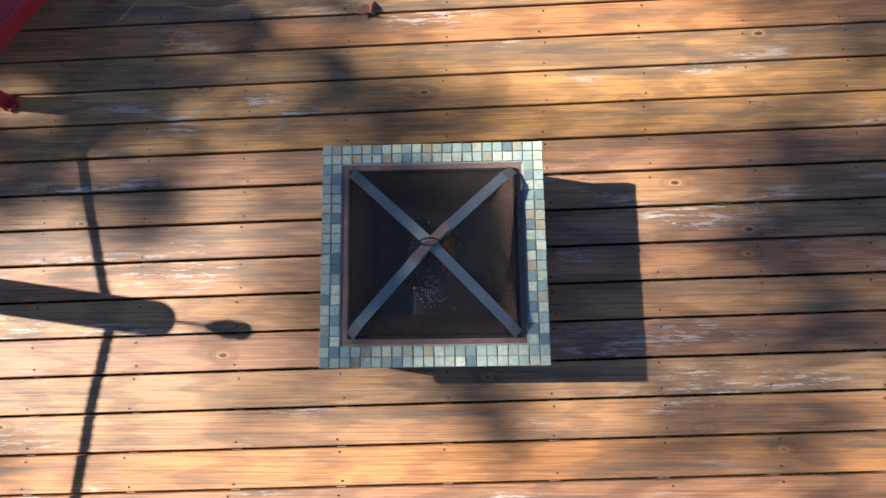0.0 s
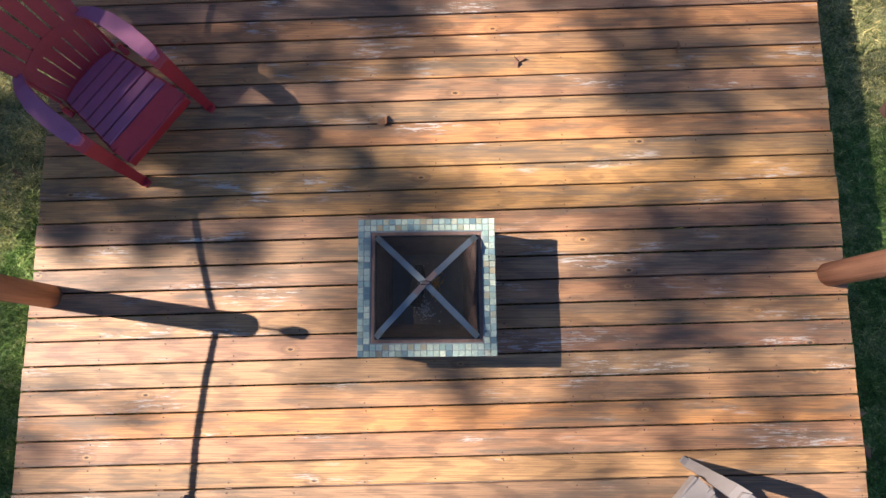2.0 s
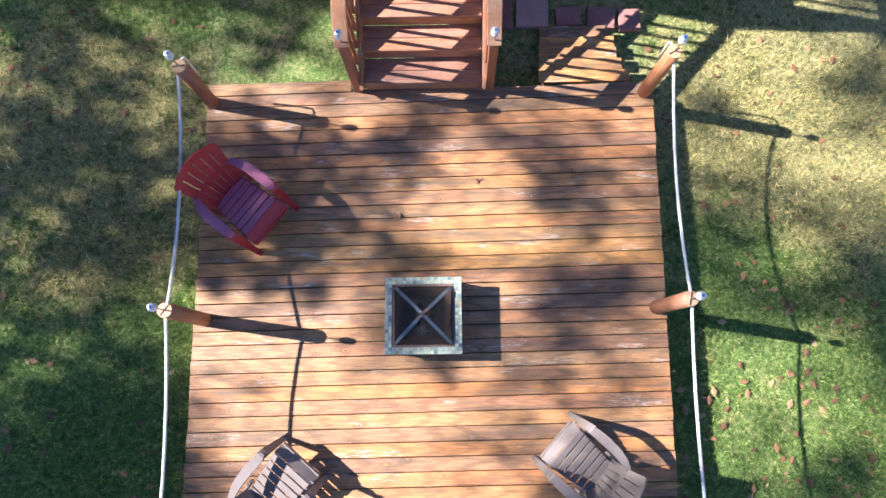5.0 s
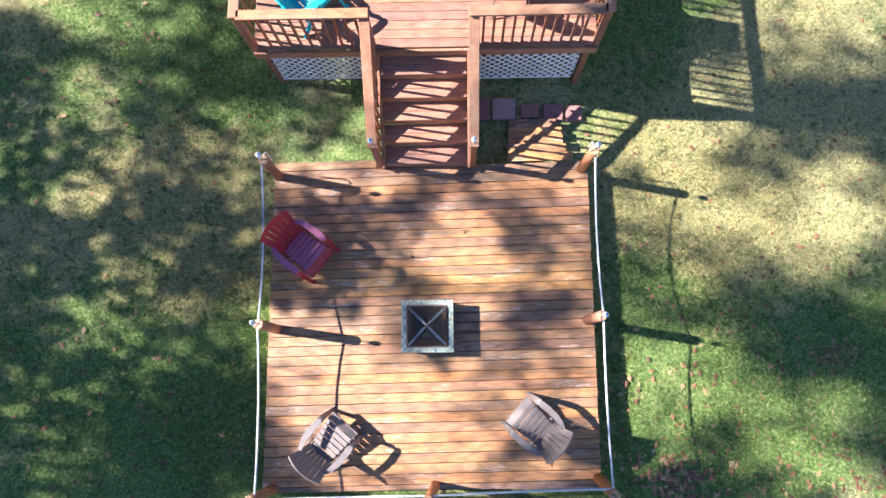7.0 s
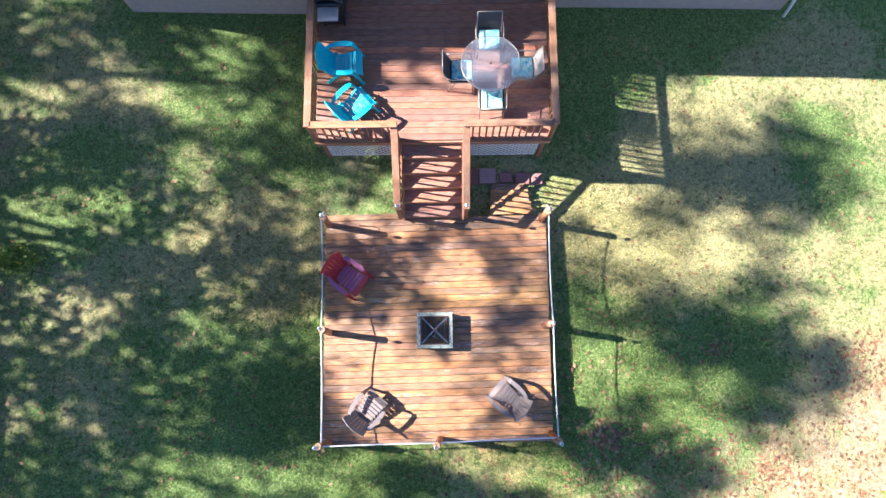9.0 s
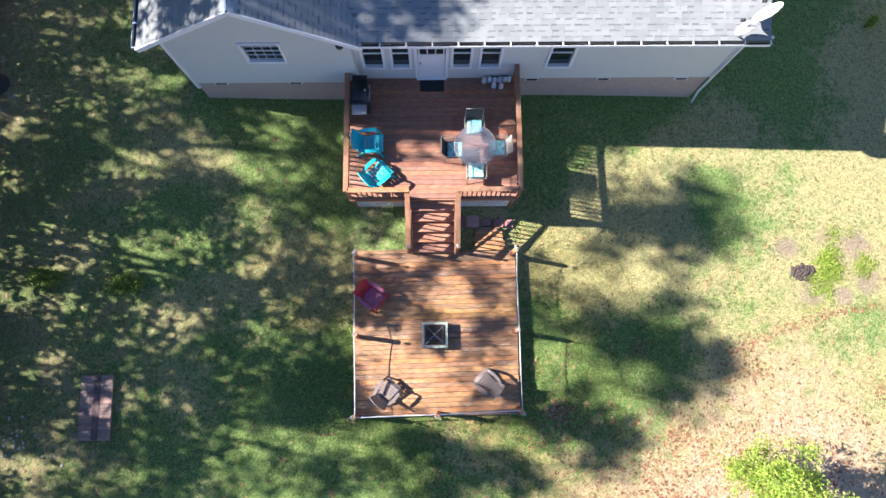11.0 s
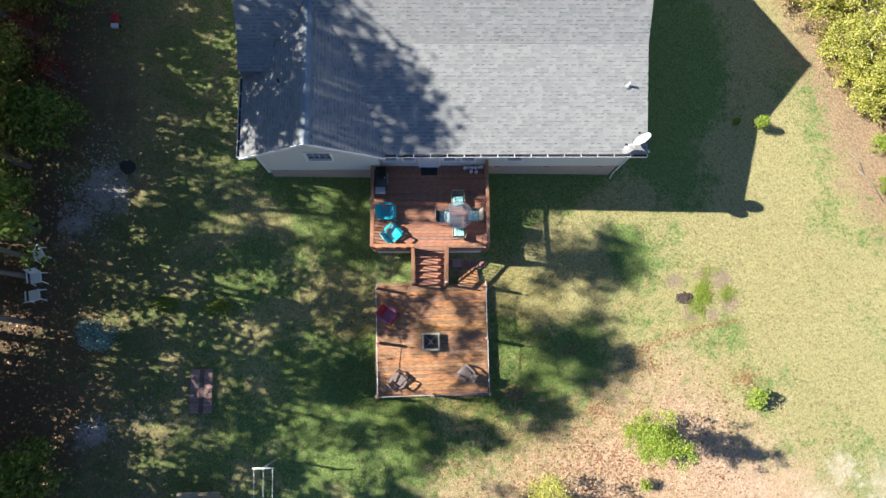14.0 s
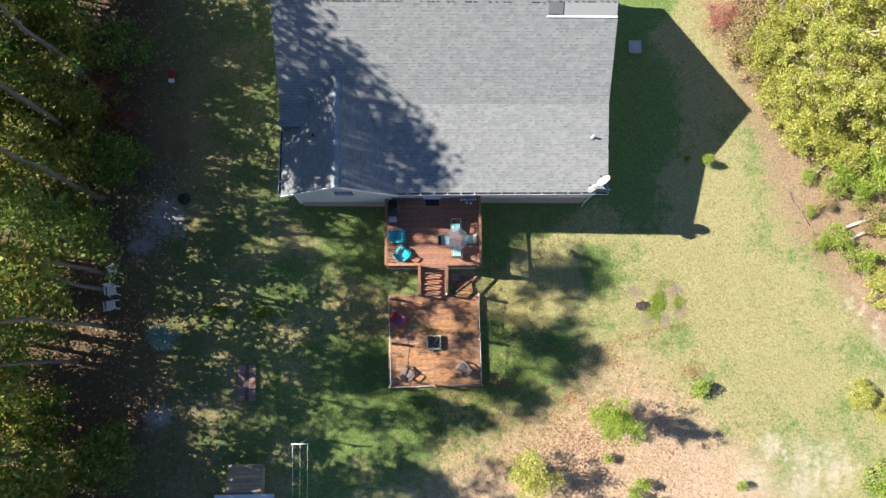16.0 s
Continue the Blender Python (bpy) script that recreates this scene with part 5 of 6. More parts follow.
def window(x0, x1, z0, z1, bars):
    wy = front_y(x0)
    w = thing("window", pose(0, 0, 0), "white-framed window", "window")
    del w["category"]
    w.parent = house
    y = wy - 0.012
    f = 0.075
    for vf in (cbox(x1 - x0 + 2 * f, 0.06, f, 0.006, ((x0 + x1) / 2, y, z1 + f / 2)), cbox(x1 - x0 + 2 * f, 0.08, f, 0.006, ((x0 + x1) / 2, y - 0.008, z0 - f / 2)),
               cbox(f, 0.06, z1 - z0, 0.006, (x0 - f / 2, y, (z0 + z1) / 2)), cbox(f, 0.06, z1 - z0, 0.006, (x1 + f / 2, y, (z0 + z1) / 2))):
        part("frame", mesh_of("frame", *vf, TRIM), w)
    part("pane", mesh_of("pane", *cbox(x1 - x0, 0.012, z1 - z0, 0.001, ((x0 + x1) / 2, wy + 0.07, (z0 + z1) / 2)), PANE), w, "dark glass pane")
    mids = []
    if bars:
        for i in range(1, 4):
            mids.append(cbox(0.012, 0.02, z1 - z0, 0.003, (x0 + (x1 - x0) * i / 4, wy + 0.052, (z0 + z1) / 2)))
        for i in range(1, 4):
            mids.append(cbox(x1 - x0, 0.02, 0.01, 0.003, ((x0 + x1) / 2, wy + 0.05, z0 + (z1 - z0) * i / 4)))
    mids.append(cbox(x1 - x0, 0.03, 0.018 if bars else 0.045, 0.004, ((x0 + x1) / 2, wy + 0.05, (z0 + z1) / 2)))
    for vf in mids:
        part("glazing_bar", mesh_of("glazing_bar", *vf, TRIM), w)
    return w


for kind, x0, x1, z0, z1 in OPEN:
    if kind != "d":
        window(x0, x1, z0, z1, kind == "g")
_, dx0, dx1, dz0, dz1 = OPEN[2]
door = thing("door", pose(0, 0, 0), "closed white door with a small top light", "door")
del door["category"]
door.parent = house
part("door_leaf", mesh_of("door_leaf", *cbox(dx1 - dx0 - 0.02, 0.045, 1.4, 0.004, ((dx0 + dx1) / 2, WALL_Y + 0.03, dz0 + 0.7)), WHITE_PAINT), door)
part("door_top", mesh_of("door_top", *cbox(dx1 - dx0 - 0.02, 0.045, 0.33, 0.004, ((dx0 + dx1) / 2, WALL_Y + 0.03, dz1 - 0.172)), WHITE_PAINT), door)
for i in range(3):
    w3 = (dx1 - dx0 - 0.1) / 3
    part("pane", mesh_of("pane", *cbox(w3 - 0.03, 0.02, 0.3, 0.003, (dx0 + 0.05 + w3 * (i + 0.5), WALL_Y + 0.035, dz0 + 1.57)), PANE), door, "dark small pane")
for i in range(4):
    w3 = (dx1 - dx0 - 0.1) / 3
    part("mullion", mesh_of("mullion", *cbox(0.032, 0.045, 0.34, 0.003, (dx0 + 0.05 + w3 * i, WALL_Y + 0.03, dz0 + 1.57)), WHITE_PAINT), door)
for zz in (0.38, 1.02):
    for xx in (-0.2, 0.2):
        part("door_panel", mesh_of("door_panel", *cbox(0.3, 0.012, 0.5, 0.005, ((dx0 + dx1) / 2 + xx, WALL_Y + 0.006, dz0 + zz)), WHITE_PAINT), door)
part("door_handle", mesh_of("door_handle", *moved(lathe([(0.012, 0), (0.012, 0.04), (0.03, 0.05), (0.028, 0.075)], 12), pose(dx0 + 0.08, WALL_Y + 0.01, dz0 + 0.98, 90, 0, 0)), STEEL), door, "steel knob")
for vf in (cbox(0.09, 0.06, dz1 - dz0, 0.005, (dx0 - 0.045, WALL_Y - 0.012, (dz0 + dz1) / 2)), cbox(0.09, 0.06, dz1 - dz0, 0.005, (dx1 + 0.045, WALL_Y - 0.012, (dz0 + dz1) / 2)), cbox(dx1 - dx0 + 0.18, 0.06, 0.09, 0.005, ((dx0 + dx1) / 2, WALL_Y - 0.012, dz1 + 0.045)), cbox(dx1 - dx0 + 0.1, 0.12, 0.05, 0.005, ((dx0 + dx1) / 2, WALL_Y - 0.02, dz0 - 0.025))):
    part("door_frame", mesh_of("door_frame", *vf, TRIM), door)

# roof deck under the shingles
roof = thing("roof", pose(0, 0, 0), "grey asphalt shingle roof", "roof")
del roof["category"]
roof.parent = house
V, F = [], []
for y0, y1, xa, xb in ((EY, STEP, GX + GHALF - 0.08, -3.4), (STEP, KY, EX0, EX0), (KY, RY, EX0, EX0), (RY, NY, EX0, EX0)):
    a = len(V)
    for y, x0 in ((y0, xa), (y1, xb)):
        z = roof_z(y)
        V += [(x0, y, z), (EX1, y, z), (x0, y, z - 0.14), (EX1, y, z - 0.14)]
    F += [[a, a + 1, a + 5, a + 4], [a + 2, a + 6, a + 7, a + 3], [a, a + 4, a + 6, a + 2], [a + 1, a + 3, a + 7, a + 5], [a, a + 2, a + 3, a + 1], [a + 4, a + 5, a + 7, a + 6]]
part("roof_deck", mesh_of("roof_deck", V, F, SHINGLE_DARK), roof, "dark roofing under the shingles")
# cross gable
GB = KY + (GZ - KZ) * (RY - KY) / (RIDGE - KZ)
V = [(GX, GY, GZ), (GX, GB, GZ), (EX0 - 0.004, GY, EZ), (EX0 - 0.004, STEP - 0.01, EZ), (GX + GHALF, GY, EZ), (GX + GHALF, GB, EZ)]
V += [(x, y, z - 0.13) for x, y, z in V]
F = [[0, 1, 3, 2], [1, 0, 4, 5], [6, 8, 9, 7], [7, 11, 10, 6], [0, 2, 8, 6], [4, 0, 6, 10], [2, 3, 9, 8], [5, 4, 10, 11]]
part("gable_roof_deck", mesh_of("gable_roof_deck", V, F, SHINGLE_DARK), roof, "dark roofing under the shingles")


def shingles_on(origin, u, v, wu, wv, inside, q, near=None):
    """Courses of shingle tabs on a plane; u runs along the courses and v up the slope."""
    u, v, o = Vector(u).normalized(), Vector(v).normalized(), Vector(origin)
    nrm = u.cross(v).normalized()
    out_parts, out_rest = [], []
    course, j = 0.145, 0
    while j * course < wv:
        x = -q.uniform(0.0, 0.3)
        while x < wu:
            w = q.choice((0.17, 0.24, 0.3, 0.36, 0.2))
            a, b = max(x, 0.0), min(x + w - 0.006, wu)
            x += w
            if b - a < 0.04:
                continue
            lift = q.choice((0.003, 0.0045, 0.006))
            y0, y1 = j * course, min(j * course + 0.19, wv)
            mid = o + u * (a + b) / 2 + v * (y0 + 0.07)
            if not inside(mid):
                continue
            P = [o + u * s + v * t + nrm * h for s, t, h in ((a, y0, lift + 0.004), (b, y0, lift + 0.004), (b, y1, 0.006), (a, y1, 0.006), (a, y0, 0.001), (b, y0, 0.001))]
            Fq = [[0, 1, 2, 3], [4, 5, 1, 0], [5, 2, 1], [4, 0, 3]]
            (out_parts if near and near(mid) else out_rest).append((P, Fq))
            if q.random() < 0.78:
                c0, c1 = a + 0.01, min(b, a + q.uniform(0.1, 0.22))
                bands.append(([o + u * s + v * t + nrm * h for s, t, h in ((c0, y0 + 0.1, lift + 0.005), (c1, y0 + 0.1, lift + 0.005), (c1, y0 + 0.146, lift + 0.001), (c0, y0 + 0.146, lift + 0.001))], [[0, 1, 2, 3]]))
        j += 1
    return out_parts, out_rest


bands = []
q = random.Random(21)
len_low = math.hypot(KY - EY, KZ - EZ)
len_up = math.hypot(RY - KY, RIDGE - KZ)
gslope = (GZ - EZ) / GHALF


def off_gable(p):
    if p.x < GX and p.y < STEP:
        return False
    return not (p.y < GB and abs(p.x - GX) < GHALF and GZ - gslope * abs(p.x - GX) > p.z + 0.01)


def on_gable(p):
    return roof_z(p.y) < p.z + 0.02 or (p.x < GX and p.y < STEP)


near_box = lambda p: p.y < EY + 0.75 and -2.0 < p.x < 8.6
p1, r1 = shingles_on((EX0, EY - 0.02, EZ), (1, 0, 0), (0, KY - EY, KZ - EZ), EX1 - EX0, len_low, off_gable, q, near_box)
_, r2 = shingles_on((EX0, KY, KZ), (1, 0, 0), (0, RY - KY, RIDGE - KZ), EX1 - EX0, len_up, off_gable, q)
hyp = math.hypot(GHALF, GZ - EZ)
_, r3 = shingles_on((GX + GHALF, GY - 0.01, EZ), (0, 1, 0), (-GHALF, 0, GZ - EZ), GB - GY, hyp, on_gable, q)
_, r4 = shingles_on((EX0 - 0.01, GB, EZ), (0, -1, 0), (GHALF, 0, GZ - EZ), GB - GY, hyp, on_gable, q)
_, r5 = shingles_on((EX1, NY, NZ), (-1, 0, 0), (0, RY - NY, RIDGE - NZ), EX1 - EX0, math.hypot(NY - RY, RIDGE - NZ), lambda p: p.y < 17.5, q)
for P, Fq in p1[:300]:
    part("shingle", mesh_of("shingle", P, Fq, SHINGLE), roof)
part("shingle_course", mesh_of("shingle_course", *join(*p1[300:], *r1, *r2, *r3, *r4, *r5), SHINGLE_REST), roof, "courses of grey shingles", kind="stuff")
part("shadow_band", mesh_of("shadow_band", *join(*bands), SHINGLE_DARK), roof, "dark printed bands of the shingles", kind="stuff")
# ridge caps
n = int((EX1 - EX0) / 0.28)
for i in range(n):
    x = EX0 + (EX1 - EX0) * i / n
    vf = join(bar((x + 0.15, RY - 0.14, RIDGE - 0.085), (x + 0.15, RY + 0.01, RIDGE + 0.022), 0.3, 0.012, 0.002), bar((x + 0.15, RY - 0.01, RIDGE + 0.022), (x + 0.15, RY + 0.14, RIDGE - 0.075), 0.3, 0.012, 0.002))
    part("ridge_cap", mesh_of("ridge_cap", *vf, SHINGLE), roof)
n = int((GB - GY) / 0.26)
for i in range(n):
    y = GY + (GB - GY) * i / n
    vf = join(bar((GX - 0.15, y + 0.13, GZ - 0.15 * gslope + 0.03), (GX + 0.005, y + 0.13, GZ + 0.03), 0.29, 0.012, 0.002), bar((GX - 0.005, y + 0.13, GZ + 0.03), (GX + 0.15, y + 0.13, GZ - 0.15 * gslope + 0.03), 0.29, 0.012, 0.002))
    part("ridge_cap", mesh_of("ridge_cap", *vf, RIDGE_CAP), roof, "smooth blue-grey ridge cap")


def gutter(a, b):
    g = part("gutter", mesh_of("gutter", *join(bar(Vector(a) + Vector((0, 0, -0.01)), Vector(b) + Vector((0, 0, -0.01)), 0.012, 0.1, 0.002)), GUTTER), house, "white gutter")
    a, b = Vector(a), Vector(b)
    d = (b - a).normalized()
    side = Vector((d.y, -d.x, 0)) * -0.055
    part("gutter_floor", mesh_of("gutter_floor", *bar(a + side + Vector((0, 0, -0.055)), b + side + Vector((0, 0, -0.055)), 0.1, 0.008, 0.001), BLACK_PLASTIC), g, "dark trough")
    n = int((b - a).length / 0.62)
    for i in range(n + 1):
        p = a + (b - a) * i / max(n, 1)
        part("hanger", mesh_of("hanger", *bar(p + Vector((0, 0, 0.042)), p + side * 2.2 + Vector((0, 0, 0.042)), 0.035, 0.006, 0.001), GUTTER), g, "white hanger strap")


gutter((-2.0, EY - 0.13, EZ - 0.05), (EX1, EY - 0.13, EZ - 0.05))
gutter((EX0 - 0.13, STEP, EZ - 0.05), (EX0 - 0.13, GY + 0.05, EZ - 0.05))
for s, x in ((-1, EX0), (1, GX + GHALF)):
    part("barge_board", mesh_of("barge_board", *bar((GX, GY - 0.02, GZ - 0.08), (x, GY - 0.02, EZ - 0.07), 0.03, 0.15, 0.003), TRIM), house, "white barge board")
part("soffit", mesh_of("soffit", *cbox(EX1 - WING_X - 0.1, WALL_Y - EY, 0.02, 0.002, ((WING_X + EX1) / 2, (WALL_Y + EY) / 2 + 0.04, EZ - 0.13)), TRIM), house, "white soffit")
# gable ends under the roof and the cheek where the wing's eave stops
for x in (WX0, WX1 - WT):
    top_z = EZ - 0.11
    pr = [(STEP, top_z), (KY, KZ - 0.15), (RY, RIDGE - 0.15), (NY - 0.4, roof_z(NY - 0.4) - 0.15), (NY - 0.4, NZ - 0.2), (STEP, NZ - 0.2)]
    if x > 0:
        pr[0:1] = [(WALL_Y + 0.2, top_z), (WALL_Y + 0.2, roof_z(WALL_Y + 0.2) - 0.15)]
        pr[-1] = (WALL_Y + 0.2, NZ - 0.2)
        pr = pr[1:]
    n = len(pr)
    V = [(x + 0.004, y, z) for y, z in pr] + [(x + WT - 0.004, y, z) for y, z in pr]
    F = [list(range(n)), list(range(2 * n - 1, n - 1, -1))] + [[i, i + n, (i + 1) % n + n, (i + 1) % n] for i in range(n)]
    part("gable_end", mesh_of("gable_end", V, F, SIDING), house, "pale siding gable end")
zc = roof_z(STEP)
xc = GX - (GZ - zc) / gslope
V = [(EX0, STEP - 0.008, EZ - 0.1), (xc, STEP - 0.008, zc - 0.05), (EX0, STEP - 0.008, zc - 0.02), (EX0, STEP + 0.1, EZ - 0.1), (xc, STEP + 0.1, zc - 0.05), (EX0, STEP + 0.1, zc - 0.02)]
part("roof_cheek", mesh_of("roof_cheek", V, [[0, 1, 2], [5, 4, 3], [0, 3, 4, 1], [1, 4, 5, 2], [2, 5, 3, 0]], SHINGLE_DARK), house, "dark shingled cheek")
# pale sheet and dark patch near the ridge
for nm, a, b, mt, lab in (("ridge_sheet", (6.0, 14.62), (8.46, 15.14), GROUT, "pale roofing sheet by the ridge"), ("edge_strip", (5.2, 14.54), (8.5, 14.62), TRIM, "white edge strip"), ("dark_patch", (5.25, 14.66), (5.95, 15.14), SHINGLE_DARK, "dark patch near the ridge")):
    z0, z1 = roof_z(a[1]) + 0.02, roof_z(b[1]) + 0.02
    part(nm, mesh_of(nm, *bar(((a[0] + b[0]) / 2, a[1], z0 + 0.02), ((a[0] + b[0]) / 2, b[1], z1 + 0.02), b[0] - a[0], 0.03, 0.004), mt), roof, lab)
wl = thing("wall_lamp", pose(-2.42, WING_Y - 0.12, 3.9), "small black wall lamp under the eave", "lamp")
part("lamp_body", mesh_of("lamp_body", *lathe([(0.03, 0.1), (0.1, 0.06), (0.11, -0.06), (0.05, -0.1)], 12), BLACK_PLASTIC, True), wl)
part("bracket", mesh_of("bracket", *bar((0, 0, 0), (0, 0.12, 0), 0.05, 0.05), BLACK_PLASTIC), wl)


def vent_pipe(x, y, mt=JUG):
    z = max(roof_z(y), GZ - gslope * abs(x - GX) if y < GB and abs(x - GX) < GHALF else 0)
    v = thing("vent_pipe", pose(x, y, z), "short grey plumbing vent pipe on the roof", "vent pipe", "roof vents")
    part("pipe", mesh_of("pipe", *tube([(0, 0, -0.05), (0, 0, 0.32)], 0.05, 12), mt, True), v)
    part("flashing", mesh_of("flashing", *lathe([(0.14, 0.02), (0.07, 0.05), (0.055, 0.1)], 14), GALV, True), v, "metal flashing")


vent_pipe(7.72, 9.6)
vent_pipe(-5.72, 9.5, BLACK_PLASTIC)


def dish(x, y, z, r, heading, elev, mt=WHITE_PAINT, label="white oval satellite dish on a bent mast at the eave"):
    d = thing("satellite_dish", pose(x, y, z), label, "satellite dish", "dishes on the roof")
    part("mast", mesh_of("mast", *tube([(0, 0.24, -0.58), (0, 0.05, -0.35), (0, 0, -0.02)], 0.025, 8), GALV, True), d)
    prof = [(r * math.sin(a), r * 0.5 * (1 - math.cos(a))) for a in [i * 0.16 for i in range(7)]]
    V, F = lathe([(max(a, 0.003), b) for a, b in prof], 28)
    F = F[:-2]
    k = 1.0 / math.sin(0.96)
    m = pose(0, 0, 0, 0, 90 - elev, 0)
    m = pose(0, 0, 0.02, 0, 0, heading) @ m @ Matrix.Diagonal((1.12 * k, k, k, 1))
    part("reflector", mesh_of("reflector", *moved((V, F), m), mt, True), d, "pale reflector")
    tip = m @ Vector((-0.2 * r, 0, 0.9 * r))
    part("feed_arm", mesh_of("feed_arm", *tube([m @ Vector((-r * 0.9, 0, 0.2 * r)), tip], 0.014, 6), GALV, True), d)
    part("receiver", mesh_of("receiver", *moved(cbox(0.07, 0.07, 0.12, 0.01), Matrix.Translation(tip) @ pose(0, 0, 0, 0, -40, heading)), BLACK_PLASTIC), d, "dark receiver")


dish(8.16, 7.34, 4.96, 0.35, 135, 26)
dish(7.62, 7.0, 4.86, 0.27, 140, 30, GALV, "small grey satellite dish on a bent mast at the eave")


# ---- trees and bushes ----
def leaf_mesh(name, centres, per, spread, size, mat, rnd, flat=0.7):
    """Small folded leaves scattered round many centres."""
    C = np.repeat(np.asarray(centres, float), per, axis=0)
    n = len(C)
    P = C + rnd.normal(0, 1, (n, 3)) * spread * np.array((1, 1, flat))
    s = size * rnd.uniform(0.6, 1.25, (n, 1))
    a = rnd.normal(0, 1, (n, 3))
    a[:, 2] *= 0.55
    a /= np.linalg.norm(a, axis=1, keepdims=True)
    b = np.cross(a, rnd.normal(0, 1, (n, 3)))
    b /= np.linalg.norm(b, axis=1, keepdims=True)
    Q = np.stack((P - a * s, P + b * s * 0.5, P + a * s, P - b * s * 0.5), 1).reshape(-1, 3)
    me = bpy.data.meshes.new(name)
    me.vertices.add(4 * n)
    me.vertices.foreach_set("co", Q.ravel())
    me.loops.add(4 * n)
    me.loops.foreach_set("vertex_index", np.arange(4 * n))
    me.polygons.add(n)
    me.polygons.foreach_set("loop_start", np.arange(0, 4 * n, 4))
    me.polygons.foreach_set("loop_total", np.full(n, 4))
    me.materials.append(mat)
    me.update(calc_edges=True)
    return me


def tree(label, height, crown_r, bare, mat, bark, seed, clumps=70, per=95, size=0.17, trunk_r=0.16, spread=0.55, group="trees at the wood's edge"):
    """Tapered bent trunk, limbs to the crown's edge, leaves in clumps along the limbs."""
    q, rnd = random.Random(seed), np.random.RandomState(seed)
    t = thing("tree", pose(0, 0, 0), label, "tree", group)
    bend = [Vector((0, 0, -0.4))]
    for i in range(1, 9):
        bend.append(Vector((q.gauss(0, 0.12) * i * 0.35, q.gauss(0, 0.12) * i * 0.35, height * 0.97 * i / 8)))
    wood = [tube(bend, [trunk_r * (1.25 if i == 0 else 1 - 0.85 * i / 8) for i in range(9)], 8)]

    def at(z):
        u = max(0.0, min(7.999, z / (height * 0.97) * 8))
        i = int(u)
        return bend[i].lerp(bend[i + 1], u - i)
    cents = []
    limbs = max(10, clumps // 5)
    for i in range(limbs):
        v = bare + (0.97 - bare) * (i + q.random()) / limbs
        z = height * v
        p = at(z)
        k = (v - bare) / (1 - bare)
        reach = crown_r * (0.45 + 0.9 * math.sin(math.pi * (0.18 + 0.75 * k))) * q.uniform(0.5, 1.25) * 0.78
        ang = i * 2.4 + q.uniform(-0.5, 0.5)
        e = p + Vector((math.cos(ang) * reach, math.sin(ang) * reach, reach * q.uniform(0.15, 0.6)))
        mid = p.lerp(e, 0.5) + Vector((0, 0, 0.12 * reach))
        wood.append(tube([p, mid, e], [trunk_r * 0.34 * (1.1 - k * 0.7), trunk_r * 0.2 * (1.1 - k * 0.7), 0.012], 5))
        for j in range(5):
            w = q.uniform(0.25, 1.08)
            c = p.lerp(e, w)
            cents.append((c.x + q.gauss(0, 0.5), c.y + q.gauss(0, 0.5), c.z + q.gauss(0, 0.45)))
    part("trunk", mesh_of("trunk", *join(*wood), bark, True), t)
    part("crown", leaf_mesh("crown", cents, per, spread, size, mat, rnd), t)
    return t


def bush(label, height, r, mat, seed, clumps=40, per=60, size=0.1, kind_name="bush", spread=0.22, group=""):
    q, rnd = random.Random(seed), np.random.RandomState(seed)
    b = thing(kind_name, pose(0, 0, 0), label, kind_name, group)
    wood, cents = [], []
    for i in range(clumps):
        ang, k = q.uniform(0, 6.283), math.sqrt(q.random())
        z = height * (0.25 + 0.75 * (1 - k * k * q.uniform(0.5, 1.0)))
        e = Vector((r * k * math.cos(ang), r * k * math.sin(ang), z))
        cents.append(e)
        if i % 3 == 0:
            wood.append(tube([(0.04 * math.cos(ang), 0.04 * math.sin(ang), -0.15), e * 0.5 + Vector((0, 0, 0.1 * height)), e], [0.03 * height / 2, 0.02 * height / 2, 0.006], 5))
    part("stem", mesh_of("stem", *join(*wood), BARK, True), b)
    part("foliage", leaf_mesh("foliage", cents, per, spread, size, mat, rnd, 0.8), b)
    return b


WEST = [tree("tall slender green tree at the edge of the wood", 22.0, 3.0, 0.5, LEAF_GREEN, BARK, 1, clumps=62, per=42, spread=0.3),
        tree("tall tree turning yellow at the edge of the wood", 18.5, 2.5, 0.5, LEAF_MIX, BARK, 2, clumps=75, per=52, spread=0.36),
        tree("middling tree with yellowing leaves in the wood", 13.0, 2.4, 0.36, LEAF_MIX, BARK, 3, clumps=55, per=48, trunk_r=0.12, spread=0.32),
        tree("lower spreading green tree in the wood", 9.0, 2.3, 0.25, LEAF_GREEN, BARK, 4, clumps=50, per=60, size=0.15, trunk_r=0.09, spread=0.34),
        tree("young leafy tree at the edge of the wood", 6.0, 1.9, 0.12, LEAF_MIX, BARK, 5, clumps=60, per=85, size=0.13, trunk_r=0.06, spread=0.4),
        tree("very tall bare-stemmed tree with a small dense crown placed for shade", 21.8, 0.95, 0.85, LEAF_GREEN, BARK, 6, clumps=40, per=32, trunk_r=0.14, spread=0.32)]

def plant(first, stand, spots):
    """Sets the first tree at the first spot and copies it to the others: x, y, size, turn."""
    for x, y, size, turn in spots:
        m = pose(x, y, gz(x, y), 0, 0, turn)
        if stand:
            copy_thing(first, m @ Matrix.Scale(size / first.scale.x, 4))
        else:
            first.matrix_basis = m @ Matrix.Scale(size, 4)
            stand = True


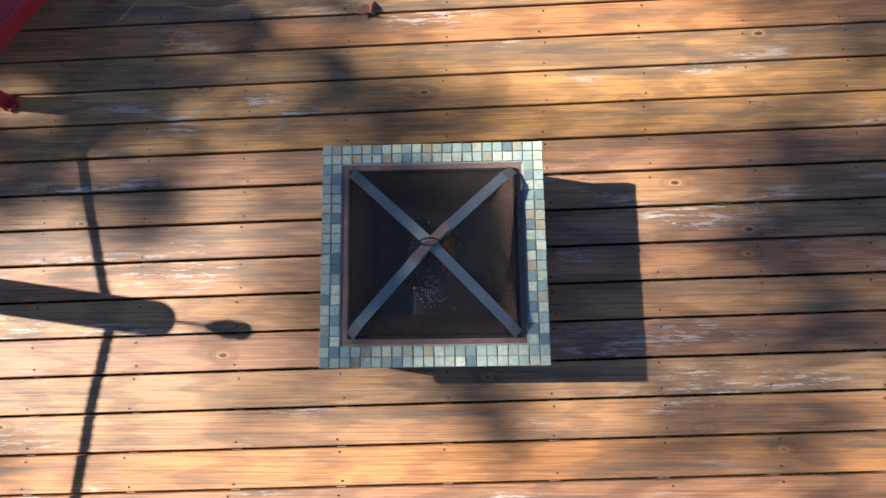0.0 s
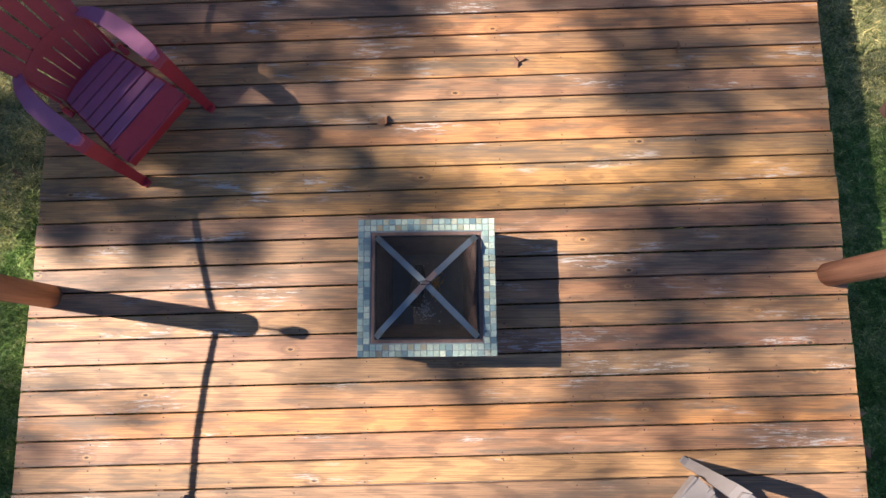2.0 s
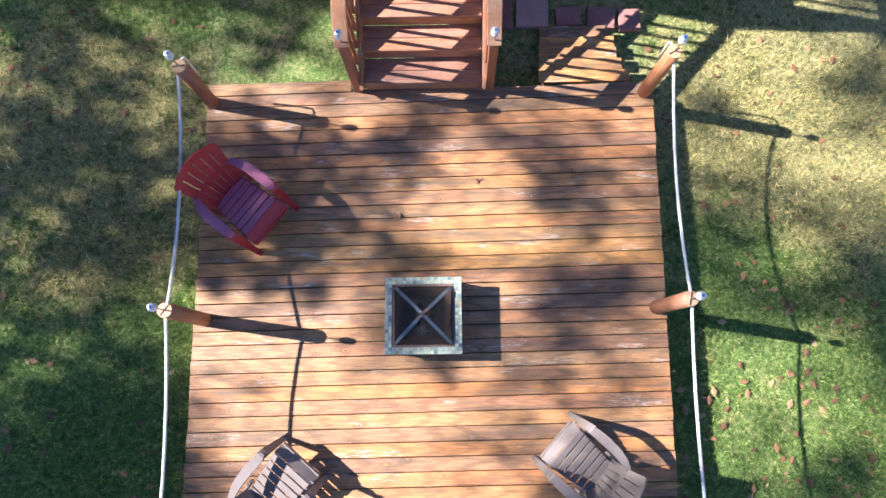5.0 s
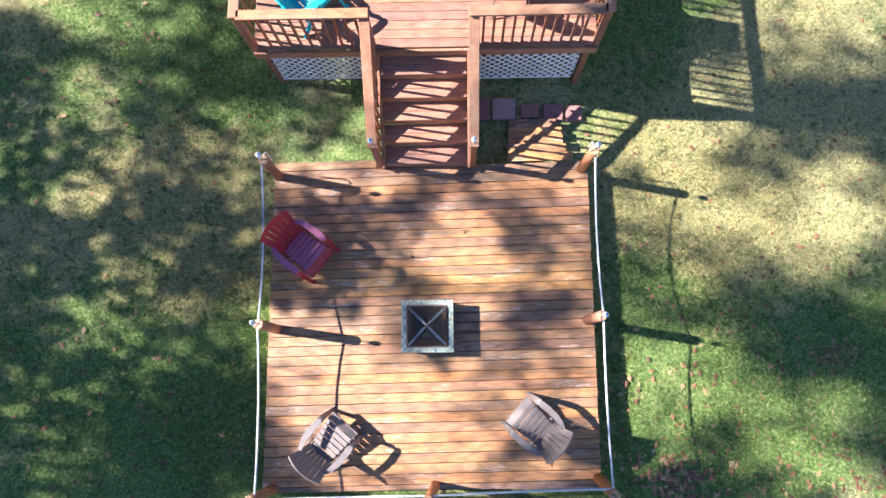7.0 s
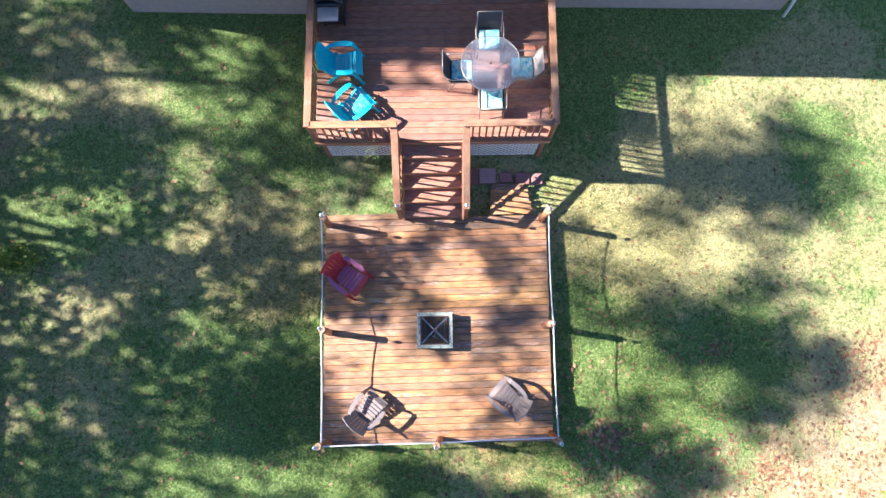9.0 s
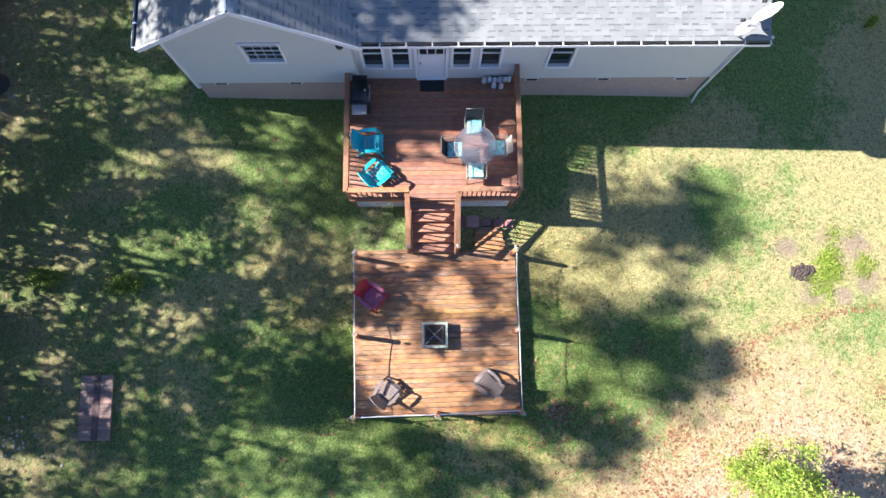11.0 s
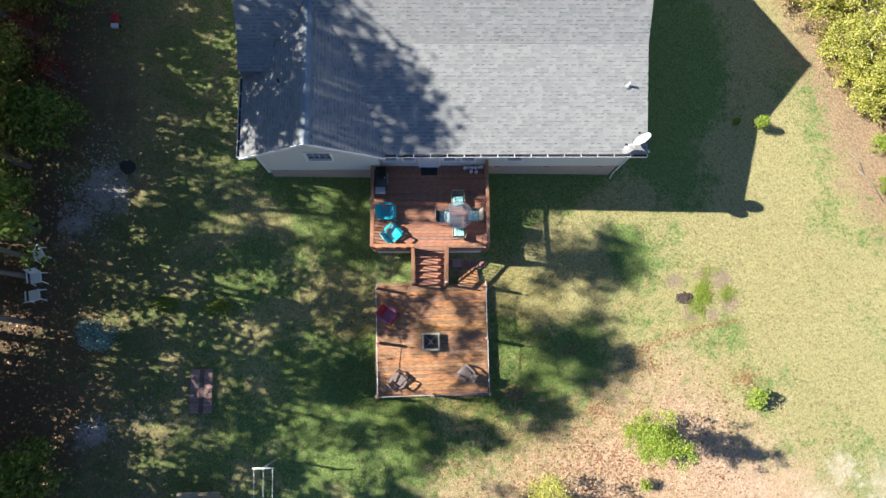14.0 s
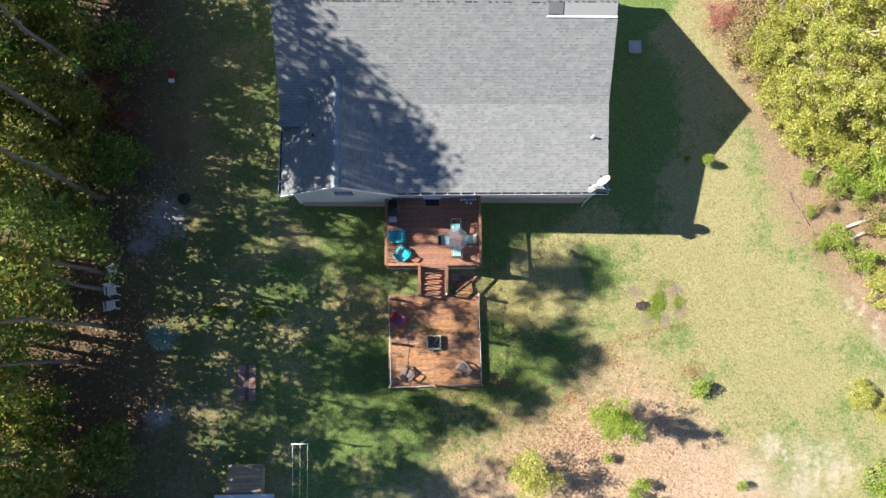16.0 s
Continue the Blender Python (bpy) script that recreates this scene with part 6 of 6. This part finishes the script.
# many trees are added, crowns out of view, fitted to shade deck and lawn
plant(WEST[0], False, [
    (-20.56, -7.81, 0.93, 256), (-20.55, 0.04, 0.75, 190), (-23.72, -7.63, 0.8, 262), (-17.25, 3.64, 0.72, 46), (-18.86, -4.96, 0.85, 132),
])
plant(WEST[1], False, [
    (-18.4, 10.8, 1.03, 220), (-18, 13.8, 0.97, 276), (-18.2, 17, 0.9, 187), (-19.5, 21.5, 0.95, 107), (-20.6, 10.6, 0.97, 181), (-20.4, 12.6, 0.95, 68),
    (-23.89, -6.94, 0.97, 20), (-26, 7.92, 1, 210), (-24.01, -0.96, 0.74, 61), (-26, -9.02, 0.76, 49), (-20.08, -6.33, 0.89, 250),
])
plant(WEST[2], False, [
    (-21.48, 9.55, 0.92, 139), (-22.2, 13.6, 1, 99), (-22, 19, 1, 149), (-22.5, 24, 1, 107), (-25.03, 16.25, 0.76, 272), (-24.44, 17.68, 1.08, 101),
    (-24.16, 15.2, 0.75, 108), (-20.35, -4.01, 0.89, 220), (-21.08, 0.99, 1.07, 188), (-17.18, 2.84, 0.92, 174), (-20.38, -6.98, 0.91, 109), (-21.96, 5.03, 0.72, 179),
])
plant(WEST[3], False, [
    (-20.4, 11.8, 0.95, 209), (-19.6, 15.4, 0.9, 216), (-20.6, 19.2, 1, 96), (-18.6, 19.5, 0.8, 91), (-24.69, 11.63, 0.8, 48), (-22.55, 11.1, 0.75, 217),
    (-17, 4.87, 0.85, 308), (-18.69, -6.26, 1.08, 276), (-19.87, -7.24, 0.81, 78), (-19.3, 0.44, 0.75, 238),
])
plant(WEST[4], False, [
    (-18.6, 5.6, 0.66, 9), (-18.8, 9.4, 0.9, 74), (-19, 12.4, 0.82, 252), (-18.2, 15.4, 0.82, 281), (-19.8, 2.8, 0.74, 8), (-19.4, -3.4, 0.82, 208),
    (-18.8, -6.6, 0.9, 1), (-18.2, -10.4, 0.9, 186), (-19.6, 17.6, 0.9, 230), (-19.2, 22.5, 0.9, 355), (-21.5, 7.6, 0.9, 93), (-22, 3.2, 0.82, 289),
    (-21.6, -1, 0.82, 313), (-21.6, 14.4, 0.9, 332), (-21.8, -8, 0.9, 1), (-17.8, 11.6, 0.61, 169), (-21.2, 10.6, 0.82, 353),
])
# high unseen crowns added to cast single patches of shade
plant(WEST[5], False, [
    (-23.95, -5.71, 1.04, 141), (-18.34, -0.88, 0.74, 214), (-20.91, -3.96, 0.75, 187), (-17, 0.89, 0.8, 145), (-17.6, 7.7, 0.97, 308), (-21.94, 4.66, 1.08, 130),
    (-22.33, 0.94, 0.72, 232),
])
red_tree = bush("thin red-leaved autumn sapling under the trees", 2.2, 0.85, LEAF_RED, 31, 24, 36, 0.07, group="undergrowth")
red_tree.matrix_basis = pose(-17.2, 13.2, gz(-17.2, 13.2))
copy_thing(red_tree, pose(-16.4, 11.6, gz(-16.4, 11.6), 0, 0, 80) @ Matrix.Scale(0.8, 4))
under = bush("dark green undergrowth at the edge of the wood", 2.2, 1.5, LEAF_GREEN, 32, 46, 60, 0.11, group="undergrowth")
under_at = [(-16.6, 9.6), (-16.3, -5.4), (-17.0, -9.6), (-16.8, 15.5), (-17.4, 20.0), (-16.0, -12.0), (-18.5, 6.6), (-19.5, -3.4)]
for i, (x, y) in enumerate(under_at):
    m = pose(x, y, gz(x, y), 0, 0, 57 * i)
    if i == 0:
        under.matrix_basis = m
    else:
        copy_thing(under, m)

EAST = [tree("bright yellow-green young tree", 7.0, 2.3, 0.12, LEAF_YELLOW, PALE_BARK, 11, clumps=75, per=150, size=0.075, trunk_r=0.08, spread=0.2, group="eastern thicket"),
        tree("pale-barked tree with thin yellow leaves", 9.5, 2.2, 0.35, LEAF_YELLOW, PALE_BARK, 12, clumps=45, per=130, size=0.075, trunk_r=0.12, spread=0.22, group="eastern thicket"),
        tree("young leafy yellow-green tree in the thicket", 5.2, 1.9, 0.1, LEAF_YELLOW, PALE_BARK, 13, clumps=60, per=130, size=0.07, trunk_r=0.06, spread=0.18, group="eastern thicket"),
        tree("tall bare pale stem with a high thin crown", 15.0, 1.6, 0.7, LEAF_YELLOW, PALE_BARK, 14, clumps=30, per=60, size=0.09, trunk_r=0.15, spread=0.3, group="eastern thicket")]
plant(EAST[0], False, [(21.6, 15.6, 0.82, 20), (24.3, 12.4, 0.9, 80), (22.4, 18.6, 0.9, 140), (26.6, 16.4, 1.0, 200), (25.4, 20.2, 1, 250), (28.6, 12.6, 1, 310), (29.6, 18.4, 1.05, 15), (22.2, 22.6, 0.85, 95)])
plant(EAST[1], False, [(24.0, 16.2, 0.85, 40), (27.4, 9.8, 0.8, 120), (27.6, 22.4, 1, 210), (30.4, 7.4, 0.9, 290), (29.2, 15.2, 1, 10)])
plant(EAST[2], False, [(20.9, 13.6, 0.8, 60), (22.6, 12.9, 1, 130), (26.0, 12.0, 1.1, 230), (24.4, 18.2, 1, 300), (20.6, 19.2, 0.8, 45), (27.4, 14.2, 1, 165), (28.9, 10.2, 1.1, 255), (30.2, 4.6, 1, 330)])
plant(EAST[3], False, [(25.4, 14.0, 0.9, 0), (25.9, 14.7, 1, 100), (26.4, 18.6, 1, 200)])
low_e = bush("low bright yellow-green bush at the lawn's edge", 2.1, 1.5, LEAF_YELLOW, 41, 44, 110, 0.075, spread=0.2, group="eastern thicket")
plant(low_e, False, [(20.3, 14.2, 0.8, 0), (21.0, 11.9, 0.75, 71), (22.0, 11.5, 0.85, 142), (23.2, 11.0, 0.7, 213), (19.4, 16.4, 0.75, 284), (20.2, 17.6, 0.8, 355), (24.2, 10.4, 0.7, 66), (26.8, 6.2, 0.8, 137), (25.6, 2.6, 0.7, 200)])
low_g = bush("low green brush over bare earth", 1.3, 1.2, LEAF_LIME, 42, 26, 70, 0.07, spread=0.17, group="eastern thicket")
plant(low_g, False, [(23.4, 9.2, 0.9, 0), (24.6, 8.4, 0.8, 50), (26.0, 8.6, 1.1, 110), (22.0, 9.2, 0.45, 170), (23.4, 5.6, 0.7, 230), (24.6, 4.4, 0.8, 290), (22.3, 5.4, 0.5, 340), (27.0, 4.2, 1.0, 20), (25.6, 10.0, 1.0, 75), (21.9, 7.2, 0.35, 25)])
low_t = bush("dry tan brush at the thicket's edge", 1.5, 1.2, LEAF_TAN, 43, 26, 60, 0.07, spread=0.2, group="eastern thicket")
plant(low_t, False, [(18.5, 16.6, 0.8, 0), (18.2, 17.9, 0.8, 60), (19.0, 15.2, 0.7, 120), (19.6, 18.8, 0.9, 180), (18.8, 20.2, 0.9, 240), (20.0, 12.8, 0.5, 300), (22.8, 7.6, 0.5, 20), (25.2, 6.8, 0.7, 80), (20.6, 21.4, 1, 140)])
rosy = bush("thin pale red brush at the thicket's edge", 1.1, 0.9, LEAF_ROSE, 44, 16, 40, 0.06, spread=0.2, group="eastern thicket")
plant(rosy, False, [(17.2, 18.3, 0.9, 0), (17.0, 19.4, 0.7, 100), (18.0, 19.3, 0.7, 200)])

b1 = tree("leafy lime-green young tree on bare earth", 8.2, 2.1, 0.08, LEAF_LIME, BARK, 51, clumps=110, per=110, size=0.1, trunk_r=0.09, spread=0.3, group="")
b1.matrix_basis = pose(8.95, -4.15, gz(8.9, -4.2)) @ Matrix.Diagonal((0.42, 0.42, 0.56, 1))
b2 = tree("yellow-green sapling with several stems", 6.4, 2.4, 0.06, LEAF_YELLOW, BARK, 57, clumps=60, per=120, size=0.1, trunk_r=0.07, spread=0.34, group="")
b2.matrix_basis = pose(4.6, -6.95, gz(4.6, -7.0)) @ Matrix.Scale(0.5, 4)
b3 = bush("small sparse lime-green shrub on the lawn", 1.1, 0.42, LEAF_LIME, 53, 16, 32, 0.07, spread=0.12, group="small shrubs")
plant(b3, False, [(14.45, -2.7, 0.95, 0), (9.2, -6.3, 0.6, 67), (10.4, -8.3, 0.9, 201), (11.0, -7.7, 0.8, 268), (16.5, -7.9, 0.6, 335), (12.0, -8.6, 0.5, 42)])
plant(low_e, True, [(23.7, -3.2, 0.5, 30), (25.4, -4.2, 0.5, 160)])
plant(low_g, True, [(24.3, -8.3, 1.0, 90), (25.4, -7.4, 0.9, 10)])
cone = bush("small dense bright lime shrub on the lawn", 0.95, 0.24, LEAF_LIME, 58, 40, 40, 0.04, spread=0.07, group="lime shrubs")
plant(cone, False, [(15.88, 10.1, 1.0, 0), (14.75, 10.22, 0.6, 80)])
sp = bush("small blue-green spruce on the shaded lawn", 1.6, 0.55, LEAF_BLUE, 54, 46, 60, 0.06, "spruce", 0.13)
sp.matrix_basis = pose(-13.8, 0.35, gz(-13.8, 0.35))
dk = bush("low dark green shrub on the shaded lawn", 0.32, 0.36, LEAF_GREEN, 55, 30, 60, 0.04, spread=0.09, group="dark shrubs")
dk.matrix_basis = pose(-11.4, 1.65, gz(-11.4, 1.65))
dk.scale = (1.35, 0.8, 1.0)
copy_thing(dk, pose(-9.15, 1.5, gz(-9.15, 1.5), 0, 0, 180))

# ---- things in the yard ----
br = thing("plank_bridge", pose(-9.78, -2.07, gz(-9.78, -2.07), 0, -2.8, 0.5), "weathered red-brown slatted wooden platform lying on the grass", "platform")
n = 18
for i in range(n):
    part("slat", mesh_of("slat", *cbox(0.94, 1.84 / n - 0.008, 0.025, 0.003, (0, -0.92 + 1.84 * (i + 0.5) / n, 0.11)), PALLET_WOOD), br)
part("centre_strip", mesh_of("centre_strip", *cbox(0.2, 1.8, 0.008, 0.002, (0.02, 0.0, 0.1265)), STRIP_WOOD), br, "dark worn strip along the middle")
for x in (-0.38, 0, 0.38):
    part("bearer", mesh_of("bearer", *cbox(0.06, 1.8, 0.14, 0.004, (x, 0, 0.03)), PALLET_WOOD), br)


def clothes_pole(m):
    c = thing("clothesline_pole", m, "white T-shaped clothesline pole with three lines", "clothesline")
    part("pole", mesh_of("pole", *tube([(0, 0, -0.3), (0, 0, 2.15)], 0.04, 10), GALV, True), c)
    part("cross_arm", mesh_of("cross_arm", *tube([(-0.42, 0, 2.15), (0.42, 0, 2.15)], 0.03, 10), WHITE_PAINT, True), c)
    for x in (-0.36, 0.0, 0.36):
        pts = [(x, -0.02 - 0.35 * i, 2.16 - 0.25 * (i / 20) * (1 - i / 20) * 4) for i in range(21)]
        part("line", mesh_of("line", *tube(pts, 0.008, 5), WHITE_PAINT, True), c, "white line")
    return c


clothes_pole(pose(-6.62, -4.95, gz(-6.6, -5.0)))
shed = thing("well_house", pose(-9.55, -7.55, gz(-9.6, -7.5)), "small hut with yellow plank and pale sheet roofs", "hut")
for i in range(8):
    part("roof_plank", mesh_of("roof_plank", *moved(cbox(1.75, 0.16, 0.03, 0.004), pose(0, 0.25 + 0.165 * i, 1.0 - 0.05 * i, -16, 0, 0)), SHED_WOOD), shed)
part("sheet_roof", mesh_of("sheet_roof", *moved(cbox(2.9, 1.6, 0.03, 0.004), pose(0.1, -0.65, 1.05, 8, 0, 0)), METAL_ROOF), shed, "pale metal sheet")
part("hut_wall", mesh_of("hut_wall", *cbox(1.6, 2.0, 0.75, 0.01, (0, 0.2, 0.3)), SHED_WOOD), shed)


def white_chair(m):
    c = thing("plastic_chair", m, "white moulded plastic garden chair under the trees", "chair", "white chairs")
    part("seat", mesh_of("seat", *cbox(0.46, 0.44, 0.03, 0.01, (0, 0, 0.42)), WHITE_PAINT), c)
    part("backrest", mesh_of("backrest", *moved(cbox(0.46, 0.025, 0.48, 0.01), pose(0, -0.28, 0.65, 14, 0, 0)), WHITE_PAINT), c)
    for a in (-1, 1):
        part("armrest", mesh_of("armrest", *bar((a * 0.26, -0.26, 0.62), (a * 0.26, 0.2, 0.6), 0.06, 0.03, 0.008), WHITE_PAINT), c)
        for b in (-1, 1):
            part("leg", mesh_of("leg", *bar((a * 0.22, b * 0.19, 0.42), (a * 0.26, b * 0.24, 0.0), 0.045, 0.045, 0.006), WHITE_PAINT), c)
    return c


wc = white_chair(pose(-16.66, 2.0, gz(-16.66, 2.0), 0, 0, 10))
copy_thing(wc, pose(-16.66, 2.72, gz(-16.66, 2.72), 0, 0, 190))
copy_thing(wc, pose(-16.66, 3.75, gz(-16.66, 3.75), 0, 0, 120))
cart = thing("toy_cart", pose(-14.3, 14.5, gz(-14.3, 14.5)) @ Matrix.Scale(0.72, 4), "small red cart with a pale front standing on the grass", "cart")
part("cart_body", mesh_of("cart_body", *cbox(0.45, 0.6, 0.3, 0.03, (0, 0.15, 0.32)), RED_PLASTIC), cart)
part("cart_front", mesh_of("cart_front", *cbox(0.42, 0.3, 0.22, 0.03, (0, -0.3, 0.26)), WHITE_PAINT), cart, "pale front")
for a in (-1, 1):
    for b in (-0.25, 0.3):
        part("wheel", mesh_of("wheel", *moved(lathe([(0.1, -0.03), (0.12, -0.02), (0.12, 0.02), (0.1, 0.03)], 12), pose(a * 0.25, b, 0.12, 0, 90, 0)), BLACK_PLASTIC), cart)
ac = thing("utility_box", pose(12.1, 17.1, gz(12.1, 17.1)), "square pale concrete utility cover by the house", "utility box")
part("slab", mesh_of("slab", *cbox(0.72, 0.72, 0.24, 0.015, (0, 0, 0.08)), CONCRETE), ac)
part("lid", mesh_of("lid", *cbox(0.42, 0.42, 0.05, 0.01, (0, 0, 0.22)), GALV), ac, "grey lid")
stump = new("tree_stump", mesh_of("tree_stump", *lathe([(0.42, -0.2), (0.3, 0.1), (0.24, 0.32), (0.17, 0.33)], 9), CHAR))
stump.matrix_basis = pose(-13.4, 7.7, gz(-13.4, 7.7))
tagged(stump, "dark burnt tree stump by a patch of gravel", "stump")

def pebbles(cx, cy, wx, wy, n, seed, label):
    q = random.Random(seed)
    stones = []
    for i in range(n):
        x, y, r = cx + q.gauss(0, wx), cy + q.gauss(0, wy), q.uniform(0.015, 0.05)
        stones.append(moved(lathe([(0.6 * r, -0.3 * r), (r, 0.1 * r), (0.6 * r, 0.6 * r)], 6), pose(x, y, gz(x, y) + 0.012, q.uniform(-20, 20), q.uniform(-20, 20), q.uniform(0, 90))))
    ob = new("pebbles", mesh_of("pebbles", *join(*stones), PEBBLE))
    return tagged(ob, label, "gravel", kind="stuff")


pebbles(-14.0, -3.6, 0.35, 0.3, 240, 61, "heap of pale pebbles on the shaded grass")
pebbles(-12.4, -3.0, 0.7, 0.4, 60, 62, "few pale pebbles strewn on the grass")
pebbles(-14.5, 7.2, 0.5, 0.9, 420, 63, "patch of grey gravel at the wood's edge")
pebbles(-15.3, 5.8, 0.6, 0.6, 260, 64, "patch of pale gravel by the trees")

# planting bed on the lawn
q = random.Random(77)
bed_parts = []
for i in range(130):
    a, r = q.uniform(0, 6.283), math.sqrt(q.random())
    x, y = 11.72 + 0.42 * r * math.cos(a), 1.78 + 0.26 * r * math.sin(a)
    w = q.uniform(0.025, 0.075)
    bed_parts.append(moved(lathe([(w, -0.02), (0.8 * w, 0.4 * w), (0.3 * w, 0.75 * w)], 8), pose(x, y, gz(x, y) + 0.09 * (1 - r), q.uniform(-15, 15), q.uniform(-15, 15), q.uniform(0, 90))))
bed = new("planting_bed", mesh_of("planting_bed", *join(*bed_parts), SOIL, True))
tagged(bed, "low heap of dark crumbled soil on the lawn", "soil bed", kind="stuff")

weed_at = []
for i in range(70):
    u, v = q.gauss(0, 1), q.gauss(0, 1)
    x, y = 12.5 + 0.22 * v + 0.16 * u, 1.9 + 0.5 * u
    weed_at.append((x, y, gz(x, y) + 0.06))
for i in range(14):
    x, y = 13.75 + q.gauss(0, 0.12), 1.95 + q.gauss(0, 0.2)
    weed_at.append((x, y, gz(x, y) + 0.04))
weeds = new("weeds", leaf_mesh("weeds", weed_at, 60, 0.1, 0.03, LEAF_LIME, np.random.RandomState(91), 0.35))
tagged(weeds, "patch of bright green weeds beside the soil heap", "weeds", kind="stuff")

# logs and cut branches at the eastern edge
for i, (x0, y0, x1, y1, r, mt) in enumerate(((24.0, 6.2, 27.5, 7.2, 0.09, PALE_BARK), (24.4, 5.6, 27.4, 6.6, 0.08, PALE_BARK), (20.9, 8.0, 22.0, 6.4, 0.028, BARK), (22.6, 9.4, 23.8, 10.4, 0.05, PALE_BARK), (20.6, 8.8, 21.2, 7.7, 0.025, BARK))):
    lg = new("fallen_log", mesh_of("fallen_log", *tube([(x0, y0, gz(x0, y0) + r), ((x0 + x1) / 2, (y0 + y1) / 2 + 0.1, gz((x0 + x1) / 2, (y0 + y1) / 2) + r + 0.1), (x1, y1, gz(x1, y1) + r)], [r, r * 0.9, r * 0.7], 8), mt, True))
    tagged(lg, "pale bare log lying at the wood's edge" if mt is PALE_BARK else "dark thin branch lying at the lawn's edge", "log", "fallen wood")


# ---- fallen leaves and grass ----
def scatter_leaves(name, label, n, where, size, seed, lift=0.015):
    rnd = np.random.RandomState(seed)
    V, F = [], []
    while len(F) < n:
        p = where(rnd)
        if p is None:
            continue
        x, y, z = p
        s = size * rnd.uniform(0.6, 1.4)
        a = rnd.uniform(0, 6.283)
        c, d = s * math.cos(a), s * math.sin(a)
        k = len(V)
        h = rnd.uniform(-0.4, 0.6, 4) * s * 0.5
        V += [(x - c, y - d, z + lift + abs(h[0])), (x + d * 0.6, y - c * 0.6, z + lift), (x + c, y + d, z + lift + abs(h[2])), (x - d * 0.6, y + c * 0.6, z + lift)]
        F.append([k, k + 1, k + 2, k + 3])
    ob = new(name, mesh_of(name, V, F, FALLEN))
    return tagged(ob, label, "leaves", kind="stuff")


def on_lawn(x, y):
    if -HALF - 0.03 < x < HALF + 0.03 and -2.5 < y < 2.62:
        return False
    if UX0 < x < UX1 and 2.4 < y < 8:
        return False
    return not (WX0 < x < WX1 and y > WALL_Y)


def lawn_leaf(rnd):
    if rnd.uniform() < 0.62:
        x, y = rnd.normal(7.5, 4.0), rnd.normal(-5.2, 2.2)
    elif rnd.uniform() < 0.09:
        u = rnd.uniform()
        x, y = 9.07 + 5.1 * u + rnd.normal(0, 0.12), -0.78 + 1.49 * u + 0.25 * math.sin(3 * u) + rnd.normal(0, 0.1)
    else:
        x, y = rnd.uniform(-16, 20), rnd.uniform(-10, 7)
    return (x, y, gz(x, y)) if on_lawn(x, y) else None


def drift_leaf(rnd):
    cx, cy, w = ((7.3, -3.2, 0.3), (6.4, -0.6, 0.25), (9.6, -1.2, 0.5), (3.7, -2.4, 0.3), (14.4, -1.9, 0.35), (8.6, -5.6, 0.9))[rnd.randint(6)]
    x, y = rnd.normal(cx, w), rnd.normal(cy, 0.6 * w)
    return (x, y, gz(x, y)) if on_lawn(x, y) else None


def wood_leaf(rnd):
    x, y = rnd.normal(-16.5, 1.6), rnd.uniform(-12, 22)
    return (x, y, gz(x, y)) if x < -12.5 else None


scatter_leaves("fallen_leaves", "scattered red-brown fallen leaves on the lawn", 9000, lawn_leaf, 0.045, 5)
scatter_leaves("leaf_drift", "small drifts of red-brown fallen leaves", 700, drift_leaf, 0.05, 7)
scatter_leaves("leaf_litter", "brown leaf litter under the trees", 4500, wood_leaf, 0.065, 6)
for i, (x, y, s) in enumerate(((0.53, 1.36, 0.05), (-0.31, 0.96, 0.055), (1.52, 1.42, 0.045), (1.72, -2.07, 0.045), (0.05, 2.2, 0.03))):
    lf = new("dry_leaf", leaf_mesh("dry_leaf", [(0, 0, 0.012)], 3, 0.012, s * 0.8, FALLEN, np.random.RandomState(60 + i), 0.2))
    lf.matrix_basis = pose(x, y, 0.004, 0, 0, 50 * i)
    tagged(lf, "curled dry brown leaf on the deck boards", "leaf", "dry leaves on the deck")


def grass(name, label, n, box, seed, h=0.036, wide=0.0028):
    rnd = np.random.RandomState(seed)
    x, y = rnd.normal(box[0], box[2], n), rnd.normal(box[1], box[3], n)
    keep = np.array([on_lawn(a, b) for a, b in zip(x, y)])
    x, y = x[keep], y[keep]
    z = np.array([gz(a, b) + 0.05 * noise.noise((0.5 * a, 0.5 * b, 0)) for a, b in zip(x, y)])
    m = len(x)
    a = rnd.uniform(0, 6.283, m)
    hh = h * rnd.uniform(0.4, 1.3, m)
    w = wide * rnd.uniform(0.7, 1.4, m)
    lean = rnd.normal(0, 0.9, (m, 2)) * hh[:, None]
    P = np.stack((x, y, z - 0.005), 1)
    d = np.stack((np.cos(a) * w, np.sin(a) * w, np.zeros(m)), 1)
    tip = P + np.stack((lean[:, 0], lean[:, 1], hh), 1)
    Q = np.stack((P - d, P + d, tip), 1).reshape(-1, 3)
    me = bpy.data.meshes.new(name)
    me.vertices.add(3 * m)
    me.vertices.foreach_set("co", Q.ravel())
    me.loops.add(3 * m)
    me.loops.foreach_set("vertex_index", np.arange(3 * m))
    me.polygons.add(m)
    me.polygons.foreach_set("loop_start", np.arange(0, 3 * m, 3))
    me.polygons.foreach_set("loop_total", np.full(m, 3))
    me.materials.append(BLADES)
    me.update(calc_edges=True)
    return tagged(new(name, me), label, "grass", kind="stuff")


grass("grass", "short green and straw-coloured lawn grass round the deck", 800000, (0.3, -0.2, 3.5, 2.8), 8)
grass("grass", "thin grass of the wider lawn", 300000, (1.0, -0.5, 8.5, 5.5), 9, 0.05, 0.006)
